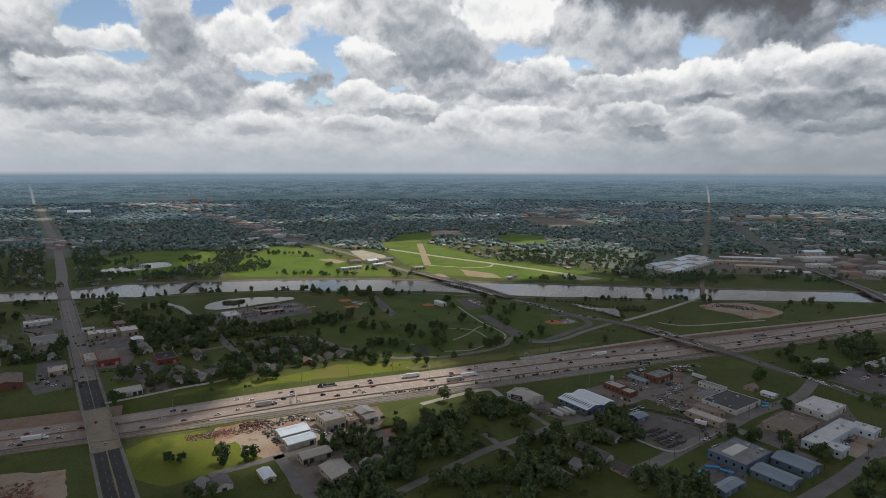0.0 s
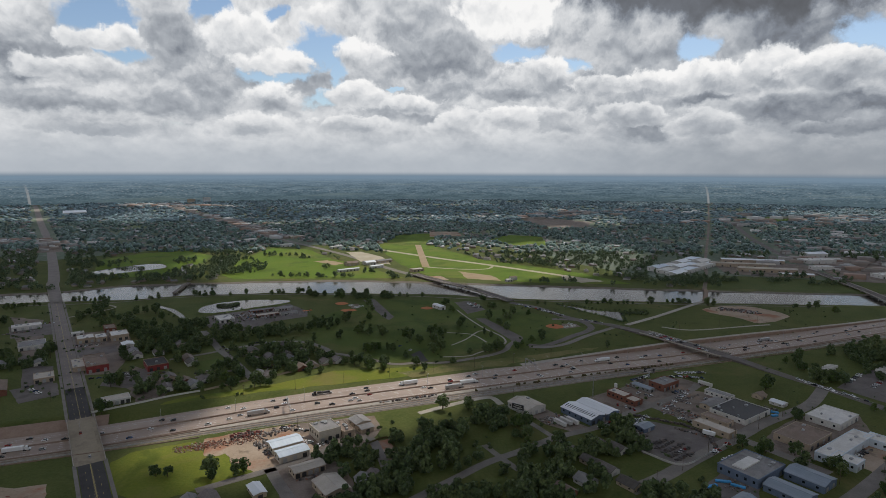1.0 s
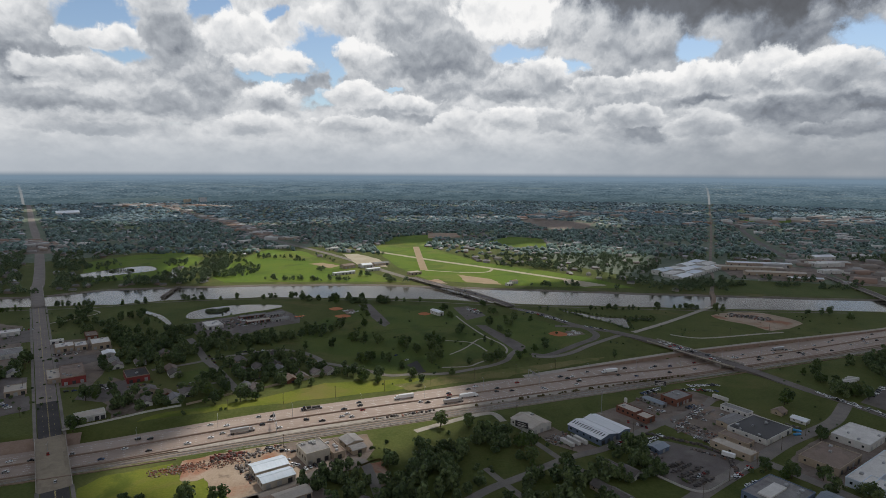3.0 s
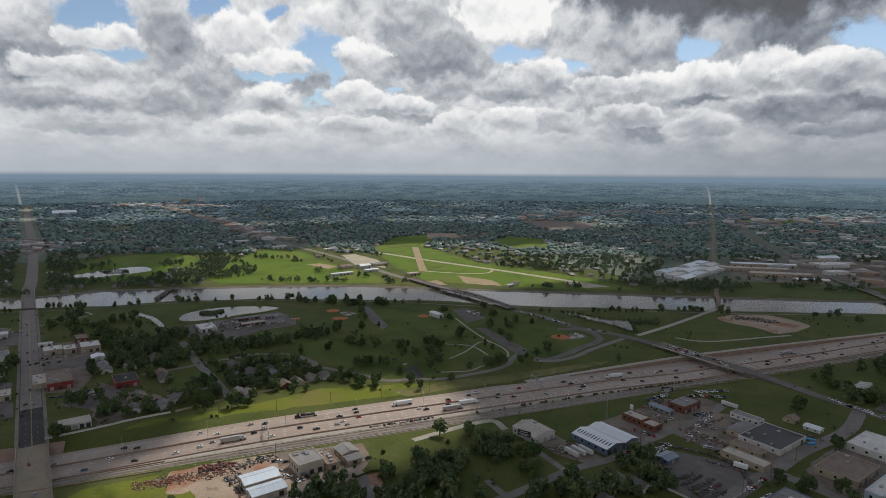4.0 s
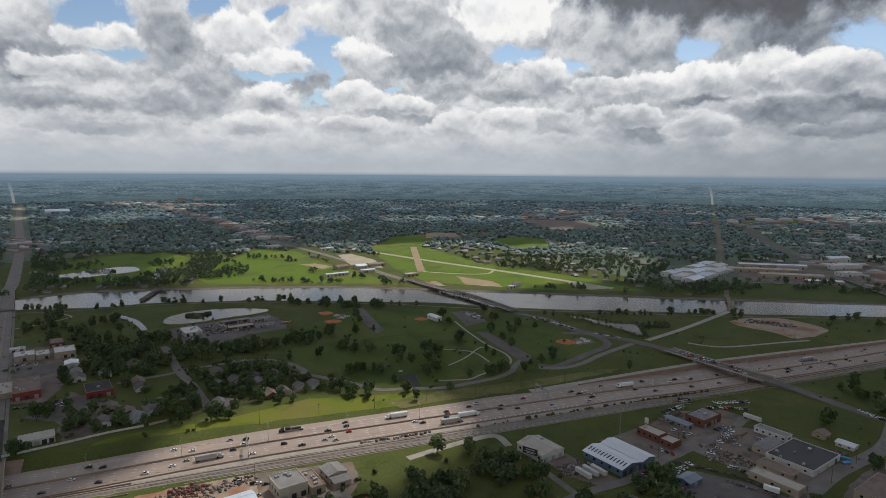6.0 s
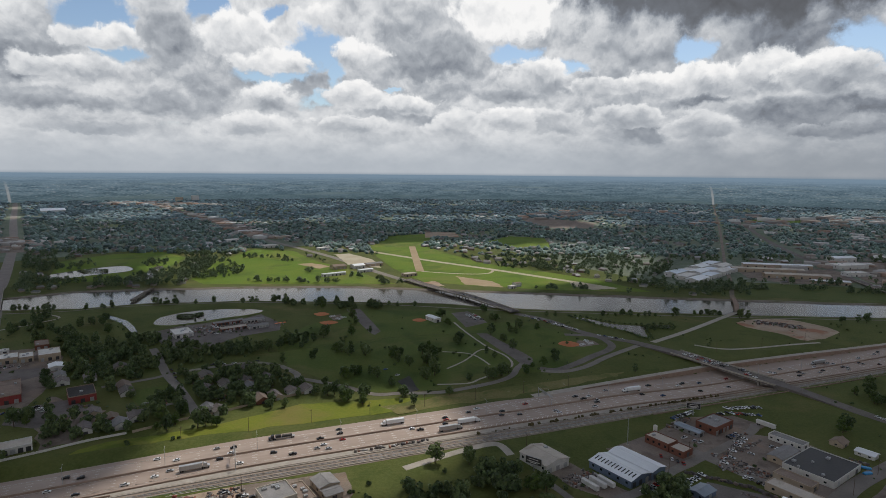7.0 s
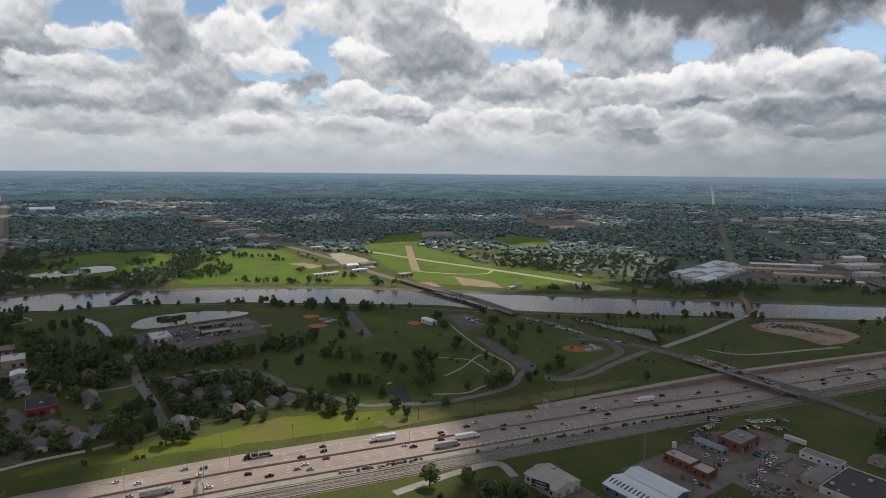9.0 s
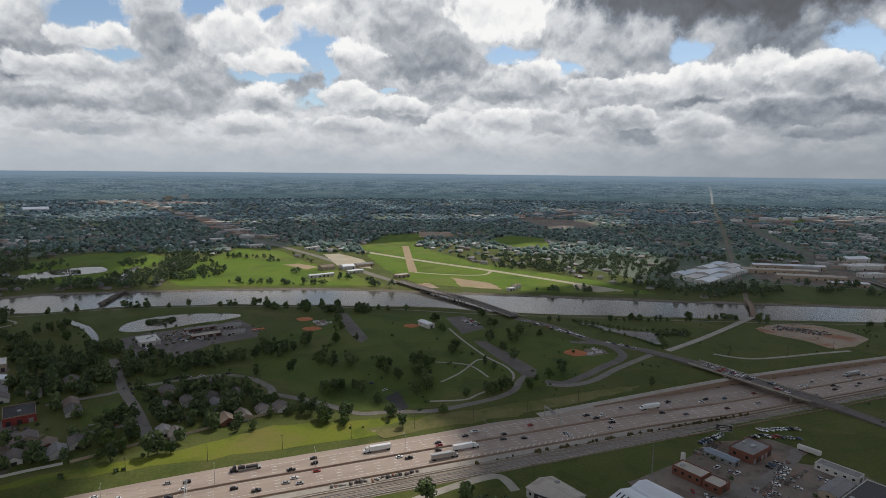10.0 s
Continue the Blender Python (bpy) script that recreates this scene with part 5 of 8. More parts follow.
for row in (
    ("workshop", "long twin workshop with pale blue sheet-metal roof", -119, 436, 23, 14, 5.2, "gable", CREAM_WALL, PALE_METAL, 3, 3),
    ("workshop", "low workshop with pale blue sheet-metal roof", -110, 422, 22, 12, 4.8, "gable", CREAM_WALL, PALE_METAL, 3, 2),
    ("workshop", "open-fronted shed with cream metal roof", -94, 401, 22, 11, 4.2, "gable", TAN_WALL, BEIGE_ROOF, 5, 2),
    ("workshop", "broad shed with beige metal roof under trees", -73, 377, 17, 22, 4.5, "gable", TAN_WALL, BEIGE_ROOF, 3, 2),
    ("garage", "small garage with white metal roof", -120, 373, 8, 15, 3.2, "gable", TAN_WALL, WHITE_METAL, 1, 2),
    ("office_block", "grey-roofed office block with cream walls and rooftop units", -93, 456, 18, 19, 8.5, "flat", CREAM_WALL, GREY_ROOF, 3, 4, 6),
    ("annex", "low annex with brown flat roof and rooftop units", -80, 463, 9, 22, 5.0, "flat", TAN_WALL, BROWN_ROOF, 1, 2, 4),
    ("annex", "low grey-roofed annex beside the office block", -69, 476, 13, 14, 4.6, "gable", TAN_WALL, GREY_ROOF, 2, 2),
    ("annex", "small grey-roofed annex with tan walls", -63, 466, 11, 9, 3.6, "gable", TAN_WALL, GREY_ROOF, 1, 1),
    ("hall", "pale arched metal hall beside the billboard", 71, 510, 21, 25, 5.5, "gable", WHITE_WALL, BEIGE_ROOF, 3, 4, 1),
    ("hall", "white ribbed-metal hall with blue gable", 117, 496, 19, 33, 5.0, "gable", BLUE_WALL, WHITE_METAL, 3, 5, 0, 12),
    ("hall", "white ribbed-metal twin hall with blue gable", 131, 505, 14, 34, 5.6, "gable", BLUE_WALL, WHITE_METAL, 2, 3),
    ("workshop", "small blue-grey metal workshop under trees", 160, 471, 13, 10, 3.5, "gable", BLUE_WALL, BLUE_METAL, 1, 2),
    ("warehouse", "long low warehouse with beige roof", 215, 469, 11, 31, 4.4, "flat", TAN_WALL, BEIGE_ROOF, 1, 3),
    ("warehouse", "long low warehouse with brown-grey roof", 225, 486, 10, 23, 3.6, "flat", TAN_WALL, BROWN_ROOF, 1, 2),
    ("workshop", "grey tin-roofed workshop in the scrap yard", 236, 519, 24, 10, 4.0, "gable", TAN_WALL, GREY_ROOF, 4, 1),
    ("workshop", "row of white garages with dark doors", 252, 541, 9, 24, 4.0, "flat", WHITE_WALL, GREY_ROOF, 1, 5),
    ("hall", "broad white-walled hall with a black tarred flat roof", 252, 503, 40, 31, 4.2, "flat", WHITE_WALL, BLACK, 3, 3, 5),
    ("cabin", "small white-roofed cabin on the grass", 296, 523, 8, 12, 2.8, "gable", WHITE_WALL, WHITE_METAL, 1, 2),
    ("hut", "round-cornered brown hut on the grass", 288, 540, 10, 9, 2.8, "hip", TAN_WALL, BROWN_ROOF, 1, 1),
    ("warehouse", "broad white flat-roofed warehouse", 322, 490, 35, 26, 5.2, "flat", WHITE_WALL, WHITE_ROOF, 4, 3, 3),
    ("warehouse", "broad brown flat-roofed warehouse", 277, 455, 37, 26, 5.0, "flat", TAN_WALL, BROWN_ROOF, 4, 3, 2),
    ("warehouse", "long white-roofed warehouse with pale blue walls", 297, 436, 66, 14, 5.8, "flat", PALE_METAL, WHITE_ROOF, 5, 2, 3),
    ("warehouse", "long wing of the white-roofed warehouse", 329, 445, 14, 17, 5.6, "flat", PALE_METAL, WHITE_ROOF, 2, 3, 2),
    ("warehouse", "white-roofed warehouse wing facing the yard", 284, 414, 14, 17, 5.6, "flat", PALE_METAL, WHITE_ROOF, 2, 3, 1),
    ("factory", "grey flat-roofed factory with a blue wall band", 211, 403, 36, 28, 6.2, "flat", BLUE_WALL, GREY_ROOF, 3, 5, 3),
    ("warehouse", "large blue-grey sheet-metal warehouse", 244, 391, 18, 25, 5.0, "gable", BLUE_WALL, BLUE_METAL, 2, 3),
    ("warehouse", "long blue-grey sheet-metal shed", 221, 374, 16, 26, 4.4, "gable", BLUE_WALL, BLUE_METAL, 2, 3),
    ("warehouse", "small blue-grey sheet-metal shed", 183, 361, 22, 9, 4.0, "gable", BLUE_WALL, BLUE_METAL, 2, 1),
    ("workshop", "red brick workshop with cream roof", 159, 537, 11, 19, 5.4, "flat", BRICK_WALL, BEIGE_ROOF, 1, 4, 1),
    ("workshop", "low red brick workshop with cream roof", 168, 524, 11, 11, 4.4, "flat", BRICK_WALL, BEIGE_ROOF, 1, 2),
    ("carport", "open blue-grey metal carport", 188, 559, 7, 20, 3.4, "gable", STEEL, BLUE_METAL, 1, 4),
    ("workshop", "red brick hall with stained grey roof", 210, 566, 24, 16, 6.0, "flat", BRICK_WALL, GREY_ROOF, 5, 2, 2),
):
    made = building(*row)
    if row[0] == "factory":
        part("roof_monitor", box(-13, 8, -1.5, 6.5, 6.2, 7.3, 0.1), WHITE_ROOF, made, "raised white roof section")
for row in (
    ("store", "long white-roofed store beside the avenue", -543, 763, 32, 16, 4.6, "flat", WHITE_WALL, WHITE_ROOF, 4, 2, 3),
    ("store", "grey commercial building beside the avenue", -480, 683, 27, 26, 4.6, "flat", WHITE_WALL, GREY_ROOF, 4, 3, 3),
    ("store", "beige flat-roofed store with dark front", -394, 576, 17, 20, 4.6, "flat", TAN_WALL, BEIGE_ROOF, 3, 3, 2),
    ("church_hall", "red brick hall with orange-brown roof", -420, 540, 26, 32, 5.4, "gable", BRICK_WALL, BROWN_ROOF, 2, 4),
    ("store", "small white-roofed store near the avenue", -458, 733, 14, 8, 3.6, "flat", WHITE_WALL, WHITE_ROOF, 2, 1, 1),
    ("store", "white-roofed commercial block near the avenue", -433, 708, 18, 20, 5.6, "flat", TAN_WALL, WHITE_ROOF, 3, 3, 3),
    ("store", "white-roofed commercial block beside the lot", -418, 714, 12, 19, 5.2, "flat", TAN_WALL, WHITE_ROOF, 2, 2, 2),
    ("store", "taller white-roofed commercial block", -400, 722, 19, 24, 6.6, "flat", TAN_WALL, WHITE_ROOF, 3, 3, 2),
    ("store", "brown-roofed store behind the commercial block", -432, 758, 13, 24, 4.6, "flat", BRICK_WALL, BROWN_ROOF, 2, 2, 1),
    ("house", "white gabled house beside the stores", -372, 689, 12, 14, 3.4, "gable", WHITE_WALL, WHITE_METAL, 1, 2),
    ("store", "large brown-roofed store with a red front", -367, 617, 20, 44, 7.0, "flat", RED_WALL, BROWN_ROOF, 3, 4, 4),
    ("store", "low tan-roofed store beside the avenue", -384, 614, 11, 34, 4.4, "flat", TAN_WALL, BEIGE_ROOF, 1, 5, 3),
    ("store", "red-walled store with a dark roof", -303, 616, 20, 26, 6.0, "flat", RED_WALL, ASPHALT, 3, 3, 1),
    ("house", "long white house with orange-stained roof", -292, 520, 22, 13, 4.6, "flat", WHITE_WALL, BEIGE_ROOF, 5, 3),
    ("store", "white-roofed office in the storage yard", -303, 810, 20, 28, 4.4, "flat", WHITE_WALL, WHITE_ROOF, 3, 3, 4),
    ("shed", "long low storage shed in the yard", -268, 862, 36, 9, 3.4, "gable", BRICK_WALL, GREY_ROOF, 8, 1),
    ("shed", "long low storage shed with red fronts", -252, 835, 30, 9, 3.4, "gable", BRICK_WALL, BEIGE_ROOF, 7, 1),
    ("shed", "long low white shed in the yard", -240, 874, 26, 10, 3.4, "gable", WHITE_WALL, GREY_ROOF, 6, 1),
    ("shed", "low white storage shed in the yard", -225, 846, 24, 10, 3.4, "gable", WHITE_WALL, GREY_ROOF, 6, 1),
    ("grandstand", "white curved grandstand roof by the ball field", -10, 886, 9, 22, 5.0, "gable", WHITE_WALL, WHITE_METAL, 1, 2),
    ("hangar", "long white airfield hangar", -199, 1210, 46, 8, 5, "gable", WHITE_WALL, WHITE_METAL, 6, 2),
    ("hangar", "white airfield hangar by the road", -147, 1254, 30, 9, 5, "gable", WHITE_WALL, WHITE_METAL, 4, 2),
    ("hangar", "brown-roofed airfield building by the road", -205, 1290, 26, 22, 6, "gable", TAN_WALL, BROWN_ROOF, 3, 3),
    ("hangar", "white-roofed airfield workshop by the road", -168, 1300, 24, 20, 6, "gable", WHITE_WALL, WHITE_METAL, 3, 3),
    ("hangar", "long grey airfield shed", -140, 1330, 36, 16, 5, "gable", TAN_WALL, GREY_ROOF, 3, 3),
    ("hangar", "pale airfield building by the cross runway", -60, 1215, 26, 14, 5, "flat", TAN_WALL, BEIGE_ROOF, 3, 2),
    ("pumping_station", "white waterworks building by the river", 127, 1122, 12, 10, 6, "gable", WHITE_WALL, BROWN_ROOF, 2, 2),
    ("pumping_station", "low white waterworks building by the river", 117, 1106, 12, 8, 4, "flat", WHITE_WALL, WHITE_ROOF, 2, 2),
    ("store", "long white-roofed store at the meadow's edge", -290, 1570, 34, 14, 5, "flat", WHITE_WALL, WHITE_ROOF, 3, 2),
    ("store", "white-roofed store on the commercial street", -430, 1600, 36, 22, 6, "flat", WHITE_WALL, WHITE_ROOF, 3, 2),
    ("store", "orange-roofed store on the commercial street", -452, 1800, 46, 24, 6, "flat", TAN_WALL, BEIGE_ROOF, 3, 2),
    ("store", "white-roofed store among trees", -565, 1715, 34, 24, 6, "flat", WHITE_WALL, WHITE_ROOF, 3, 2),
):
    building(*row)
for row in (
    ("warehouse", "white-roofed riverside warehouse hall", 459, 1184, 50, 24, 6, "gable", WHITE_WALL, WHITE_METAL, 4, 2, 0, 0, 45),
    ("warehouse", "white-roofed riverside warehouse hall", 499, 1224, 50, 24, 7, "flat", WHITE_WALL, PALE_METAL, 4, 2, 0, 0, 45),
    ("warehouse", "white-roofed riverside warehouse hall", 538, 1263, 50, 24, 8, "gable", WHITE_WALL, WHITE_ROOF, 4, 2, 0, 0, 45),
    ("warehouse", "white-roofed riverside warehouse hall", 578, 1303, 50, 24, 6, "flat", WHITE_WALL, WHITE_METAL, 4, 2, 0, 0, 45),
    ("warehouse", "white-roofed riverside warehouse hall", 451, 1213, 50, 24, 7, "flat", WHITE_WALL, WHITE_ROOF, 4, 2, 0, 0, 45),
    ("warehouse", "white-roofed riverside warehouse hall", 490, 1252, 45, 24, 8, "gable", WHITE_WALL, WHITE_METAL, 4, 2, 0, 0, 45),
    ("warehouse", "white-roofed riverside warehouse hall", 530, 1292, 40, 24, 6, "flat", WHITE_WALL, PALE_METAL, 4, 2, 0, 0, 45),
    ("warehouse", "white-roofed riverside warehouse hall", 569, 1331, 50, 24, 7, "gable", WHITE_WALL, WHITE_ROOF, 4, 2, 0, 0, 45),
    ("warehouse", "white-roofed riverside warehouse hall", 442, 1241, 50, 24, 8, "gable", WHITE_WALL, PALE_METAL, 4, 2, 0, 0, 45),
    ("warehouse", "white-roofed riverside warehouse hall", 482, 1280, 40, 24, 6, "flat", WHITE_WALL, WHITE_ROOF, 4, 2, 0, 0, 45),
    ("warehouse", "white-roofed riverside warehouse hall", 521, 1320, 45, 24, 7, "gable", WHITE_WALL, WHITE_METAL, 4, 2, 0, 0, 45),
    ("warehouse", "white-roofed riverside warehouse hall", 561, 1360, 50, 24, 8, "flat", WHITE_WALL, PALE_METAL, 4, 2, 0, 0, 45),
    ("warehouse", "long freight shed with beige roof", 640, 1290, 130, 16, 7, "gable", TAN_WALL, BEIGE_ROOF, 8, 2, 0, 0, -12),
    ("warehouse", "long freight shed with pale roof", 690, 1345, 130, 16, 7, "gable", TAN_WALL, WHITE_METAL, 8, 2, 0, 0, -12),
    ("warehouse", "long freight shed with tan roof", 660, 1225, 110, 18, 7, "gable", TAN_WALL, BEIGE_ROOF, 8, 2, 0, 0, -14),
    ("warehouse", "low freight shed by the road", 685, 1165, 60, 14, 6, "gable", TAN_WALL, WHITE_METAL, 4, 2, 0, 0, -14),
    ("store", "white-roofed depot past the river", 838, 1350, 70, 36, 8, "flat", WHITE_WALL, WHITE_ROOF, 4, 2, 4, 0, 10),
    ("store", "white-roofed depot among trees past the river", 893, 1450, 54, 28, 8, "gable", WHITE_WALL, WHITE_METAL, 4, 2, 0, 0, 10),
    ("store", "white-roofed depot beside the road", 790, 1255, 44, 20, 7, "flat", WHITE_WALL, WHITE_ROOF, 4, 2, 2, 0, 10),
    ("store", "white-roofed workshop past the outer bridge", 860, 1165, 46, 26, 7, "flat", WHITE_WALL, WHITE_ROOF, 4, 2, 2, 0, 10),
    ("arena", "low white domed hall in the far town", -1690, 2700, 90, 70, 10, "gable", WHITE_WALL, WHITE_METAL, 3, 2),
    ("apartment_block", "tall pale apartment block in the far town", -1490, 3700, 40, 30, 32, "flat", WHITE_WALL, WHITE_ROOF, 3, 5),
    ("apartment_block", "tall tan apartment block in the far town", -1560, 3640, 40, 30, 24, "flat", TAN_WALL, WHITE_ROOF, 3, 5),
):
    building(*row)


# ---- houses of the neighbourhoods ----
HOUSE_SPOTS = []


def houses(spots, group):
    HOUSE_SPOTS.extend((x, y) for x, y, kind in spots)
    for i, (x, y, kind) in enumerate(spots):
        wall, cover, text = ((WHITE_WALL, SHINGLE, "small white house with grey shingle roof"), (TAN_WALL, SHINGLE, "small tan house with brown shingle roof"), (WHITE_WALL, GREY_ROOF, "small white house with grey metal roof"), (BRICK_WALL, BROWN_ROOF, "small brick house with rust-brown roof"))[kind]
        tagged(building("house", text + " under trees", x, y, 9 + (i % 3), 12 + (i % 4), 2.9, "hip", wall, cover, 1, 2, category="house"), group=group)


houses(((-46, 392, 0), (-52, 386, 2), (-146, 362, 0), (-156, 358, 2), (118, 441, 1), (128, 434, 0), (104, 414, 1), (112, 404, 0), (94, 388, 2), (78, 376, 3), (122, 384, 1)), "houses near the workshops")
houses(((-186, 592, 2), (-176, 588, 0), (-150, 612, 3), (-140, 620, 1), (-128, 630, 0), (-116, 636, 0), (-204, 634, 1), (-192, 646, 0), (-176, 654, 1), (-160, 664, 0), (-168, 640, 2), (-218, 668, 1), (-204, 676, 0), (-186, 690, 1), (-240, 560, 2), (-262, 552, 0), (-252, 570, 3), (-272, 580, 1), (-236, 574, 0)), "houses beside the highway")
houses(((-440, 640, 2), (-452, 630, 0), (-464, 612, 2), (-476, 600, 1), (-430, 622, 2), (-340, 648, 0), (-352, 664, 2), (-322, 660, 0), (-310, 690, 1), (-296, 680, 0), (-280, 640, 3), (-270, 626, 0), (-500, 650, 2), (-512, 640, 0), (-536, 690, 1), (-520, 668, 2)), "houses beside the avenue")


# ---- trees ----
def crown_arrays(rnd, height, spread, base, lumps, leaves, size):
    """Leaf clumps on the outside of a few rounded masses, as loose pointed flakes."""
    v, f = [], []
    for k in range(lumps):
        a = rnd.uniform(0, 6.283)
        u = rnd.random() ** 0.5
        lift = rnd.random()
        wide = math.sin(math.pi * (0.2 + 0.68 * lift)) ** 0.8
        c = Vector((math.cos(a) * u * spread * 0.72 * wide, math.sin(a) * u * spread * 0.72 * wide, base + lift * (height - base) * 0.86))
        r = spread * rnd.uniform(0.26, 0.46)
        for _ in range(leaves):
            n = Vector((rnd.gauss(0, 1), rnd.gauss(0, 1), rnd.gauss(0.25, 0.9))).normalized()
            p = c + n * r * rnd.uniform(0.75, 1.1)
            t = n.orthogonal().normalized()
            t.rotate(Matrix.Rotation(rnd.uniform(0, 6.283), 3, n))
            n2 = (n + Vector((rnd.uniform(-0.7, 0.7), rnd.uniform(-0.7, 0.7), rnd.uniform(-0.5, 0.5)))).normalized()
            b = n2.cross(t).normalized()
            s = size * rnd.uniform(0.7, 1.35)
            o = len(v)
            v += [tuple(p + t * s), tuple(p + b * s * 0.8 + n * s * 0.25), tuple(p - t * s * 0.9), tuple(p - b * s * 0.85 - n * s * 0.3)]
            f += [(o, o + 1, o + 2), (o, o + 2, o + 3)]
    return v, f


def tree_model(seed, height, spread, light=False, tall=False):
    rnd = random.Random(seed)
    base = height * (0.28 if not tall else 0.15)
    o = thing("tree", "", "tree", Matrix.Identity(4))
    bm = bmesh.new()
    fork = Vector((rnd.uniform(-0.3, 0.3), rnd.uniform(-0.3, 0.3), base))
    tube(bm, (0, 0, -0.4), fork, 0.34, 0.24, 7)
    for i in range(4):
        a = i * 1.571 + rnd.uniform(-0.5, 0.5)
        mid = fork + Vector((math.cos(a) * spread * 0.3, math.sin(a) * spread * 0.3, height * 0.2))
        tube(bm, fork, mid, 0.18, 0.1, 5)
        tube(bm, mid, mid + Vector((math.cos(a) * spread * 0.25, math.sin(a) * spread * 0.25, height * 0.22)), 0.1, 0.04, 4)
    part("trunk", bm, BARK, o)
    v, f = crown_arrays(rnd, height, spread, base, 15, 34, 0.085 * spread + 0.25)
    mat = CROWN_LIGHT if light else CROWN
    part("crown", mesh_of("crown", v, f, mat), mat, o)
    return o


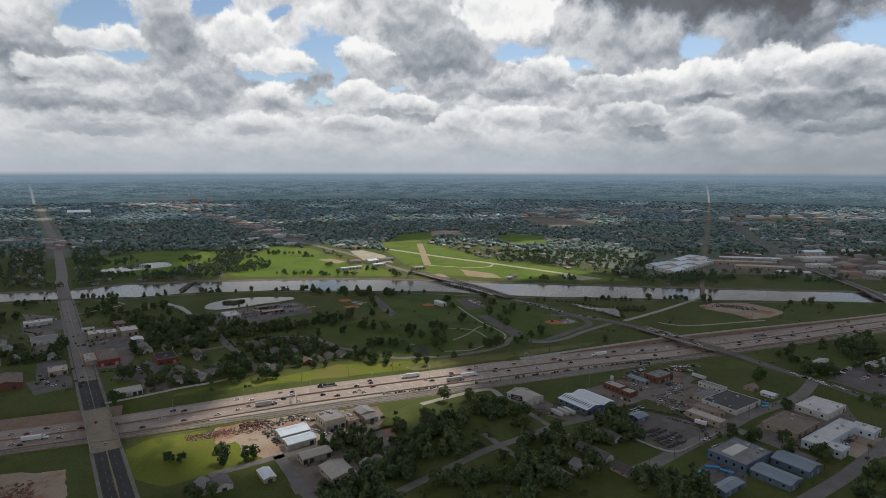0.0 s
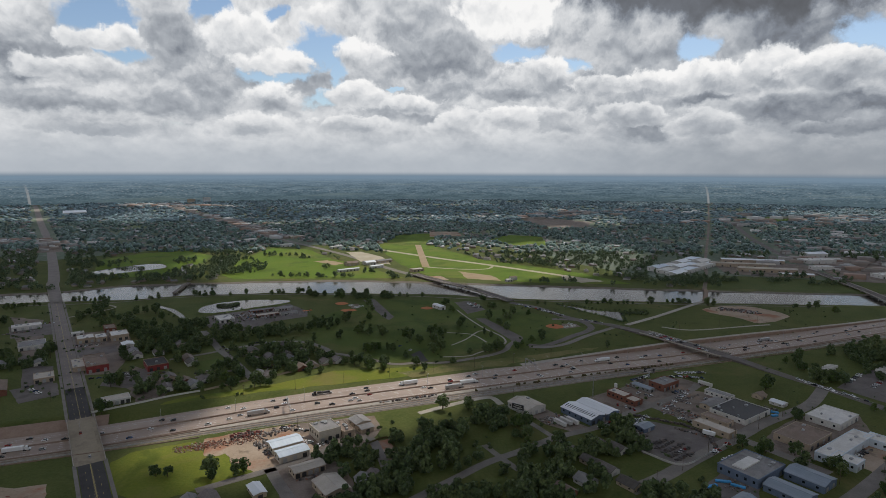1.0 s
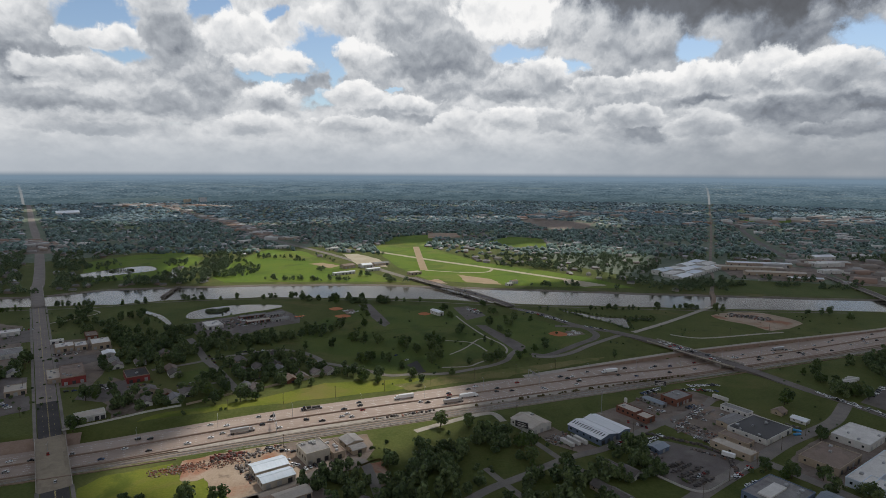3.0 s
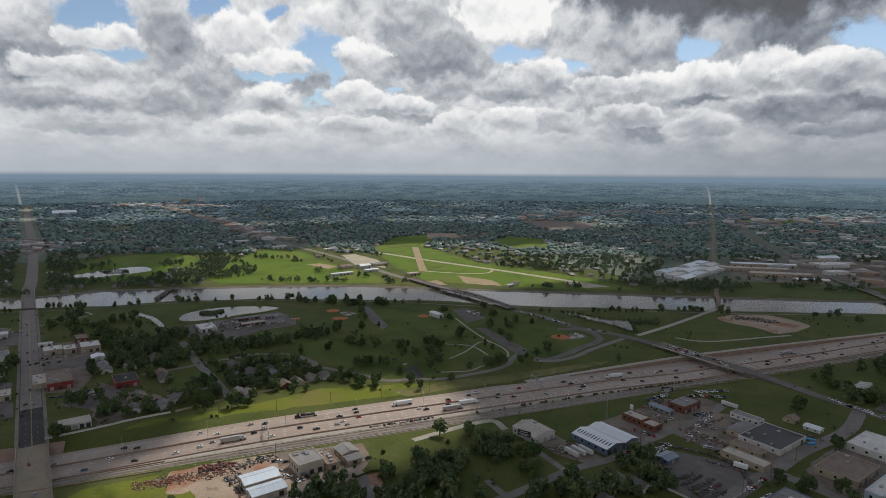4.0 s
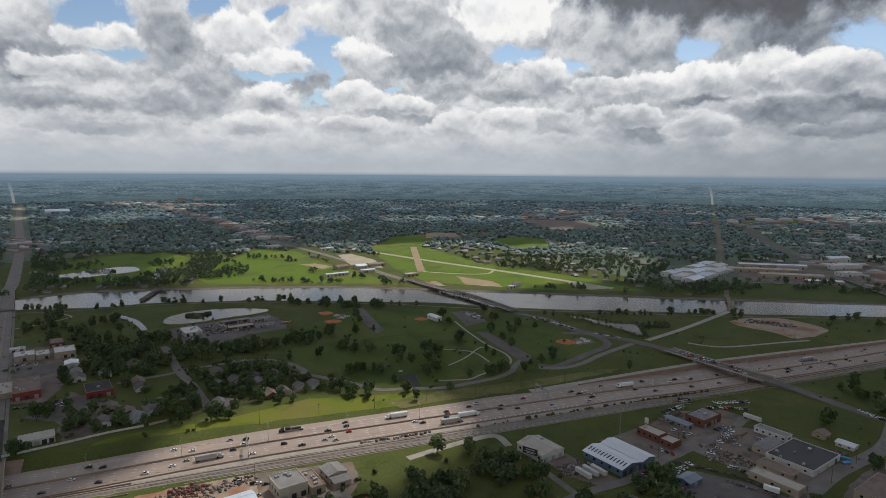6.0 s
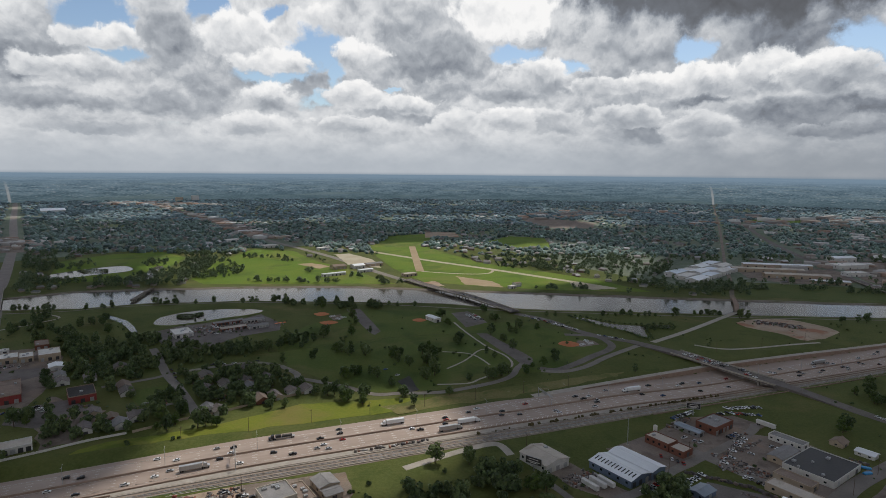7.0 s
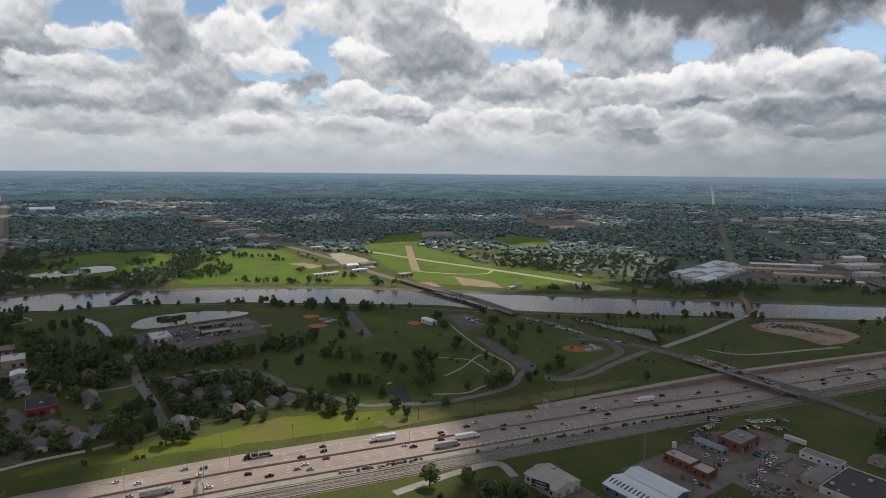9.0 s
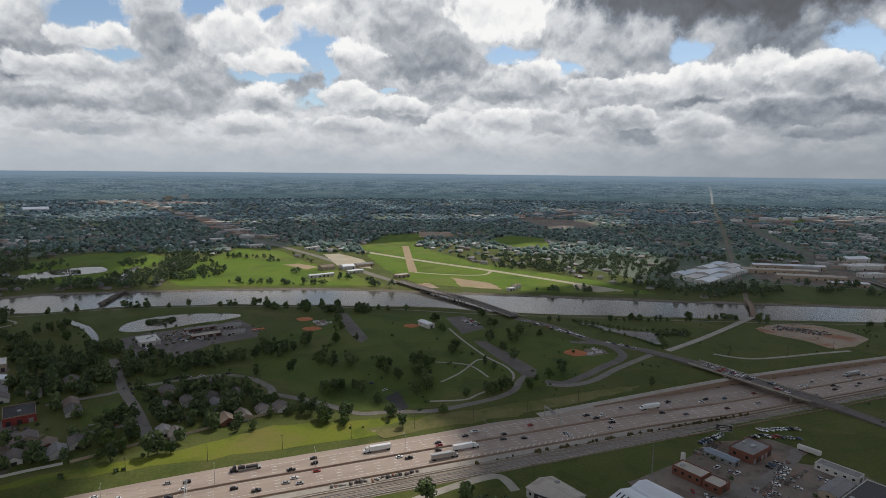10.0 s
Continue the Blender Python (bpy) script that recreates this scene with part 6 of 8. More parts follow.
MODELS = [(tree_model(11, 11, 5.2), "broad dark green tree"), (tree_model(12, 9, 4.6), "rounded dark green tree"), (tree_model(13, 13, 5.6), "tall broad green tree"),
          (tree_model(14, 8, 3.6, True), "small light green tree"), (tree_model(15, 12, 3.4, False, True), "narrow dark green tree"), (tree_model(16, 10, 5.4, True), "spreading yellow-green tree")]
USED = set()
SINGLES, DENSE = [], []
ZONES = {
    "F": ((-83, 436, 15, 8), (-68, 436, 18, 10), (-55, 405, 18, 10), (-72, 362, 20, 12), (-45, 372, 20, 12), (-23, 447, 25, 14), (-13, 405, 25, 16), (-25, 363, 22, 12), (-62, 360, 20, 12), (-158, 398, 4, 1), (-140, 407, 3, 1), (-144, 402, 2, 1), (-60, 474, 4, 2),),
    "G": ((-4, 465, 25, 15), (-3, 420, 25, 15), (13, 437, 18, 9), (34, 489, 15, 8), (52, 486, 18, 10), (66, 490, 12, 6), (63, 455, 10, 4), (70, 428, 18, 10), (85, 425, 18, 10), (104, 431, 18, 10), (103, 407, 16, 8), (140, 463, 20, 12), (152, 467, 18, 10), (139, 439, 16, 8), (90, 452, 5, 2), (56, 392, 20, 12), (61, 371, 22, 14), (38, 371, 22, 12), (85, 401, 16, 8), (25, 520, 6, 3), (-2, 517, 4, 1), (15, 363, 25, 14),),
    "H": ((235, 446, 8, 4), (245, 447, 8, 4), (251, 440, 8, 4), (258, 433, 6, 3), (265, 426, 12, 6), (269, 423, 8, 4), (275, 417, 6, 3), (271, 404, 5, 2), (299, 411, 6, 2), (300, 499, 6, 2), (381, 514, 10, 4), (163, 365, 15, 8), (145, 370, 15, 8), (298, 390, 12, 5), (273, 359, 15, 6),),
    "E": ((-198, 400, 3, 1), (-190, 400, 4, 1), (-156, 359, 10, 4), (-160, 398, 5, 2),),
    "A": ((-608, 792, 15, 6), (-654, 886, 10, 3), (-453, 639, 20, 10), (-481, 619, 15, 6), (-493, 646, 12, 6), (-595, 914, 8, 4), (-505, 839, 18, 8), (-513, 888, 18, 9), (-440, 806, 18, 9), (-418, 790, 10, 5), (-434, 864, 14, 5), (-396, 829, 8, 3), (-342, 728, 20, 12), (-376, 737, 18, 8), (-335, 678, 20, 12), (-327, 737, 18, 10), (-336, 797, 15, 8), (-287, 712, 20, 12), (-357, 659, 10, 5), (-323, 578, 12, 6), (-285, 562, 14, 7), (-303, 511, 10, 5), (-451, 676, 10, 5), (-399, 607, 5, 2), (-419, 636, 5, 2),),
    "B": ((-280, 757, 25, 12), (-281, 720, 20, 10), (-229, 758, 20, 9), (-207, 768, 15, 8), (-211, 643, 20, 12), (-195, 658, 22, 13), (-180, 665, 20, 12), (-170, 689, 18, 8), (-166, 630, 15, 8), (-159, 637, 12, 6), (-194, 604, 12, 6), (-177, 580, 8, 3), (-184, 568, 3, 1), (-204, 597, 6, 2), (-206, 568, 10, 4), (-233, 616, 12, 5), (-226, 585, 10, 4), (-140, 607, 5, 1), (-129, 611, 5, 1), (-156, 722, 5, 2), (-181, 768, 10, 4), (-176, 794, 8, 3), (-162, 789, 12, 6),),
    "Ba": ((-152, 805, 8, 3), (-133, 736, 5, 2), (-136, 822, 10, 5), (-111, 760, 7, 3), (-98, 760, 6, 2), (-81, 751, 7, 3), (-107, 828, 4, 1), (-86, 840, 5, 1), (-121, 655, 10, 4), (-108, 666, 8, 3), (-95, 638, 8, 3), (-89, 690, 10, 4), (-75, 690, 8, 3), (-63, 690, 8, 3), (-82, 631, 8, 3), (-70, 625, 8, 3), (-43, 737, 10, 4), (-28, 720, 6, 2), (-45, 664, 4, 2), (-30, 635, 4, 2), (-21, 616, 3, 1), (-14, 747, 12, 5), (-118, 909, 3, 1), (-109, 882, 3, 1),),
    "Bb": ((-394, 1000, 4, 1), (-364, 1000, 6, 2), (-341, 1001, 6, 2), (-293, 1008, 8, 3), (-280, 1015, 6, 2), (-252, 1012, 12, 4), (-231, 1008, 6, 2), (-211, 997, 14, 5), (-170, 989, 14, 5), (-153, 990, 14, 5), (-137, 990, 12, 4), (-123, 982, 6, 2), (-101, 986, 12, 4), (-92, 996, 10, 4), (-77, 991, 4, 1), (-65, 991, 4, 1), (-39, 988, 4, 1),),
    "C": ((63, 955, 6, 2), (72, 905, 6, 3), (86, 873, 3, 1), (100, 867, 5, 2), (89, 839, 4, 2), (120, 861, 3, 1), (61, 836, 4, 2), (72, 809, 5, 2), (83, 783, 5, 2), (11, 884, 5, 2), (3, 925, 6, 2), (-8, 766, 10, 4), (21, 802, 8, 3), (-5, 725, 12, 5), (-11, 691, 10, 4), (118, 740, 6, 2), (96, 718, 5, 2), (106, 722, 3, 1), (80, 700, 6, 2), (59, 700, 12, 5), (48, 684, 6, 3), (37, 665, 4, 1),),
    "Ca": ((6, 650, 6, 2), (28, 684, 3, 1), (51, 767, 3, 1), (58, 753, 3, 1), (224, 943, 4, 1), (232, 946, 4, 1), (242, 943, 4, 1), (255, 949, 6, 2), (263, 944, 4, 1), (273, 941, 4, 1), (283, 944, 4, 1), (289, 944, 4, 1), (298, 944, 4, 1), (322, 945, 4, 1), (328, 945, 4, 1), (195, 711, 2, 1), (146, 941, 3, 1), (157, 936, 4, 1),),
    "D": ((309, 789, 5, 1), (328, 947, 5, 2), (353, 944, 4, 1), (361, 944, 4, 1), (370, 941, 4, 1), (378, 941, 4, 1), (386, 942, 4, 1), (407, 930, 5, 2), (416, 930, 5, 2), (535, 910, 3, 1), (556, 910, 3, 1), (565, 907, 3, 1), (581, 882, 5, 2), (400, 669, 5, 1), (307, 572, 8, 2), (383, 625, 10, 5), (381, 596, 14, 7), (391, 590, 10, 4), (376, 643, 8, 3), (468, 682, 25, 10),),
    "Da": ((487, 690, 25, 10), (470, 651, 30, 14), (515, 724, 15, 6), (456, 610, 25, 8), (298, 529, 6, 2),),
    "A2": ((-670, 894, 5, 1), (-655, 894, 5, 1), (-654, 902, 5, 1), (-650, 905, 5, 1), (-645, 908, 5, 1), (-636, 913, 5, 1), (-631, 916, 5, 1), (-627, 919, 5, 1), (-594, 943, 6, 1), (-587, 946, 6, 1), (-580, 948, 6, 1), (-571, 949, 6, 1), (-563, 949, 6, 1), (-556, 951, 6, 1), (-550, 951, 6, 1), (-543, 951, 6, 1), (-502, 960, 8, 3), (-488, 963, 8, 2), (-477, 968, 8, 2), (-470, 973, 6, 2), (-423, 996, 5, 1), (-415, 996, 5, 1), (-406, 996, 5, 1), (-392, 997, 5, 1),),
}
where_words = {"F": "beside the workshops", "G": "near the side streets", "H": "between the warehouses", "E": "on the mown field", "A": "near the avenue", "B": "in the neighbourhood", "Ba": "in the park", "Bb": "on the riverbank", "C": "in the park", "Ca": "near the lagoon", "D": "near the highway crossing", "Da": "behind the truck lot", "A2": "in a row on the riverbank"}


def free_spot(x, y):
    """True where a tree stands on neither a building nor a street."""
    for bx, by, a, b, turn in FOOTPRINTS:
        u, v = (x - bx) * math.cos(turn) + (y - by) * math.sin(turn), (y - by) * math.cos(turn) - (x - bx) * math.sin(turn)
        if abs(u) < a and abs(v) < b:
            return False
    p = np.array((x, y))
    for line, gap in KEEP_OFF:
        a, d = line[:-1], np.diff(line, axis=0)
        k = np.clip(np.sum((p - a) * d, 1) / np.sum(d * d, 1), 0, 1)
        if np.min(np.linalg.norm(p - a - k[:, None] * d, axis=1)) < gap:
            return False
    return True


trng = random.Random(5)
for zone, spots in ZONES.items():
    for x, y, r, n in spots:
        k = 0.972 if zone in ("Bb", "A2", "Ca") else 0.982
        n = n if n < 6 else int(n * {"F": 0.95, "G": 0.95, "A": 0.95, "B": 1.2}.get(zone, 1.4))
        for i in range(n):
            a, u = trng.uniform(0, 6.283), (0 if n == 1 else trng.random() ** 0.5)
            px, py = x * k + math.cos(a) * u * r, y * k + math.sin(a) * u * r * 1.2
            s = (np.array((px, py)) - HO) @ HU, (np.array((px, py)) - HO) @ HN
            if -36 < s[1] < 40 or not free_spot(px, py):
                continue
            (DENSE if n > 5 else SINGLES).append((px, py, zone))


def plant(x, y, zone, i):
    small = zone in ("A2", "Ca")
    j = trng.choice((1, 3, 4)) if small else trng.choice((0, 0, 1, 2, 2, 3, 4, 5))
    model, text = MODELS[j]
    s = trng.uniform(0.75, 1.2) * (0.85 if small else 1.0)
    m = Matrix.LocRotScale((x, y, float(land(np.array(x), np.array(y)))), Euler((0, 0, trng.uniform(0, 6.28))), None)
    if j in USED:
        o = copy_thing(model, m)
    else:
        o = model
        o.matrix_world = m
        USED.add(j)
    o.scale = (s, s, s * trng.uniform(0.9, 1.1))
    tagged(o, text + " " + where_words[zone], "tree", "trees " + where_words[zone])


SINGLES.sort(key=lambda q: q[1] + (0 if q[2] not in ("G", "F") else 200))
DENSE += SINGLES[298:]
SINGLES = SINGLES[:298]
for i, (x, y, zone) in enumerate(SINGLES):
    plant(x, y, zone, i)
for j, (model, text) in enumerate(MODELS):
    if j not in USED:
        model.matrix_world = Matrix.Translation((-180 + j, 400, 0))
        tagged(model, text + " on the mown field", "tree")


CANOPY = [(-250, 556), (-190, 588), (-108, 642), (-165, 700), (-230, 745), (-310, 775), (-420, 850), (-500, 820), (-400, 720), (-330, 640), (-300, 545)]
GLADES = [[(-296, 640), (-262, 664), (-214, 612), (-246, 586)], [(-345, 825), (-200, 905), (-190, 800), (-256, 745), (-305, 752)], [(-345, 640), (-280, 640), (-275, 585), (-320, 590)], [(-470, 800), (-380, 880), (-340, 800), (-400, 770)]]
STREETS = [[(-310, 755), (-281, 711), (-257, 673), (-229, 637), (-191, 582)], [(-300, 640), (-267, 663), (-257, 673), (-231, 692), (-190, 712), (-159, 703)]]


def scatter(name, label, category, spots, protos, mat, sizes, squash=1.0):
    """Many like shapes joined into one mesh."""
    rng = np.random.default_rng(len(spots))
    V, F, off = [], [], 0
    for k, (pv, pf) in enumerate(protos):
        idx = np.arange(k, len(spots), len(protos))
        if not len(idx):
            continue
        p = np.asarray(spots)[idx]
        a = rng.uniform(0, 6.283, len(idx))
        s = rng.uniform(*sizes, len(idx))
        c, sn = np.cos(a), np.sin(a)
        pv, pf = np.asarray(pv), np.asarray(pf)
        x = p[:, 0, None] + s[:, None] * (c[:, None] * pv[:, 0] - sn[:, None] * pv[:, 1])
        y = p[:, 1, None] + s[:, None] * (sn[:, None] * pv[:, 0] + c[:, None] * pv[:, 1])
        z = p[:, 2, None] + s[:, None] * pv[:, 2] * squash * rng.uniform(0.8, 1.2, len(idx))[:, None]
        V.append(np.stack([x, y, z], -1).reshape(-1, 3))
        F.append((pf[None] + (np.arange(len(idx)) * len(pv))[:, None, None]).reshape(-1, pf.shape[1]) + off)
        off += len(idx) * len(pv)
    V, F = np.concatenate(V), np.concatenate(F)
    me = bpy.data.meshes.new(name)
    w = F.shape[1]
    me.vertices.add(len(V))
    me.vertices.foreach_set("co", V.astype(np.float32).ravel())
    me.loops.add(F.size)
    me.loops.foreach_set("vertex_index", F.astype(np.int32).ravel())
    me.polygons.add(len(F))
    me.polygons.foreach_set("loop_start", np.arange(0, F.size, w, dtype=np.int32))
    me.materials.append(mat)
    me.update(calc_edges=True)
    return setting(name, me, label, category, "stuff")


def joined_tree(seed, h, spread, leaves):
    v, f = crown_arrays(random.Random(seed), h, spread, h * 0.2, 11, leaves, 0.12 * spread + 0.3)
    return v, f


def off_lines(p, lines, gap):
    keep = np.ones(len(p), bool)
    for line in lines:
        for a, b in zip(line, line[1:]):
            a, b = np.array(a), np.array(b)
            t = np.clip(((p - a) @ (b - a)) / ((b - a) @ (b - a)), 0, 1)
            keep &= np.linalg.norm(p - a - t[:, None] * (b - a), axis=1) > gap
    return keep


def inside(p, poly):
    x, y = p[:, 0], p[:, 1]
    hit = np.zeros(len(p), bool)
    for (ax, ay), (bx, by) in zip(poly, poly[1:] + poly[:1]):
        hit ^= ((ay > y) != (by > y)) & (x < (bx - ax) * (y - ay) / (by - ay + 1e-9) + ax)
    return hit


crng = np.random.default_rng(77)
for hx, hy in HOUSE_SPOTS:
    for bearing in crng.uniform(3.6, 5.9, 3):
        r = crng.uniform(9, 14)
        tx, ty = hx + r * math.cos(bearing), hy + r * math.sin(bearing)
        if free_spot(tx, ty):
            DENSE.append((tx, ty, "B"))
fill = np.stack([crng.uniform(-510, -100, 1500), crng.uniform(540, 860, 1500)], 1)
fill = fill[inside(fill, CANOPY) & off_lines(fill, STREETS, 8)]
for glade in GLADES:
    fill = fill[~inside(fill, glade)]
DENSE += [(x, y, "B") for x, y in fill[:130] if free_spot(x, y)]
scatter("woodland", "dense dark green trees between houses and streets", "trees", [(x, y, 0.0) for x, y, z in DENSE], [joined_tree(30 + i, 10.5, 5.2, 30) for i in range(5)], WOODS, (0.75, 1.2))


def lump(seed, subdivisions, low=0.35):
    bm = bmesh.new()
    bmesh.ops.create_icosphere(bm, subdivisions=subdivisions, radius=1.0)
    for v in bm.verts:
        d = 0.75 * noise.noise(v.co * 1.9 + Vector((seed * 3.1, seed, 0))) + 0.5 * noise.noise(v.co * 4.3 + Vector((0, seed, seed)))
        v.co *= 1 + d
        v.co.z = v.co.z * 0.8 + low
    bm.verts.index_update()
    out = [tuple(v.co) for v in bm.verts], [tuple(q.index for q in f.verts) for f in bm.faces]
    bm.free()
    return out


OPEN = [
    [(-187, 1600), (-150, 1880), (-23, 1960), (-51, 1649), (80, 1378), (277, 1196), (360, 1080), (183, 1060), (-60, 1090), (-100, 1300)],
    [(-472, 1366), (-455, 1560), (-359, 1539), (-257, 1371), (-150, 1240), (-80, 1100), (-269, 1090), (-400, 1090), (-440, 1160)],
    [(-790, 1340), (-741, 1457), (-655, 1500), (-560, 1420), (-500, 1320), (-500, 1150), (-600, 1070), (-700, 1160)],
    [(1221, 2569), (1503, 2698), (1592, 2582), (1390, 2424), (1231, 2448)], [(120, 1750), (200, 1900), (300, 1850), (280, 1650), (200, 1600)],
    [(470, 1020), (540, 1180), (650, 1150), (760, 1120), (900, 1040), (880, 980), (640, 1000)],
    [(342, 2660), (494, 2520), (600, 2383), (520, 2120), (378, 2110), (300, 2420)], [(-60, 1990), (40, 1992), (50, 1853), (-50, 1823)],
    [(-249, 1520), (-180, 1500), (-80, 1300), (-20, 1140), (-130, 1180), (-250, 1400)],
    [(410, 1130), (480, 1360), (620, 1420), (760, 1400), (820, 1290), (740, 1150), (560, 1180)], [(780, 1120), (800, 1300), (900, 1480), (980, 1400), (960, 1150), (880, 1080)],
]
LINES = [([(-700, 1050), (-795, 1198), (-905, 1360), (-1060, 1585), (-1241, 1839), (-1585, 2316), (-2155, 3119), (-2700, 3870)], 27), ([(-57, 1156), (-228, 1418), (-520, 1804), (-695, 2105), (-920, 2428), (-1500, 3250)], 34),
         ([(449, 1033), (611, 1404), (912, 2078), (1378, 3146), (1700, 3880)], 12), ([(749, 1185), (790, 1330), (850, 1550), (960, 1900), (1150, 2400)], 24)]


def clear_of(p, margin=0.0):
    keep = (p[:, 1] > bank(p[:, 0], SOUTH_BANK) + 18 + margin)
    for poly in OPEN:
        keep &= ~inside(p, poly)
    for line, w in LINES:
        for a, b in zip(line, line[1:]):
            a, b = np.array(a), np.array(b)
            t = np.clip(((p - a) @ (b - a)) / ((b - a) @ (b - a)), 0, 1)
            keep &= np.linalg.norm(p - a - t[:, None] * (b - a), axis=1) > w + margin
    return keep


def grid_noise(p, scale, seed):
    return np.array([noise.noise((x * scale, y * scale, seed)) for x, y in p])


def town(y0, y1, count, seed):
    rng = np.random.default_rng(seed)
    y = np.sqrt(rng.uniform(y0**2, y1**2, count))
    p = np.stack([y * rng.uniform(-0.86, 0.86, count), y], 1)
    return p[clear_of(p)]


def street_gap(p, block=95.0, width=9.0):
    """True away from the street grid."""
    e = np.array((math.cos(radians(GA)), math.sin(radians(GA))))
    n = np.array((-e[1], e[0]))
    return (np.abs((p @ e) % block - block / 2) > width / 2) & (np.abs((p @ n) % (block * 1.6) - block * 0.8) > width / 2)


near = town(1000, 2300, 22000, 1)
g = grid_noise(near, 0.006, 1)
near = near[street_gap(near) & (g + np.random.default_rng(2).uniform(-0.5, 0.5, len(near)) > -0.22)]
leafy = near[:, 1] < 1480
scatter("woodland", "dark green trees among the houses past the river", "trees", [(x, y, 0.0) for x, y in near[leafy]], [joined_tree(90 + i, 10, 5.4, 9) for i in range(6)], HAZY_MID_WOODS, (0.75, 1.3))
scatter("woodland", "haze-tinted dark green trees among the houses of the town", "trees", [(x, y, 0.0) for x, y in near[~leafy]], [lump(i, 1) for i in range(8)], HAZY_TOWN_WOODS, (4.0, 7.6))
far = town(2300, 4080, 26000, 3)
g = grid_noise(far, 0.003, 2)
far = far[g + np.random.default_rng(4).uniform(-0.5, 0.5, len(far)) > -0.3]
scatter("woodland", "haze-tinted dark green tree cover of the far town", "trees", [(x, y, 0.0) for x, y in far], [lump(20 + i, 1) for i in range(6)], HAZY_FAR_WOODS, (6.0, 11.5), 0.7)

# trees and shrubs of the airfield's edge and of the ponds
edge = []
erng = np.random.default_rng(8)
for cx, cy, rx, ry, n in ((-500, 1180, 60, 60, 60), (-430, 1230, 60, 70, 90), (-480, 1330, 60, 60, 70), (-400, 1420, 60, 15, 14), (-330, 1380, 16, 8, 8), (-250, 1250, 8, 8, 4), (-155, 1190, 12, 6, 5), (-640, 1120, 60, 12, 24), (-580, 1330, 30, 40, 26),
                          (-720, 1280, 40, 40, 30), (-560, 1130, 40, 20, 20), (150, 1330, 40, 20, 20), (480, 1120, 70, 25, 90), (700, 1090, 40, 14, 24), (620, 1110, 20, 12, 12), (-285, 1145, 60, 6, 16), (-215, 1140, 40, 6, 12), (200, 1098, 60, 5, 14), (-90, 1135, 20, 8, 5)):
    t, u = erng.uniform(0, 6.283, n), np.sqrt(erng.uniform(0, 1, n))
    edge += [(cx + rx * a * math.cos(b), cy + ry * a * math.sin(b), 0.0) for a, b in zip(u, t)]
scatter("woodland", "green trees on the meadows past the river", "trees", edge, [joined_tree(100 + i, 10, 5.4, 10) for i in range(6)], HAZY_MID_WOODS, (0.5, 1.15))
scrub = [along(s, -18.6 + trng.uniform(-0.8, 0.8), float(half(s))) for s in np.concatenate([np.random.default_rng(3).uniform(70, 260, 60), np.random.default_rng(4).uniform(20, 70, 6)])]
scatter("scrub", "dry brown shrubs along the railway", "shrubs", scrub, [joined_tree(60 + i, 1.6, 1.1, 10) for i in range(3)], SCRUB, (0.5, 1.5))
reeds = [(x, y, 0.1) for x, y in spline([(-346, 897), (-329, 905), (-318, 908), (-322, 893), (-335, 886)], True, 8)] + [(x, y, 0.1) for x, y in spline([(172, 918), (200, 903), (224, 881), (256, 873), (293, 875), (287, 851), (264, 856), (254, 846), (249, 820), (237, 812), (224, 842), (203, 866), (186, 890)], True, 5)] + [(-652 + 22 * math.cos(a), 1232 + 16 * math.sin(a), 0.1) for a in np.arange(0, 6.2, 0.2)] + [(270 + 14 * math.cos(a), 862 + 4 * math.sin(a), 0.1) for a in np.arange(0, 6.2, 0.4)]
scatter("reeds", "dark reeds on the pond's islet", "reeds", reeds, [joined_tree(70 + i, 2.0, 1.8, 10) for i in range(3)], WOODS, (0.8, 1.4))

# houses of the town past the river, too many to count
bm_v = [(-1, -0.7, 0), (1, -0.7, 0), (1, 0.7, 0), (-1, 0.7, 0), (-1, -0.7, 0.55), (1, -0.7, 0.55), (1, 0.7, 0.55), (-1, 0.7, 0.55)]
bm_f = [(0, 1, 5, 4), (1, 2, 6, 5), (2, 3, 7, 6), (3, 0, 4, 7)]
roof_v = [(-1.1, -0.8, 0.53), (1.1, -0.8, 0.53), (1.1, 0.8, 0.53), (-1.1, 0.8, 0.53), (-0.8, 0, 0.95), (0.8, 0, 0.95)]


def grid_houses(y0, y1, count, seed, sizes, names):
    p = town(y0, y1, count, seed)
    p = p[street_gap(p, 95.0, 22.0)]
    spots = [(x, y, 0.0) for x, y in p]
    tri = [f for q in bm_f for f in ((q[0], q[1], q[2]), (q[0], q[2], q[3]))]
    roof_tri = [(0, 1, 5), (0, 5, 4), (2, 3, 4), (2, 4, 5), (1, 2, 5), (3, 0, 4)]
    scatter("town_houses", names + ", walls", "houses", spots, [(bm_v, tri)], FAR_WALL, sizes)
    scatter("town_houses", names + ", roofs", "houses", spots, [(roof_v, roof_tri)], FAR_ROOF, sizes)


grid_houses(1000, 2300, 3000, 21, (5.0, 7.5), "small houses among trees past the river")
grid_houses(2300, 4050, 2200, 22, (4.5, 7.5), "houses and stores of the far town")


def strip_town(line, spread, count, seed, sizes):
    rng = np.random.default_rng(seed)
    q = spline(line, False, 12)
    i = rng.integers(0, len(q), count)
    p = q[i] + rng.normal(0, spread, (count, 2))
    tri = [f for c in bm_f for f in ((c[0], c[1], c[2]), (c[0], c[2], c[3]))] + [(4, 5, 6), (4, 6, 7)]
    scatter("town_stores", "pale flat-roofed stores along the far streets", "stores", [(x, y, 0.0) for x, y in p], [(bm_v, tri)], STORE_ROOF, sizes, 0.7)


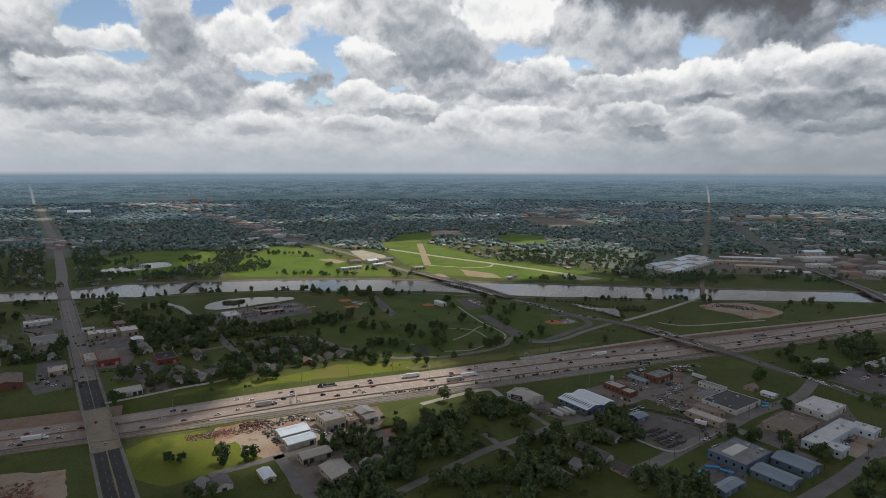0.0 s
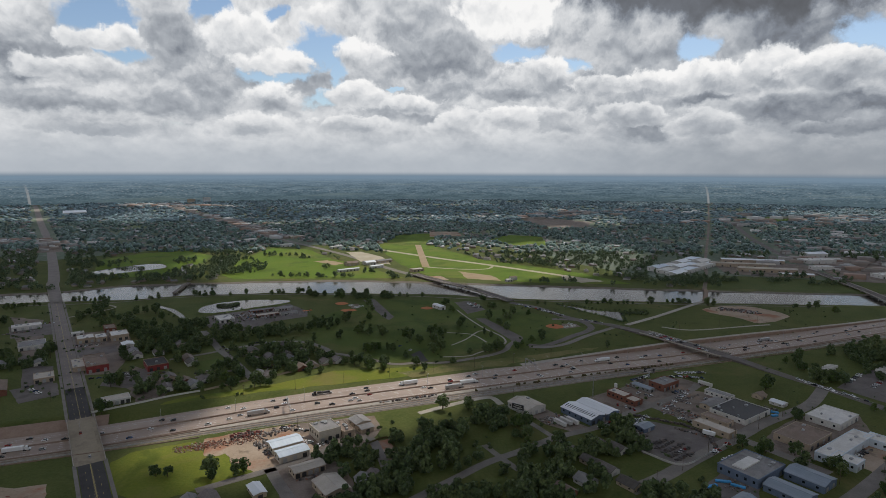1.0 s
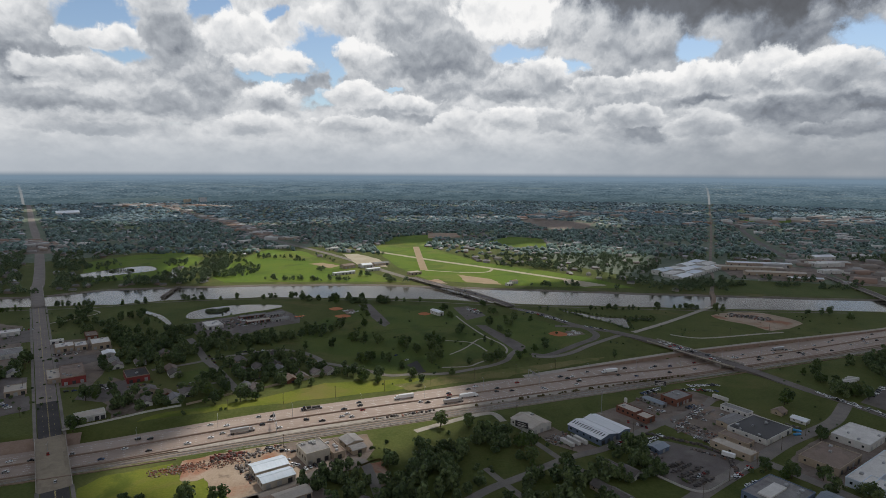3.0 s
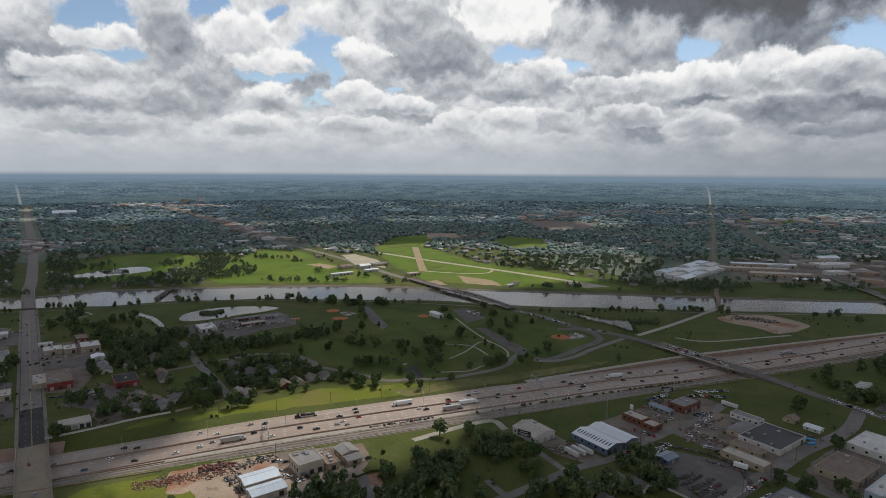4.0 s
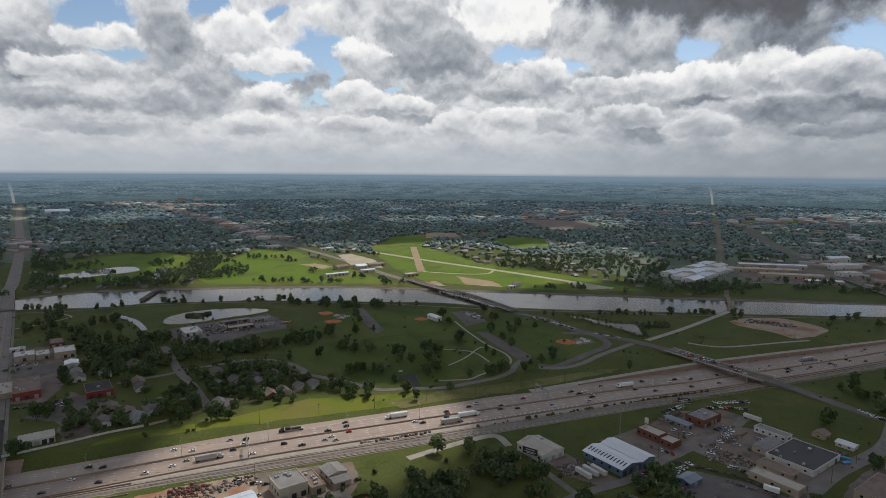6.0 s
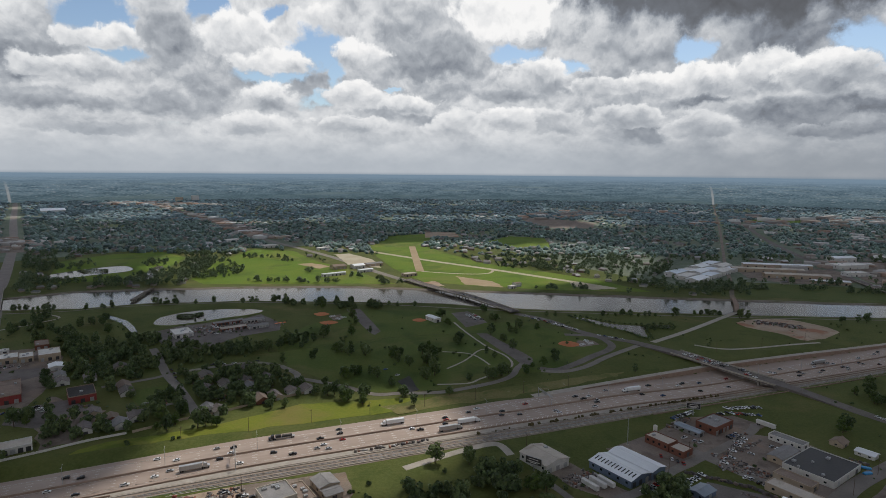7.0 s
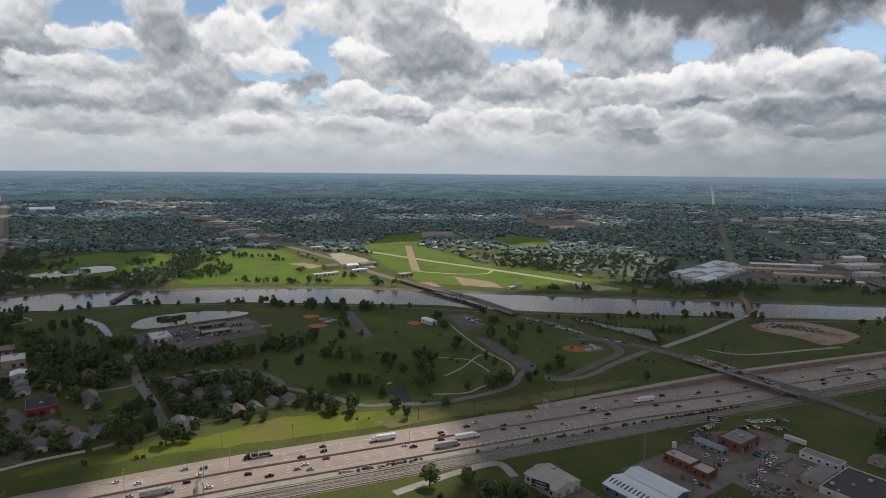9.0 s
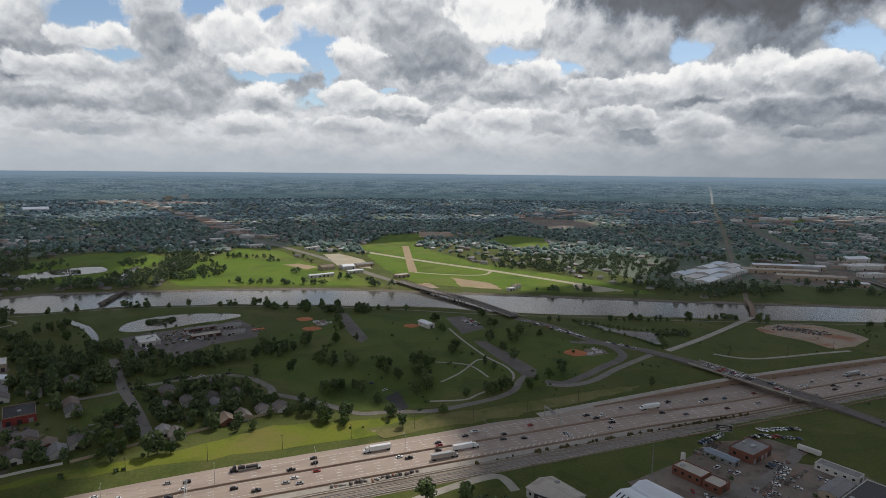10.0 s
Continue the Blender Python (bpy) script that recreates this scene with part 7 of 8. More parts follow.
strip_town([(-520, 1804), (-695, 2105), (-920, 2428), (-1500, 3250)], 30, 170, 31, (8, 18))
strip_town([(-1290, 1641), (-1150, 1660), (-980, 1560)], 40, 90, 32, (8, 18))
strip_town([(-1800, 3350), (-1650, 3400), (-1500, 3300), (-1300, 3350)], 60, 120, 33, (10, 26))
strip_town([(800, 1300), (1000, 1500), (1300, 2000)], 90, 90, 34, (8, 20))
strip_town([(1100, 2300), (1500, 2500), (2000, 2600), (2600, 2700)], 110, 130, 35, (10, 30))
strip_town([(350, 2600), (700, 2900), (1200, 3000)], 90, 70, 36, (10, 26))


# low shrubs, tall weeds and hedges that roughen the open ground
def in_box(x0, x1, y0, y1, n, seed):
    rng = np.random.default_rng(seed)
    p = np.stack([rng.uniform(x0, x1, n), rng.uniform(y0, y1, n)], 1)
    v = (p - HO) @ HN
    g = grid_noise(p, 0.03, seed)
    return p[((v < -36) | (v > 42)) & (p[:, 1] < bank(p[:, 0], NORTH_BANK) - 8) & (g > 0.05)]


shrubs = np.concatenate([in_box(-620, -180, 520, 880, 900, 41), in_box(-180, 560, 600, 930, 420, 42), in_box(-70, 160, 350, 500, 260, 43), in_box(150, 420, 340, 560, 160, 44)])
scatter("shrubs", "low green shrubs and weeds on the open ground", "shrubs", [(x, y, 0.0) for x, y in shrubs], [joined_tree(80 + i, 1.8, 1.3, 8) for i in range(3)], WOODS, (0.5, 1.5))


# ---- vehicles ----
def wheels(o, spots, r, w=0.25):
    bm = bmesh.new()
    tube(bm, (0, -w / 2, 0), (0, w / 2, 0), r, r, 10)
    me = bpy.data.meshes.new("wheel")
    bm.to_mesh(me)
    bm.free()
    me.materials.append(TYRE)
    for x, y in spots:
        q = part("wheel", me, TYRE, o)
        q.location = (x, y, r)


def loft(profile, half_widths):
    """A body from a side outline, narrowing with height."""
    bm = bmesh.new()
    rows = []
    for sgn in (-1, 1):
        rows.append([bm.verts.new((x, sgn * half_widths(z), z)) for x, z in profile])
    n = len(profile)
    for i in range(n):
        j = (i + 1) % n
        bm.faces.new((rows[0][i], rows[0][j], rows[1][j], rows[1][i]))
    bm.faces.new(rows[0][::-1])
    bm.faces.new(rows[1])
    return bm


def car_model(kind, paint, label):
    o = thing("car" if kind != "pickup" else "pickup_truck", label, "car", Matrix.Identity(4))
    if kind == "sedan":
        body = [(-2.3, 0.35), (-2.35, 0.85), (-1.7, 0.98), (1.1, 0.95), (2.2, 0.78), (2.3, 0.35)]
        top = [(-1.75, 0.95), (-1.15, 1.43), (0.25, 1.45), (1.05, 0.94)]
    elif kind == "suv":
        body = [(-2.3, 0.4), (-2.35, 1.05), (-2.2, 1.12), (1.1, 1.1), (2.2, 0.98), (2.3, 0.4)]
        top = [(-2.2, 1.1), (-1.95, 1.74), (0.3, 1.76), (1.1, 1.08)]
    else:
        body = [(-2.8, 0.5), (-2.8, 1.12), (-0.75, 1.12), (1.2, 1.15), (2.6, 1.02), (2.7, 0.5)]
        top = [(-0.75, 1.1), (-0.6, 1.82), (0.6, 1.84), (1.25, 1.12)]
    part("body", loft(body, lambda z: 0.93 if z < 0.7 else 0.9), paint, o)
    part("window", loft(top, lambda z: 0.86 if z < 1.2 else 0.68), GLASS, o)
    t = max(z for x, z in top)
    xs_ = [x for x, z in top if z > t - 0.1]
    part("roof", box(min(xs_), max(xs_), -0.67, 0.67, t - 0.04, t + 0.05, 0.03), paint, o)
    if kind == "pickup":
        part("load_bed", box(-2.65, -0.9, -0.72, 0.72, 1.1, 1.15), BLACK, o)
    for y in (-0.62, 0.62):
        f = body[4][0]
        part("headlight", box(f - 0.02, f + 0.08, y - 0.2, y + 0.2, 0.62, 0.76), WHITE_METAL, o)
        part("tail_light", box(-2.38 if kind != "pickup" else -2.84, -2.28 if kind != "pickup" else -2.74, y - 0.2, y + 0.2, 0.68, 0.84), CAR_RED, o)
    x = 1.45 if kind != "pickup" else 1.75
    wheels(o, [(sx, sy) for sx in (-x, x - 0.1) for sy in (-0.84, 0.84)], 0.34)
    return o


def truck_model(body_mat, label, flat=False):
    o = thing("semi_truck", label, "truck", Matrix.Identity(4))
    part("cab", loft([(5.6, 0.9), (5.6, 3.3), (6.2, 3.75), (7.6, 3.2), (7.9, 2.1), (9.4, 1.8), (9.5, 0.9)], lambda z: 1.2 if z < 2.5 else 1.1), body_mat if not flat else CAR_DARK, o)
    part("windscreen", loft([(7.62, 3.12), (7.92, 2.15), (7.98, 2.15), (7.7, 3.12)], lambda z: 1.05), GLASS, o)
    part("chassis", box(-9, 8.8, -0.5, 0.5, 0.7, 1.1), BLACK, o)
    if flat:
        part("trailer", box(-9, 5.2, -1.25, 1.25, 1.1, 1.4), STEEL, o)
        part("load", box(-7, 0, -1.1, 1.1, 1.4, 2.6, 0.15), BLACK, o)
        part("load", box(0.6, 4.6, -1.1, 1.1, 1.4, 3.2, 0.15), BLACK, o)
    else:
        part("trailer", box(-9, 5.0, -1.28, 1.28, 1.15, 4.05, 0.06), body_mat, o)
    wheels(o, [(x, y) for x in (-8, -6.8, 5.0, 6.2, 8.6) for y in (-1.05, 1.05)], 0.5, 0.45)
    return o


CARS = [car_model("sedan", CAR_WHITE, "white saloon car"), car_model("sedan", CAR_DARK, "black saloon car"), car_model("suv", CAR_DARK, "black estate car"), car_model("sedan", CAR_SILVER, "silver saloon car"),
        car_model("pickup", CAR_WHITE, "white pickup truck"), car_model("suv", CAR_SILVER, "silver estate car"), car_model("sedan", CAR_RED, "red saloon car"), car_model("pickup", CAR_DARK, "dark pickup truck"), car_model("sedan", CAR_BLUE, "blue saloon car")]
TRUCKS = [truck_model(CAR_WHITE, "white semi truck with a box trailer on the highway"), truck_model(CAR_DARK, "dark flatbed semi truck with loads on the highway", True), truck_model(CAR_SILVER, "silver semi truck with a box trailer on the highway")]
placed = set()
vrng = random.Random(17)


def put(model, m, where, group):
    base = model["label"].split(" on the ")[0].split(" in the ")[0].split(" parked")[0]
    o = model if model.name not in placed else copy_thing(model, m)
    placed.add(model.name)
    o.matrix_world = m
    tagged(o, base + " " + where, "", group)
    return o


def on_highway(s, v, forward):
    x, y, _ = along(s, v)
    slope = math.atan2(float(dip(s + 4)) - float(dip(s - 4)), 8)
    return Matrix.Translation((x, y, float(dip(s)) + 0.02)) @ Matrix.Rotation(HA + (0 if forward else math.pi), 4, "Z") @ Matrix.Rotation(-slope if forward else slope, 4, "Y")


taken = []
for k, s, v, fwd in ((0, -345, 3.0, True), (2, -170, -0.6, True), (0, -30, 20.4, False), (1, -112, 24.0, False), (0, 26, 3.0, True), (2, 8, -4.2, True), (0, 190, 16.8, False), (0, 330, -0.6, True), (2, 430, 20.4, False)):
    put(TRUCKS[k], on_highway(s, v, fwd), "on the highway", "trucks on the highway")
    taken.append((s, v))
n = 0
while n < 104:
    s = vrng.uniform(-420, 640)
    fwd = vrng.random() < 0.5
    v = vrng.choice(LANES[1] if fwd else LANES[0]) + vrng.uniform(-0.3, 0.3)
    if any(abs(s - a) < 13 + (10 if abs(b - v) < 1 else 0) and abs(v - b) < 2.5 for a, b in taken):
        continue
    taken.append((s, v))
    put(CARS[vrng.choice((0, 0, 1, 1, 1, 2, 2, 3, 3, 4, 5, 6, 7, 7, 8))], on_highway(s, v, fwd), "on the highway", "cars on the highway")
    n += 1


def park(x, y, deg, where, group, z=0.16, choice=None):
    put(CARS[choice if choice is not None else vrng.choice((0, 0, 0, 1, 2, 3, 3, 4, 4, 5, 6, 7, 8))], Matrix.LocRotScale((x, y, z), Euler((0, 0, radians(deg))), None), where, group)


def park_row(a, b, n, deg, where, group, z=0.16, jitter=0.5, fill=0.8):
    for i in range(n):
        if vrng.random() < fill:
            k = (i + 0.5) / n
            park(a[0] + (b[0] - a[0]) * k + vrng.uniform(-jitter, jitter), a[1] + (b[1] - a[1]) * k + vrng.uniform(-jitter, jitter), deg + vrng.uniform(-5, 5), where, group, z)


park_row((34, 920), (48, 886), 9, 20, "parked in the park", "cars in the park")
park_row((42, 926), (56, 886), 9, 20, "parked in the park", "cars in the park")
park_row((386, 570), (424, 604), 9, -54, "parked on the truck lot", "cars on the truck lot")
park_row((404, 560), (440, 592), 8, -54, "parked on the truck lot", "cars on the truck lot")
park_row((430, 570), (466, 602), 8, -54, "parked on the truck lot", "cars on the truck lot")
park_row((184, 582), (206, 596), 8, -54, "parked behind the brick workshops", "cars at the workshops", 0.1)
park_row((220, 588), (234, 596), 6, -20, "parked behind the brick workshops", "cars at the workshops", 0.1)
park_row((176, 552), (190, 540), 5, 35, "parked at the brick workshops", "cars at the workshops", 0.1)
park_row((212, 548), (226, 558), 4, -54, "parked at the brick workshops", "cars at the workshops", 0.1)
park_row((236, 536), (248, 524), 5, 35, "parked in the scrap yard", "cars in the scrap yard", 0.1)
park_row((204, 510), (224, 530), 7, -30, "parked in the scrap yard", "cars in the scrap yard", 0.1, 2)
park_row((124, 472), (140, 484), 6, -54, "parked at the white hall", "cars at the white hall", 0.1)
park_row((168, 426), (184, 438), 5, 35, "parked on the storage lot", "cars on the storage lot", 0.12, 2)
park_row((300, 426), (314, 436), 4, -20, "parked beside the white warehouse", "cars at the warehouse", 0.12)
park_row((-112, 452), (-100, 442), 4, 35, "parked at the office block", "cars at the office", 0.13)
park_row((-96, 438), (-84, 446), 4, -54, "parked at the office block", "cars at the office", 0.13)
park_row((-398, 556), (-372, 538), 7, 35, "parked beside the avenue", "cars beside the avenue", 0.12)
park_row((-436, 684), (-404, 690), 9, 100, "parked between the stores", "cars at the stores", 0.12, 1)
park_row((-556, 778), (-524, 792), 7, -54, "parked at the long store", "cars at the long store", 0.12, 1)
park_row((-296, 838), (-262, 812), 10, 35, "parked in the storage yard", "vehicles in the storage yard", 0.12, 1.5)
park_row((-284, 850), (-250, 822), 10, 35, "parked in the storage yard", "vehicles in the storage yard", 0.12, 1.5)
park_row((-300, 786), (-262, 778), 9, -54, "parked in the storage yard", "vehicles in the storage yard", 0.12, 1.5)
park_row((186, 824), (214, 802), 5, -32, "queueing at the crossing", "queueing cars", 0.2, 0.3)
for side in (-4.6, -1.6, 2.2, 5.0):
    park_row((256 + side * 0.85, 745 + side * 0.53), (307 + side * 0.85, 663 + side * 0.53), 11, -58 if side > 0 else 122, "on the highway crossing", "cars on the crossing", 2.85, 0.4, 0.5)
for side in (-2.0, 2.2):
    park_row((354 + side * 0.9, 580 + side * 0.4), (380 + side * 0.9, 528 + side * 0.4), 9, -63 if side > 0 else 117, "queueing past the crossing", "queueing cars", 0.2, 0.3, 0.6)
    park_row((104 + side * 0.75, 922 + side * 0.66), (168 + side * 0.75, 842 + side * 0.66), 12, -50 if side > 0 else 130, "on the road to the bridge", "cars near the bridge", 0.2, 0.3, 0.6)
park_row((350, 590), (372, 545), 9, -62, "queueing past the crossing", "queueing cars", 0.2, 0.3)
park_row((110, 918), (160, 862), 4, -48, "on the road to the bridge", "cars near the bridge", 0.2, 0.3)
park_row((10, 1068), (60, 998), 3, -50, "on the river bridge", "cars on the bridge", 3.25, 0.3)
park_row((-300, 476), (-240, 400), 2, 125, "on the avenue", "cars on the avenue", 0.22, 0.3)

park_row((150, 478), (172, 496), 8, -54, "parked along the yard fence", "cars along the yard", 0.12, 1)
park_row((212, 470), (196, 494), 7, 35, "parked beside the long warehouse", "cars along the yard", 0.12, 1)
park_row((196, 416), (214, 430), 5, 35, "parked beside the factory", "cars at the factory", 0.14, 1)
park_row((256, 434), (270, 446), 4, -54, "parked beside the brown warehouse", "cars at the warehouse", 0.14, 1)
park_row((150, 520), (166, 508), 5, 80, "parked at the brick workshops", "cars at the workshops", 0.12, 1.5)
park_row((-60, 700), (-20, 652), 3, 40, "parked in the park", "cars in the park", 0.2, 1)
park_row((-230, 700), (-180, 716), 5, 20, "parked on the residential street", "cars on the street", 0.16, 1)
park_row((-262, 690), (-236, 650), 4, 126, "parked on the residential street", "cars on the street", 0.16, 1)
park_row((-330, 596), (-300, 574), 5, 60, "parked beside the red store", "cars at the stores", 0.12, 1.5)
park_row((-360, 572), (-340, 584), 3, 35, "parked beside the brown store", "cars at the stores", 0.12, 1.5)

park_row((236, 603), (266, 606), 9, -60, "parked on the grass lot", "trucks on the grass lot", 0.1, 1)
park_row((232, 594), (258, 590), 8, -60, "parked on the grass lot", "trucks on the grass lot", 0.1, 1)
park_row((190, 508), (226, 550), 10, -40, "parked along the scrap yard", "cars in the scrap yard", 0.1, 1.5)
park_row((196, 428), (216, 446), 6, 125, "parked along the worn street", "cars along the yard", 0.14, 1)
park_row((-132, 470), (-108, 462), 6, 30, "parked behind the workshop", "cars at the workshop", 0.12, 1.5)

# trailers without a tractor
def trailer(x, y, deg, mat, label, length=13.0):
    o = thing("box_trailer", label, "trailer", Matrix.LocRotScale((x, y, 0.1), Euler((0, 0, radians(deg))), None), "parked trailers")
    part("body", box(-length / 2, length / 2, -1.3, 1.3, 1.1, 3.9, 0.06), mat, o)
    part("chassis", box(-length / 2 + 0.5, length / 2 - 0.3, -0.5, 0.5, 0.75, 1.1), BLACK, o)
    part("landing_leg", box(length / 2 - 2.5, length / 2 - 2.2, -0.9, 0.9, 0, 1.1), STEEL, o)
    wheels(o, [(-length / 2 + k, y_) for k in (1.5, 2.8) for y_ in (-1.05, 1.05)], 0.5, 0.45)


for x, y in ((94, 478), (99.5, 481), (105, 482)):
    trailer(x, y, -58, WHITE_WALL, "white box trailer parked beside the yard")
trailer(251, 569, -54, WHITE_WALL, "white box trailer parked on grass", 14)
trailer(207, 460, -40, CAR_WHITE, "white box trailer in the storage lot", 9)
for i in range(7):
    trailer(448 + i * 6, 606 + i * 3.4, -54, WHITE_WALL, "white box trailer on the truck lot", 12)
for i in range(4):
    trailer(392 + i * 5, 610 + i * 4, -20, WHITE_WALL, "white box trailer at the lot's edge", 10)


# ---- loose heaps and stock ----
def heap(name, label, category, cx, cy, rx, ry, count, size, mat, seed, tall=1.0, turn=GA):
    rng = np.random.default_rng(seed)
    c, s = math.cos(radians(turn)), math.sin(radians(turn))
    u, v = rng.uniform(-rx, rx, count), np.clip(rng.normal(0, ry * 0.5, count), -ry, ry)
    u += rng.normal(0, rx * 0.06, count)
    spots = [(cx + a * c - b * s, cy + a * s + b * c, 0.05) for a, b in zip(u, v)]
    cube = [(x, y, z) for z in (0, 0.9) for x, y in ((-1, -0.6), (1, -0.5), (0.9, 0.6), (-0.9, 0.5))]
    tri = [(0, 1, 5), (0, 5, 4), (1, 2, 6), (1, 6, 5), (2, 3, 7), (2, 7, 6), (3, 0, 4), (3, 4, 7), (4, 5, 6), (4, 6, 7)]
    spots = np.array(spots)
    protos = [(cube, tri), ([(x * 0.6, y * 1.5, z * 1.4) for x, y, z in cube], tri), ([(x * 1.4, y * 0.8, z * 0.6) for x, y, z in cube], tri)]
    scatter(name, label, category, spots, protos, mat, size, tall)


heap("rubble_heap", "heap of red earth, brick and broken concrete", "rubble", -163, 444, 22, 7, 420, (0.25, 0.7), RUBBLE, 1, 0.9, 20)
heap("scrap_rows", "rows of scrapped vehicles and machine parts", "scrap", -132, 464, 16, 6, 120, (0.4, 1.2), SCRAP, 2)
heap("red_machines", "crowded rows of red farm machines", "machines", -156, 456, 11, 6, 110, (0.5, 1.4), RED_SCRAP, 22, 1.1, 25)
heap("rubble_heap", "broken pale concrete and timber on grass", "rubble", -186, 436, 15, 6, 240, (0.25, 0.9), RUBBLE, 23, 0.7, 25)
for k, (x, y, n) in enumerate(((167, 444, 10), (171, 438, 12), (173, 432, 12), (174, 425, 11), (165, 449, 6))):
    heap("pipe_stock", "low dark rows of stacked pipes and beams", "stock", x, y, n, 0.9, 60, (0.8, 1.8), DARK_STOCK, 7 + k, 0.5, 35)
for k, (x, y, n, turn) in enumerate(((178, 489, 19, -28), (201, 471, 11, -55), (205, 450, 12, 80))):
    heap("pipe_stock", "dark stacked pipes along the yard's edge", "stock", x, y, n, 1.2, 70, (0.7, 1.7), DARK_STOCK, 60 + k, 0.6, turn)
heap("scrap_rows", "crowded car bodies along the scrap yard's edge", "scrap", 208, 532, 32, 2.6, 190, (0.35, 1.0), SCRAP, 66, 0.8, 50)
heap("scrap_rows", "brown machine parts in the scrap yard", "scrap", 198, 500, 12, 3.0, 110, (0.3, 0.9), SCRAP, 67, 0.8, -20)
heap("scrap_rows", "scattered machine parts beside the workshop", "scrap", -136, 440, 6, 8, 40, (0.6, 1.5), SCRAP, 3)
heap("rubble_heap", "broken pale concrete below the avenue", "rubble", -276, 348, 12, 16, 260, (0.3, 1.1), RUBBLE, 4, 0.6)
heap("machine_stock", "old machines and pallets behind the hall", "scrap", 92, 488, 12, 8, 170, (0.4, 1.1), SCRAP, 5)
heap("scrap_rows", "scrap and car bodies in the yard", "scrap", 206, 502, 5, 20, 160, (0.3, 0.9), SCRAP, 6)
heap("scrap_heap", "heaps of scrap on pale earth", "scrap", 434, 878, 26, 10, 220, (0.6, 1.9), SCRAP, 11, 1.0, -30)
heap("machine_stock", "yard clutter between storage sheds", "stock", -262, 846, 40, 26, 260, (0.6, 1.5), SCRAP, 12, 0.8)
heap("machine_stock", "clutter behind the brick workshops", "stock", 186, 574, 14, 3, 60, (0.6, 1.6), SCRAP, 13, 1.0)
heap("rail_stock", "machines and scrap along the apron", "scrap", *along(-40, -15)[:2], 26, 1.2, 30, (0.6, 1.5), SCRAP, 14, 1.0, 21)
heap("clutter", "boxes and bins around the blue sheds", "stock", 196, 388, 12, 8, 50, (0.5, 1.3), SCRAP, 15, 0.8)
for k, (x, y, rx, ry, n, d, text) in enumerate(((222, 536, 14, 1.5, 60, 35, "row of scrapped cars along the workshop"), (196, 514, 2, 16, 60, 35, "piles of car parts along the fence"), (212, 498, 16, 1.2, 46, -48, "low stacks of timber beside the street"),                                              (196, 464, 15, 1.0, 44, -40, "stacked pipes and beams in rows"), (154, 466, 2, 9, 30, 35, "crates and drums beside the blue workshop"), (284, 514, 2, 6, 24, 35, "drums and crates beside the black-roofed hall"), (286, 446, 8, 2, 26, 35, "pallets beside the brown warehouse"),
                                             (308, 432, 10, 3, 30, 35, "machines in the brown yard"), (-90, 392, 8, 2, 24, 35, "pallets in front of the open shed"), (-128, 426, 3, 8, 30, 35, "machine parts beside the twin workshop"), (-420, 690, 14, 3, 40, 35, "crates behind the commercial block"),
                                             (-540, 742, 18, 3, 40, 35, "pallets behind the long store"), (-292, 596, 8, 3, 24, 35, "bins behind the red store"), (-240, 600, 14, 6, 30, 35, "garden clutter behind houses"), (-170, 630, 26, 12, 50, 35, "garden clutter behind houses"), (-200, 660, 26, 10, 50, 35, "garden clutter under trees"))):
    heap("yard_stock", text, "stock", x, y, rx, ry, n, (0.4, 1.3), SCRAP, 40 + k, 0.8, d)
for x, y, l, d in ((176, 384, 8, 20), (186, 390, 10, -10), (193, 384, 9, -35), (279, 498, 6, 10), (283, 505, 6, -30)):
    o = thing("tarpaulin_stack", "stack covered by a bright blue tarpaulin", "stack", Matrix.LocRotScale((x, y, 0.1), Euler((0, 0, radians(d))), None))
    part("cover", box(-l / 2, l / 2, -1.2, 1.2, 0, 1.3, 0.25), TARP, o)
    part("pallet", box(-l / 2 - 0.2, l / 2 + 0.2, -1.3, 1.3, -0.05, 0.14), POLE_WOOD, o)
o = thing("storage_tank", "white upright storage tank beside the brick workshop", "tank", Matrix.Translation((160, 552, 0)))
bm = bmesh.new()
tube(bm, (0, 0, 0), (0, 0, 8), 1.5, 1.5, 14)
part("shell", bm, WHITE_WALL, o)
bm = bmesh.new()
tube(bm, (0, 0, 8), (0, 0, 8.7), 1.5, 0.5, 14)
part("cap", bm, WHITE_WALL, o)


# ---- posts, lamps, signs, fences ----
def lamp_model():
    o = thing("street_lamp", "tall grey twin-arm highway lamp on the barrier", "street lamp", Matrix.Identity(4), "lamps along the highway")
    bm = bmesh.new()
    tube(bm, (0, 0, 0), (0, 0, 12), 0.16, 0.09, 6)
    part("pole", bm, STEEL, o)
    for sgn in (-1, 1):
        bm = bmesh.new()
        tube(bm, (0, 0, 11.8), (0, sgn * 2.4, 12.4), 0.07, 0.05, 5)
        arm = part("arm", bm, STEEL, o)
        part("lamp_head", box(-0.18, 0.18, min(sgn * 2.3, sgn * 3.1), max(sgn * 2.3, sgn * 3.1), 12.3, 12.5, 0.05), STEEL, arm)
    return o


lamp = lamp_model()
for i, s in enumerate(range(-420, 880, 58)):
    x, y, _ = along(s, 10.0)
    m = Matrix.Translation((x, y, float(dip(s)) + 1.0)) @ Matrix.Rotation(HA, 4, "Z")
    if i == 0:
        lamp.matrix_world = m
    else:
        copy_thing(lamp, m)


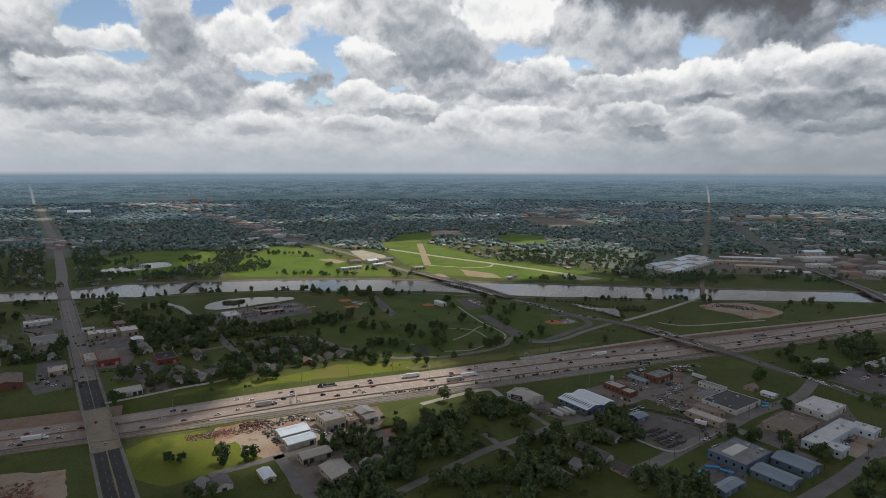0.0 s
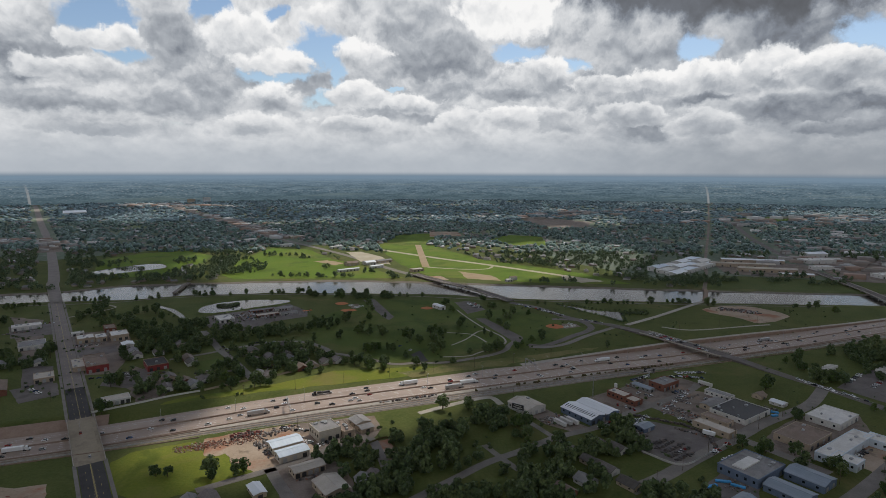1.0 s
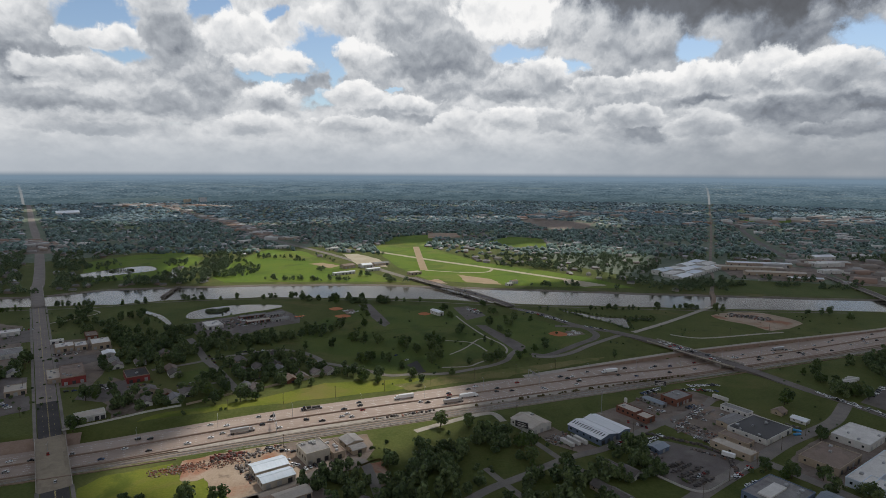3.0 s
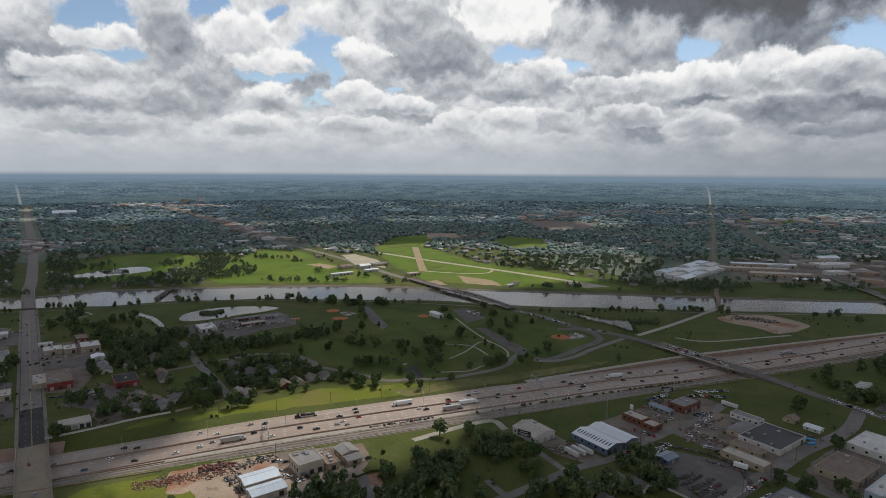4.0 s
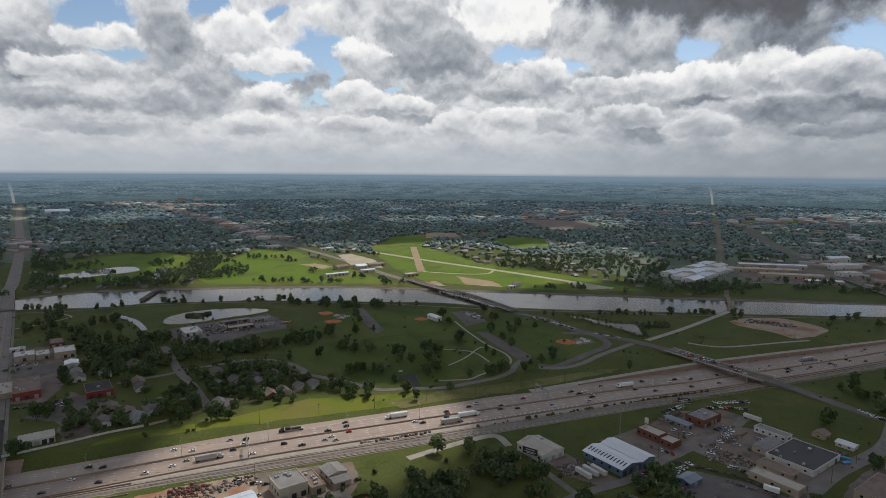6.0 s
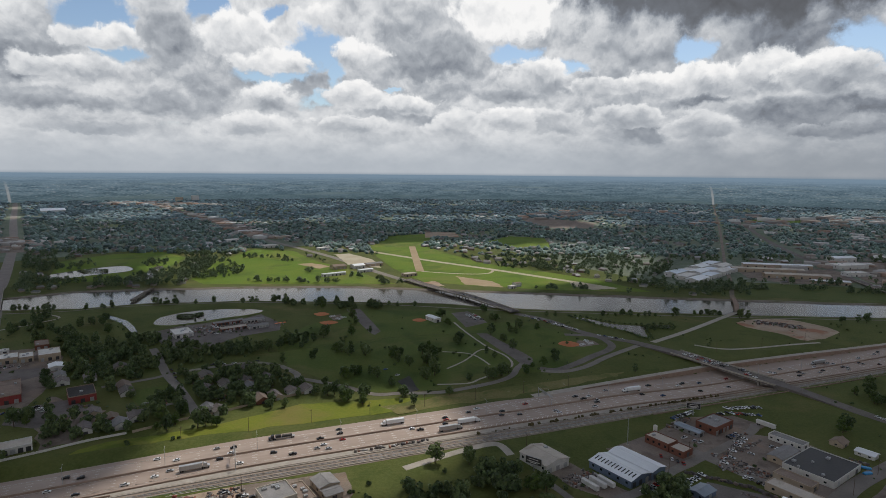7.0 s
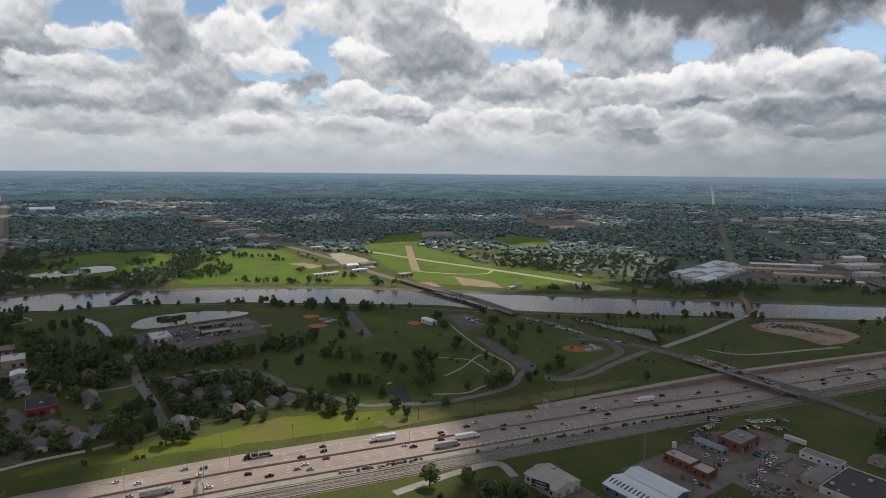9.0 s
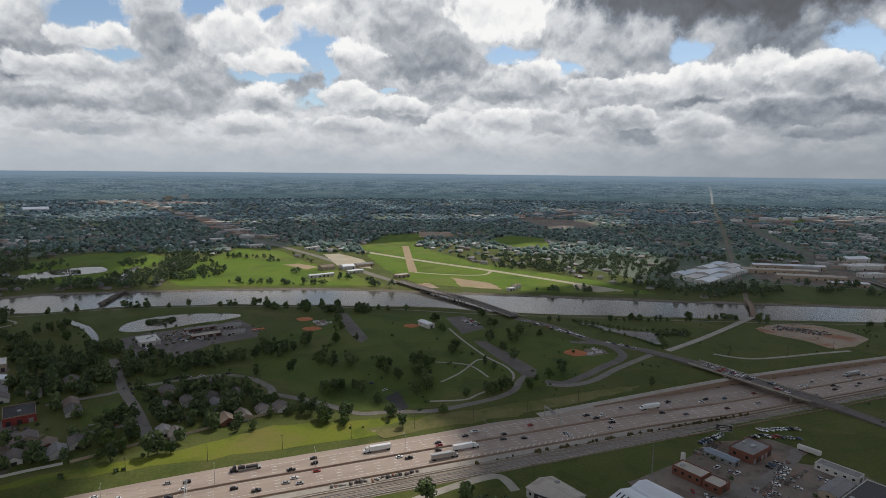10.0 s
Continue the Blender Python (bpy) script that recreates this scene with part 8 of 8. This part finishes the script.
def pole_model():
    o = thing("utility_pole", "brown wooden utility pole with a crossarm", "utility pole", Matrix.Identity(4), "utility poles")
    bm = bmesh.new()
    tube(bm, (0, 0, -0.5), (0, 0, 11), 0.17, 0.11, 6)
    part("pole", bm, POLE_WOOD, o)
    part("crossarm", box(-1.2, 1.2, -0.06, 0.06, 9.9, 10.1), POLE_WOOD, o)
    for x in (-1.05, -0.4, 0.4, 1.05):
        bm = bmesh.new()
        tube(bm, (x, 0, 10.1), (x, 0, 10.35), 0.06, 0.04, 5)
        part("insulator", bm, STEEL, o)
    return o


pole = pole_model()
spots = [tuple(along(s, 44)[:2]) for s in range(-180, 170, 46)] + [(140, 385), (165, 405), (192, 427), (222, 449), (252, 472), (285, 497), (262, 388), (300, 400), (60, 428), (92, 452), (130, 476), (-118, 470), (-64, 440), (62, 530), (150, 498), (172, 520), (-350, 520), (-390, 580), (-430, 640), (-470, 700), (300, 760), (360, 780), (420, 800), (480, 830)]
for i, (x, y) in enumerate(spots):
    m = Matrix.LocRotScale((x, y, 0), Euler((0, 0, radians(GA + (90 if i % 2 else 0)))), None)
    if i == 0:
        pole.matrix_world = m
    else:
        copy_thing(pole, m)


def mast(x, y, h, label):
    o = thing("mast", label, "mast", Matrix.Translation((x, y, 0)))
    bm = bmesh.new()
    tube(bm, (0, 0, -0.3), (0, 0, h), 0.4, 0.22, 8)
    part("pole", bm, STEEL, o)
    part("base", box(-0.8, 0.8, -0.8, 0.8, -0.3, 0.4), CONCRETE, o)


mast(135, 537, 20, "tall pale steel mast on the grass")


def billboard(x, y, deg, w, h, lift, label, face):
    o = thing("billboard", label, "billboard", Matrix.LocRotScale((x, y, 0), Euler((0, 0, radians(deg))), None))
    bm = bmesh.new()
    tube(bm, (0, 0.5, -0.4), (0, 0.5, lift + h * 0.6), 0.45, 0.4, 10)
    part("post", bm, STEEL, o)
    part("frame", box(-w / 2 - 0.2, w / 2 + 0.2, -0.1, 0.25, lift - 0.2, lift + h + 0.2), STEEL, o)
    panel = part("panel", box(-w / 2, w / 2, -0.16, -0.09, lift, lift + h), face, o)
    for k, (a, b) in enumerate(((0.72, 0.62), (0.38, 0.8), (0.18, 0.5))):
        part("lettering_bar", box(-w * b / 2, w * b / 2, -0.2, -0.15, lift + h * a - 0.25, lift + h * a + 0.25), WHITE_WALL, panel)
    part("walkway", box(-w / 2, w / 2, -0.9, -0.1, lift - 0.35, lift - 0.2), STEEL, o)


billboard(62, 498, -35, 11, 4.5, 5.0, "black billboard with pale lettering in front of the hall", BLACK)
billboard(204, 590, -15, 10, 4.0, 6.0, "dark billboard beside the railway", BLACK)


def gantry(s, v0, v1, label):
    x, y, _ = along(s, 0)
    o = thing("sign_gantry", label, "sign gantry", Matrix.Translation((x, y, float(dip(s)))) @ Matrix.Rotation(HA, 4, "Z"))
    for v in (v0, v1):
        bm = bmesh.new()
        tube(bm, (0, v, 0), (0, v, 8.2), 0.3, 0.24, 8)
        part("post", bm, STEEL, o)
    for dx, z in ((-0.5, 7.2), (0.5, 7.2), (-0.5, 8.2), (0.5, 8.2)):
        bm = bmesh.new()
        tube(bm, (dx, v0, z), (dx, v1, z), 0.1, 0.1, 5)
        part("truss_rail", bm, STEEL, o)
    bm = bmesh.new()
    for i in range(9):
        a, b = v0 + (v1 - v0) * i / 9, v0 + (v1 - v0) * (i + 1) / 9
        tube(bm, (-0.5, a, 7.2), (-0.5, b, 8.2), 0.05, 0.05, 4)
        tube(bm, (0.5, a, 8.2), (0.5, b, 7.2), 0.05, 0.05, 4)
    part("truss_brace", bm, STEEL, o)
    part("sign_panel", box(-0.75, -0.6, v0 + (v1 - v0) * 0.35, v0 + (v1 - v0) * 0.65, 6.4, 9.2), STEEL, o, "grey back of the road sign")


gantry(-145, -12.4, 10.0, "steel truss sign gantry over the near carriageway")
gantry(104, 10.0, 32.0, "steel truss sign gantry over the far carriageway")


def fence(label, line, h, mat, step=4.0):
    q = spline(line, False, 6)
    o = thing("fence", label, "fence", Matrix.Translation((*q[0], 0)))
    d = np.r_[0, np.cumsum(np.linalg.norm(np.diff(q, axis=0), axis=1))]
    at = np.arange(0, d[-1], step)
    p = np.stack([np.interp(at, d, q[:, 0]), np.interp(at, d, q[:, 1])], 1) - q[0]
    post = mesh_of("post", [(x, y, z) for z in (-0.2, h + 0.15) for x, y in ((-0.08, -0.08), (0.08, -0.08), (0.08, 0.08), (-0.08, 0.08))], [(4, 5, 6, 7), (0, 1, 5, 4), (1, 2, 6, 5), (2, 3, 7, 6), (3, 0, 4, 7)], mat)
    for x, y in p:
        part("post", post, mat, o).location = (x, y, 0)
    for i, (a, b) in enumerate(zip(p, p[1:])):
        t = (b - a) / np.linalg.norm(b - a)
        nrm = np.array((-t[1], t[0])) * 0.03
        vs = [(*(c + w), z) for z in (0.05, h) for c, w in ((a, nrm), (b, nrm), (b, -nrm), (a, -nrm))]
        part("panel", mesh_of("panel", vs, [(4, 5, 6, 7), (0, 1, 5, 4), (1, 2, 6, 5), (2, 3, 7, 6), (3, 0, 4, 7)], mat), mat, o)


fence("grey wooden fence along the backyards", [(-225, 549), (-200, 570), (-188, 579), (-176, 585), (-152, 605), (-128, 622), (-105, 638)], 2.0, TAN_WALL)
fence("pale fence behind the white house", [(-300, 496), (-270, 518), (-250, 534), (-225, 549)], 1.8, WHITE_WALL)
fence("white fence round the storage lot", [(146, 432), (166, 412), (190, 426), (216, 446)], 1.6, WHITE_WALL)
fence("brown hedge-like fence round the playground", [(-57, 443), (-43, 452), (-33, 423)], 1.6, SCRUB)


def bleachers(x, y, deg):
    o = thing("bleachers", "small pale metal bleachers by the ball field", "bleachers", Matrix.LocRotScale((x, y, 0.1), Euler((0, 0, radians(deg))), None), "bleachers")
    for i in range(4):
        part("bench", box(-4, 4, i * 0.8, i * 0.8 + 0.5, 0.35 + i * 0.4, 0.45 + i * 0.4), WHITE_METAL, o)
    for xx in (-3.6, 3.6):
        part("support", box(xx - 0.1, xx + 0.1, 0, 3.0, 0, 0.4), STEEL, o)


for x, y, d in ((-143, 900, 40), (-135, 888, -40), (-128, 895, 10), (166, 796, -60), (170, 785, 20), (160, 780, 30)):
    bleachers(x, y, d)
o = thing("red_tents", "row of bright red canopies in the storage yard", "canopy", Matrix.LocRotScale((-205, 856, 0.1), Euler((0, 0, radians(GA))), None))
for i in range(3):
    bm = bmesh.new()
    add_box(bm, -2 + i * 5, 2 + i * 5, -2, 2, 2.4, 2.6)
    part("canopy", bm, ORANGE, o)
    part("stand", box(-1.8 + i * 5, -1.6 + i * 5, -1.8, 1.8, 0, 2.4), STEEL, o)
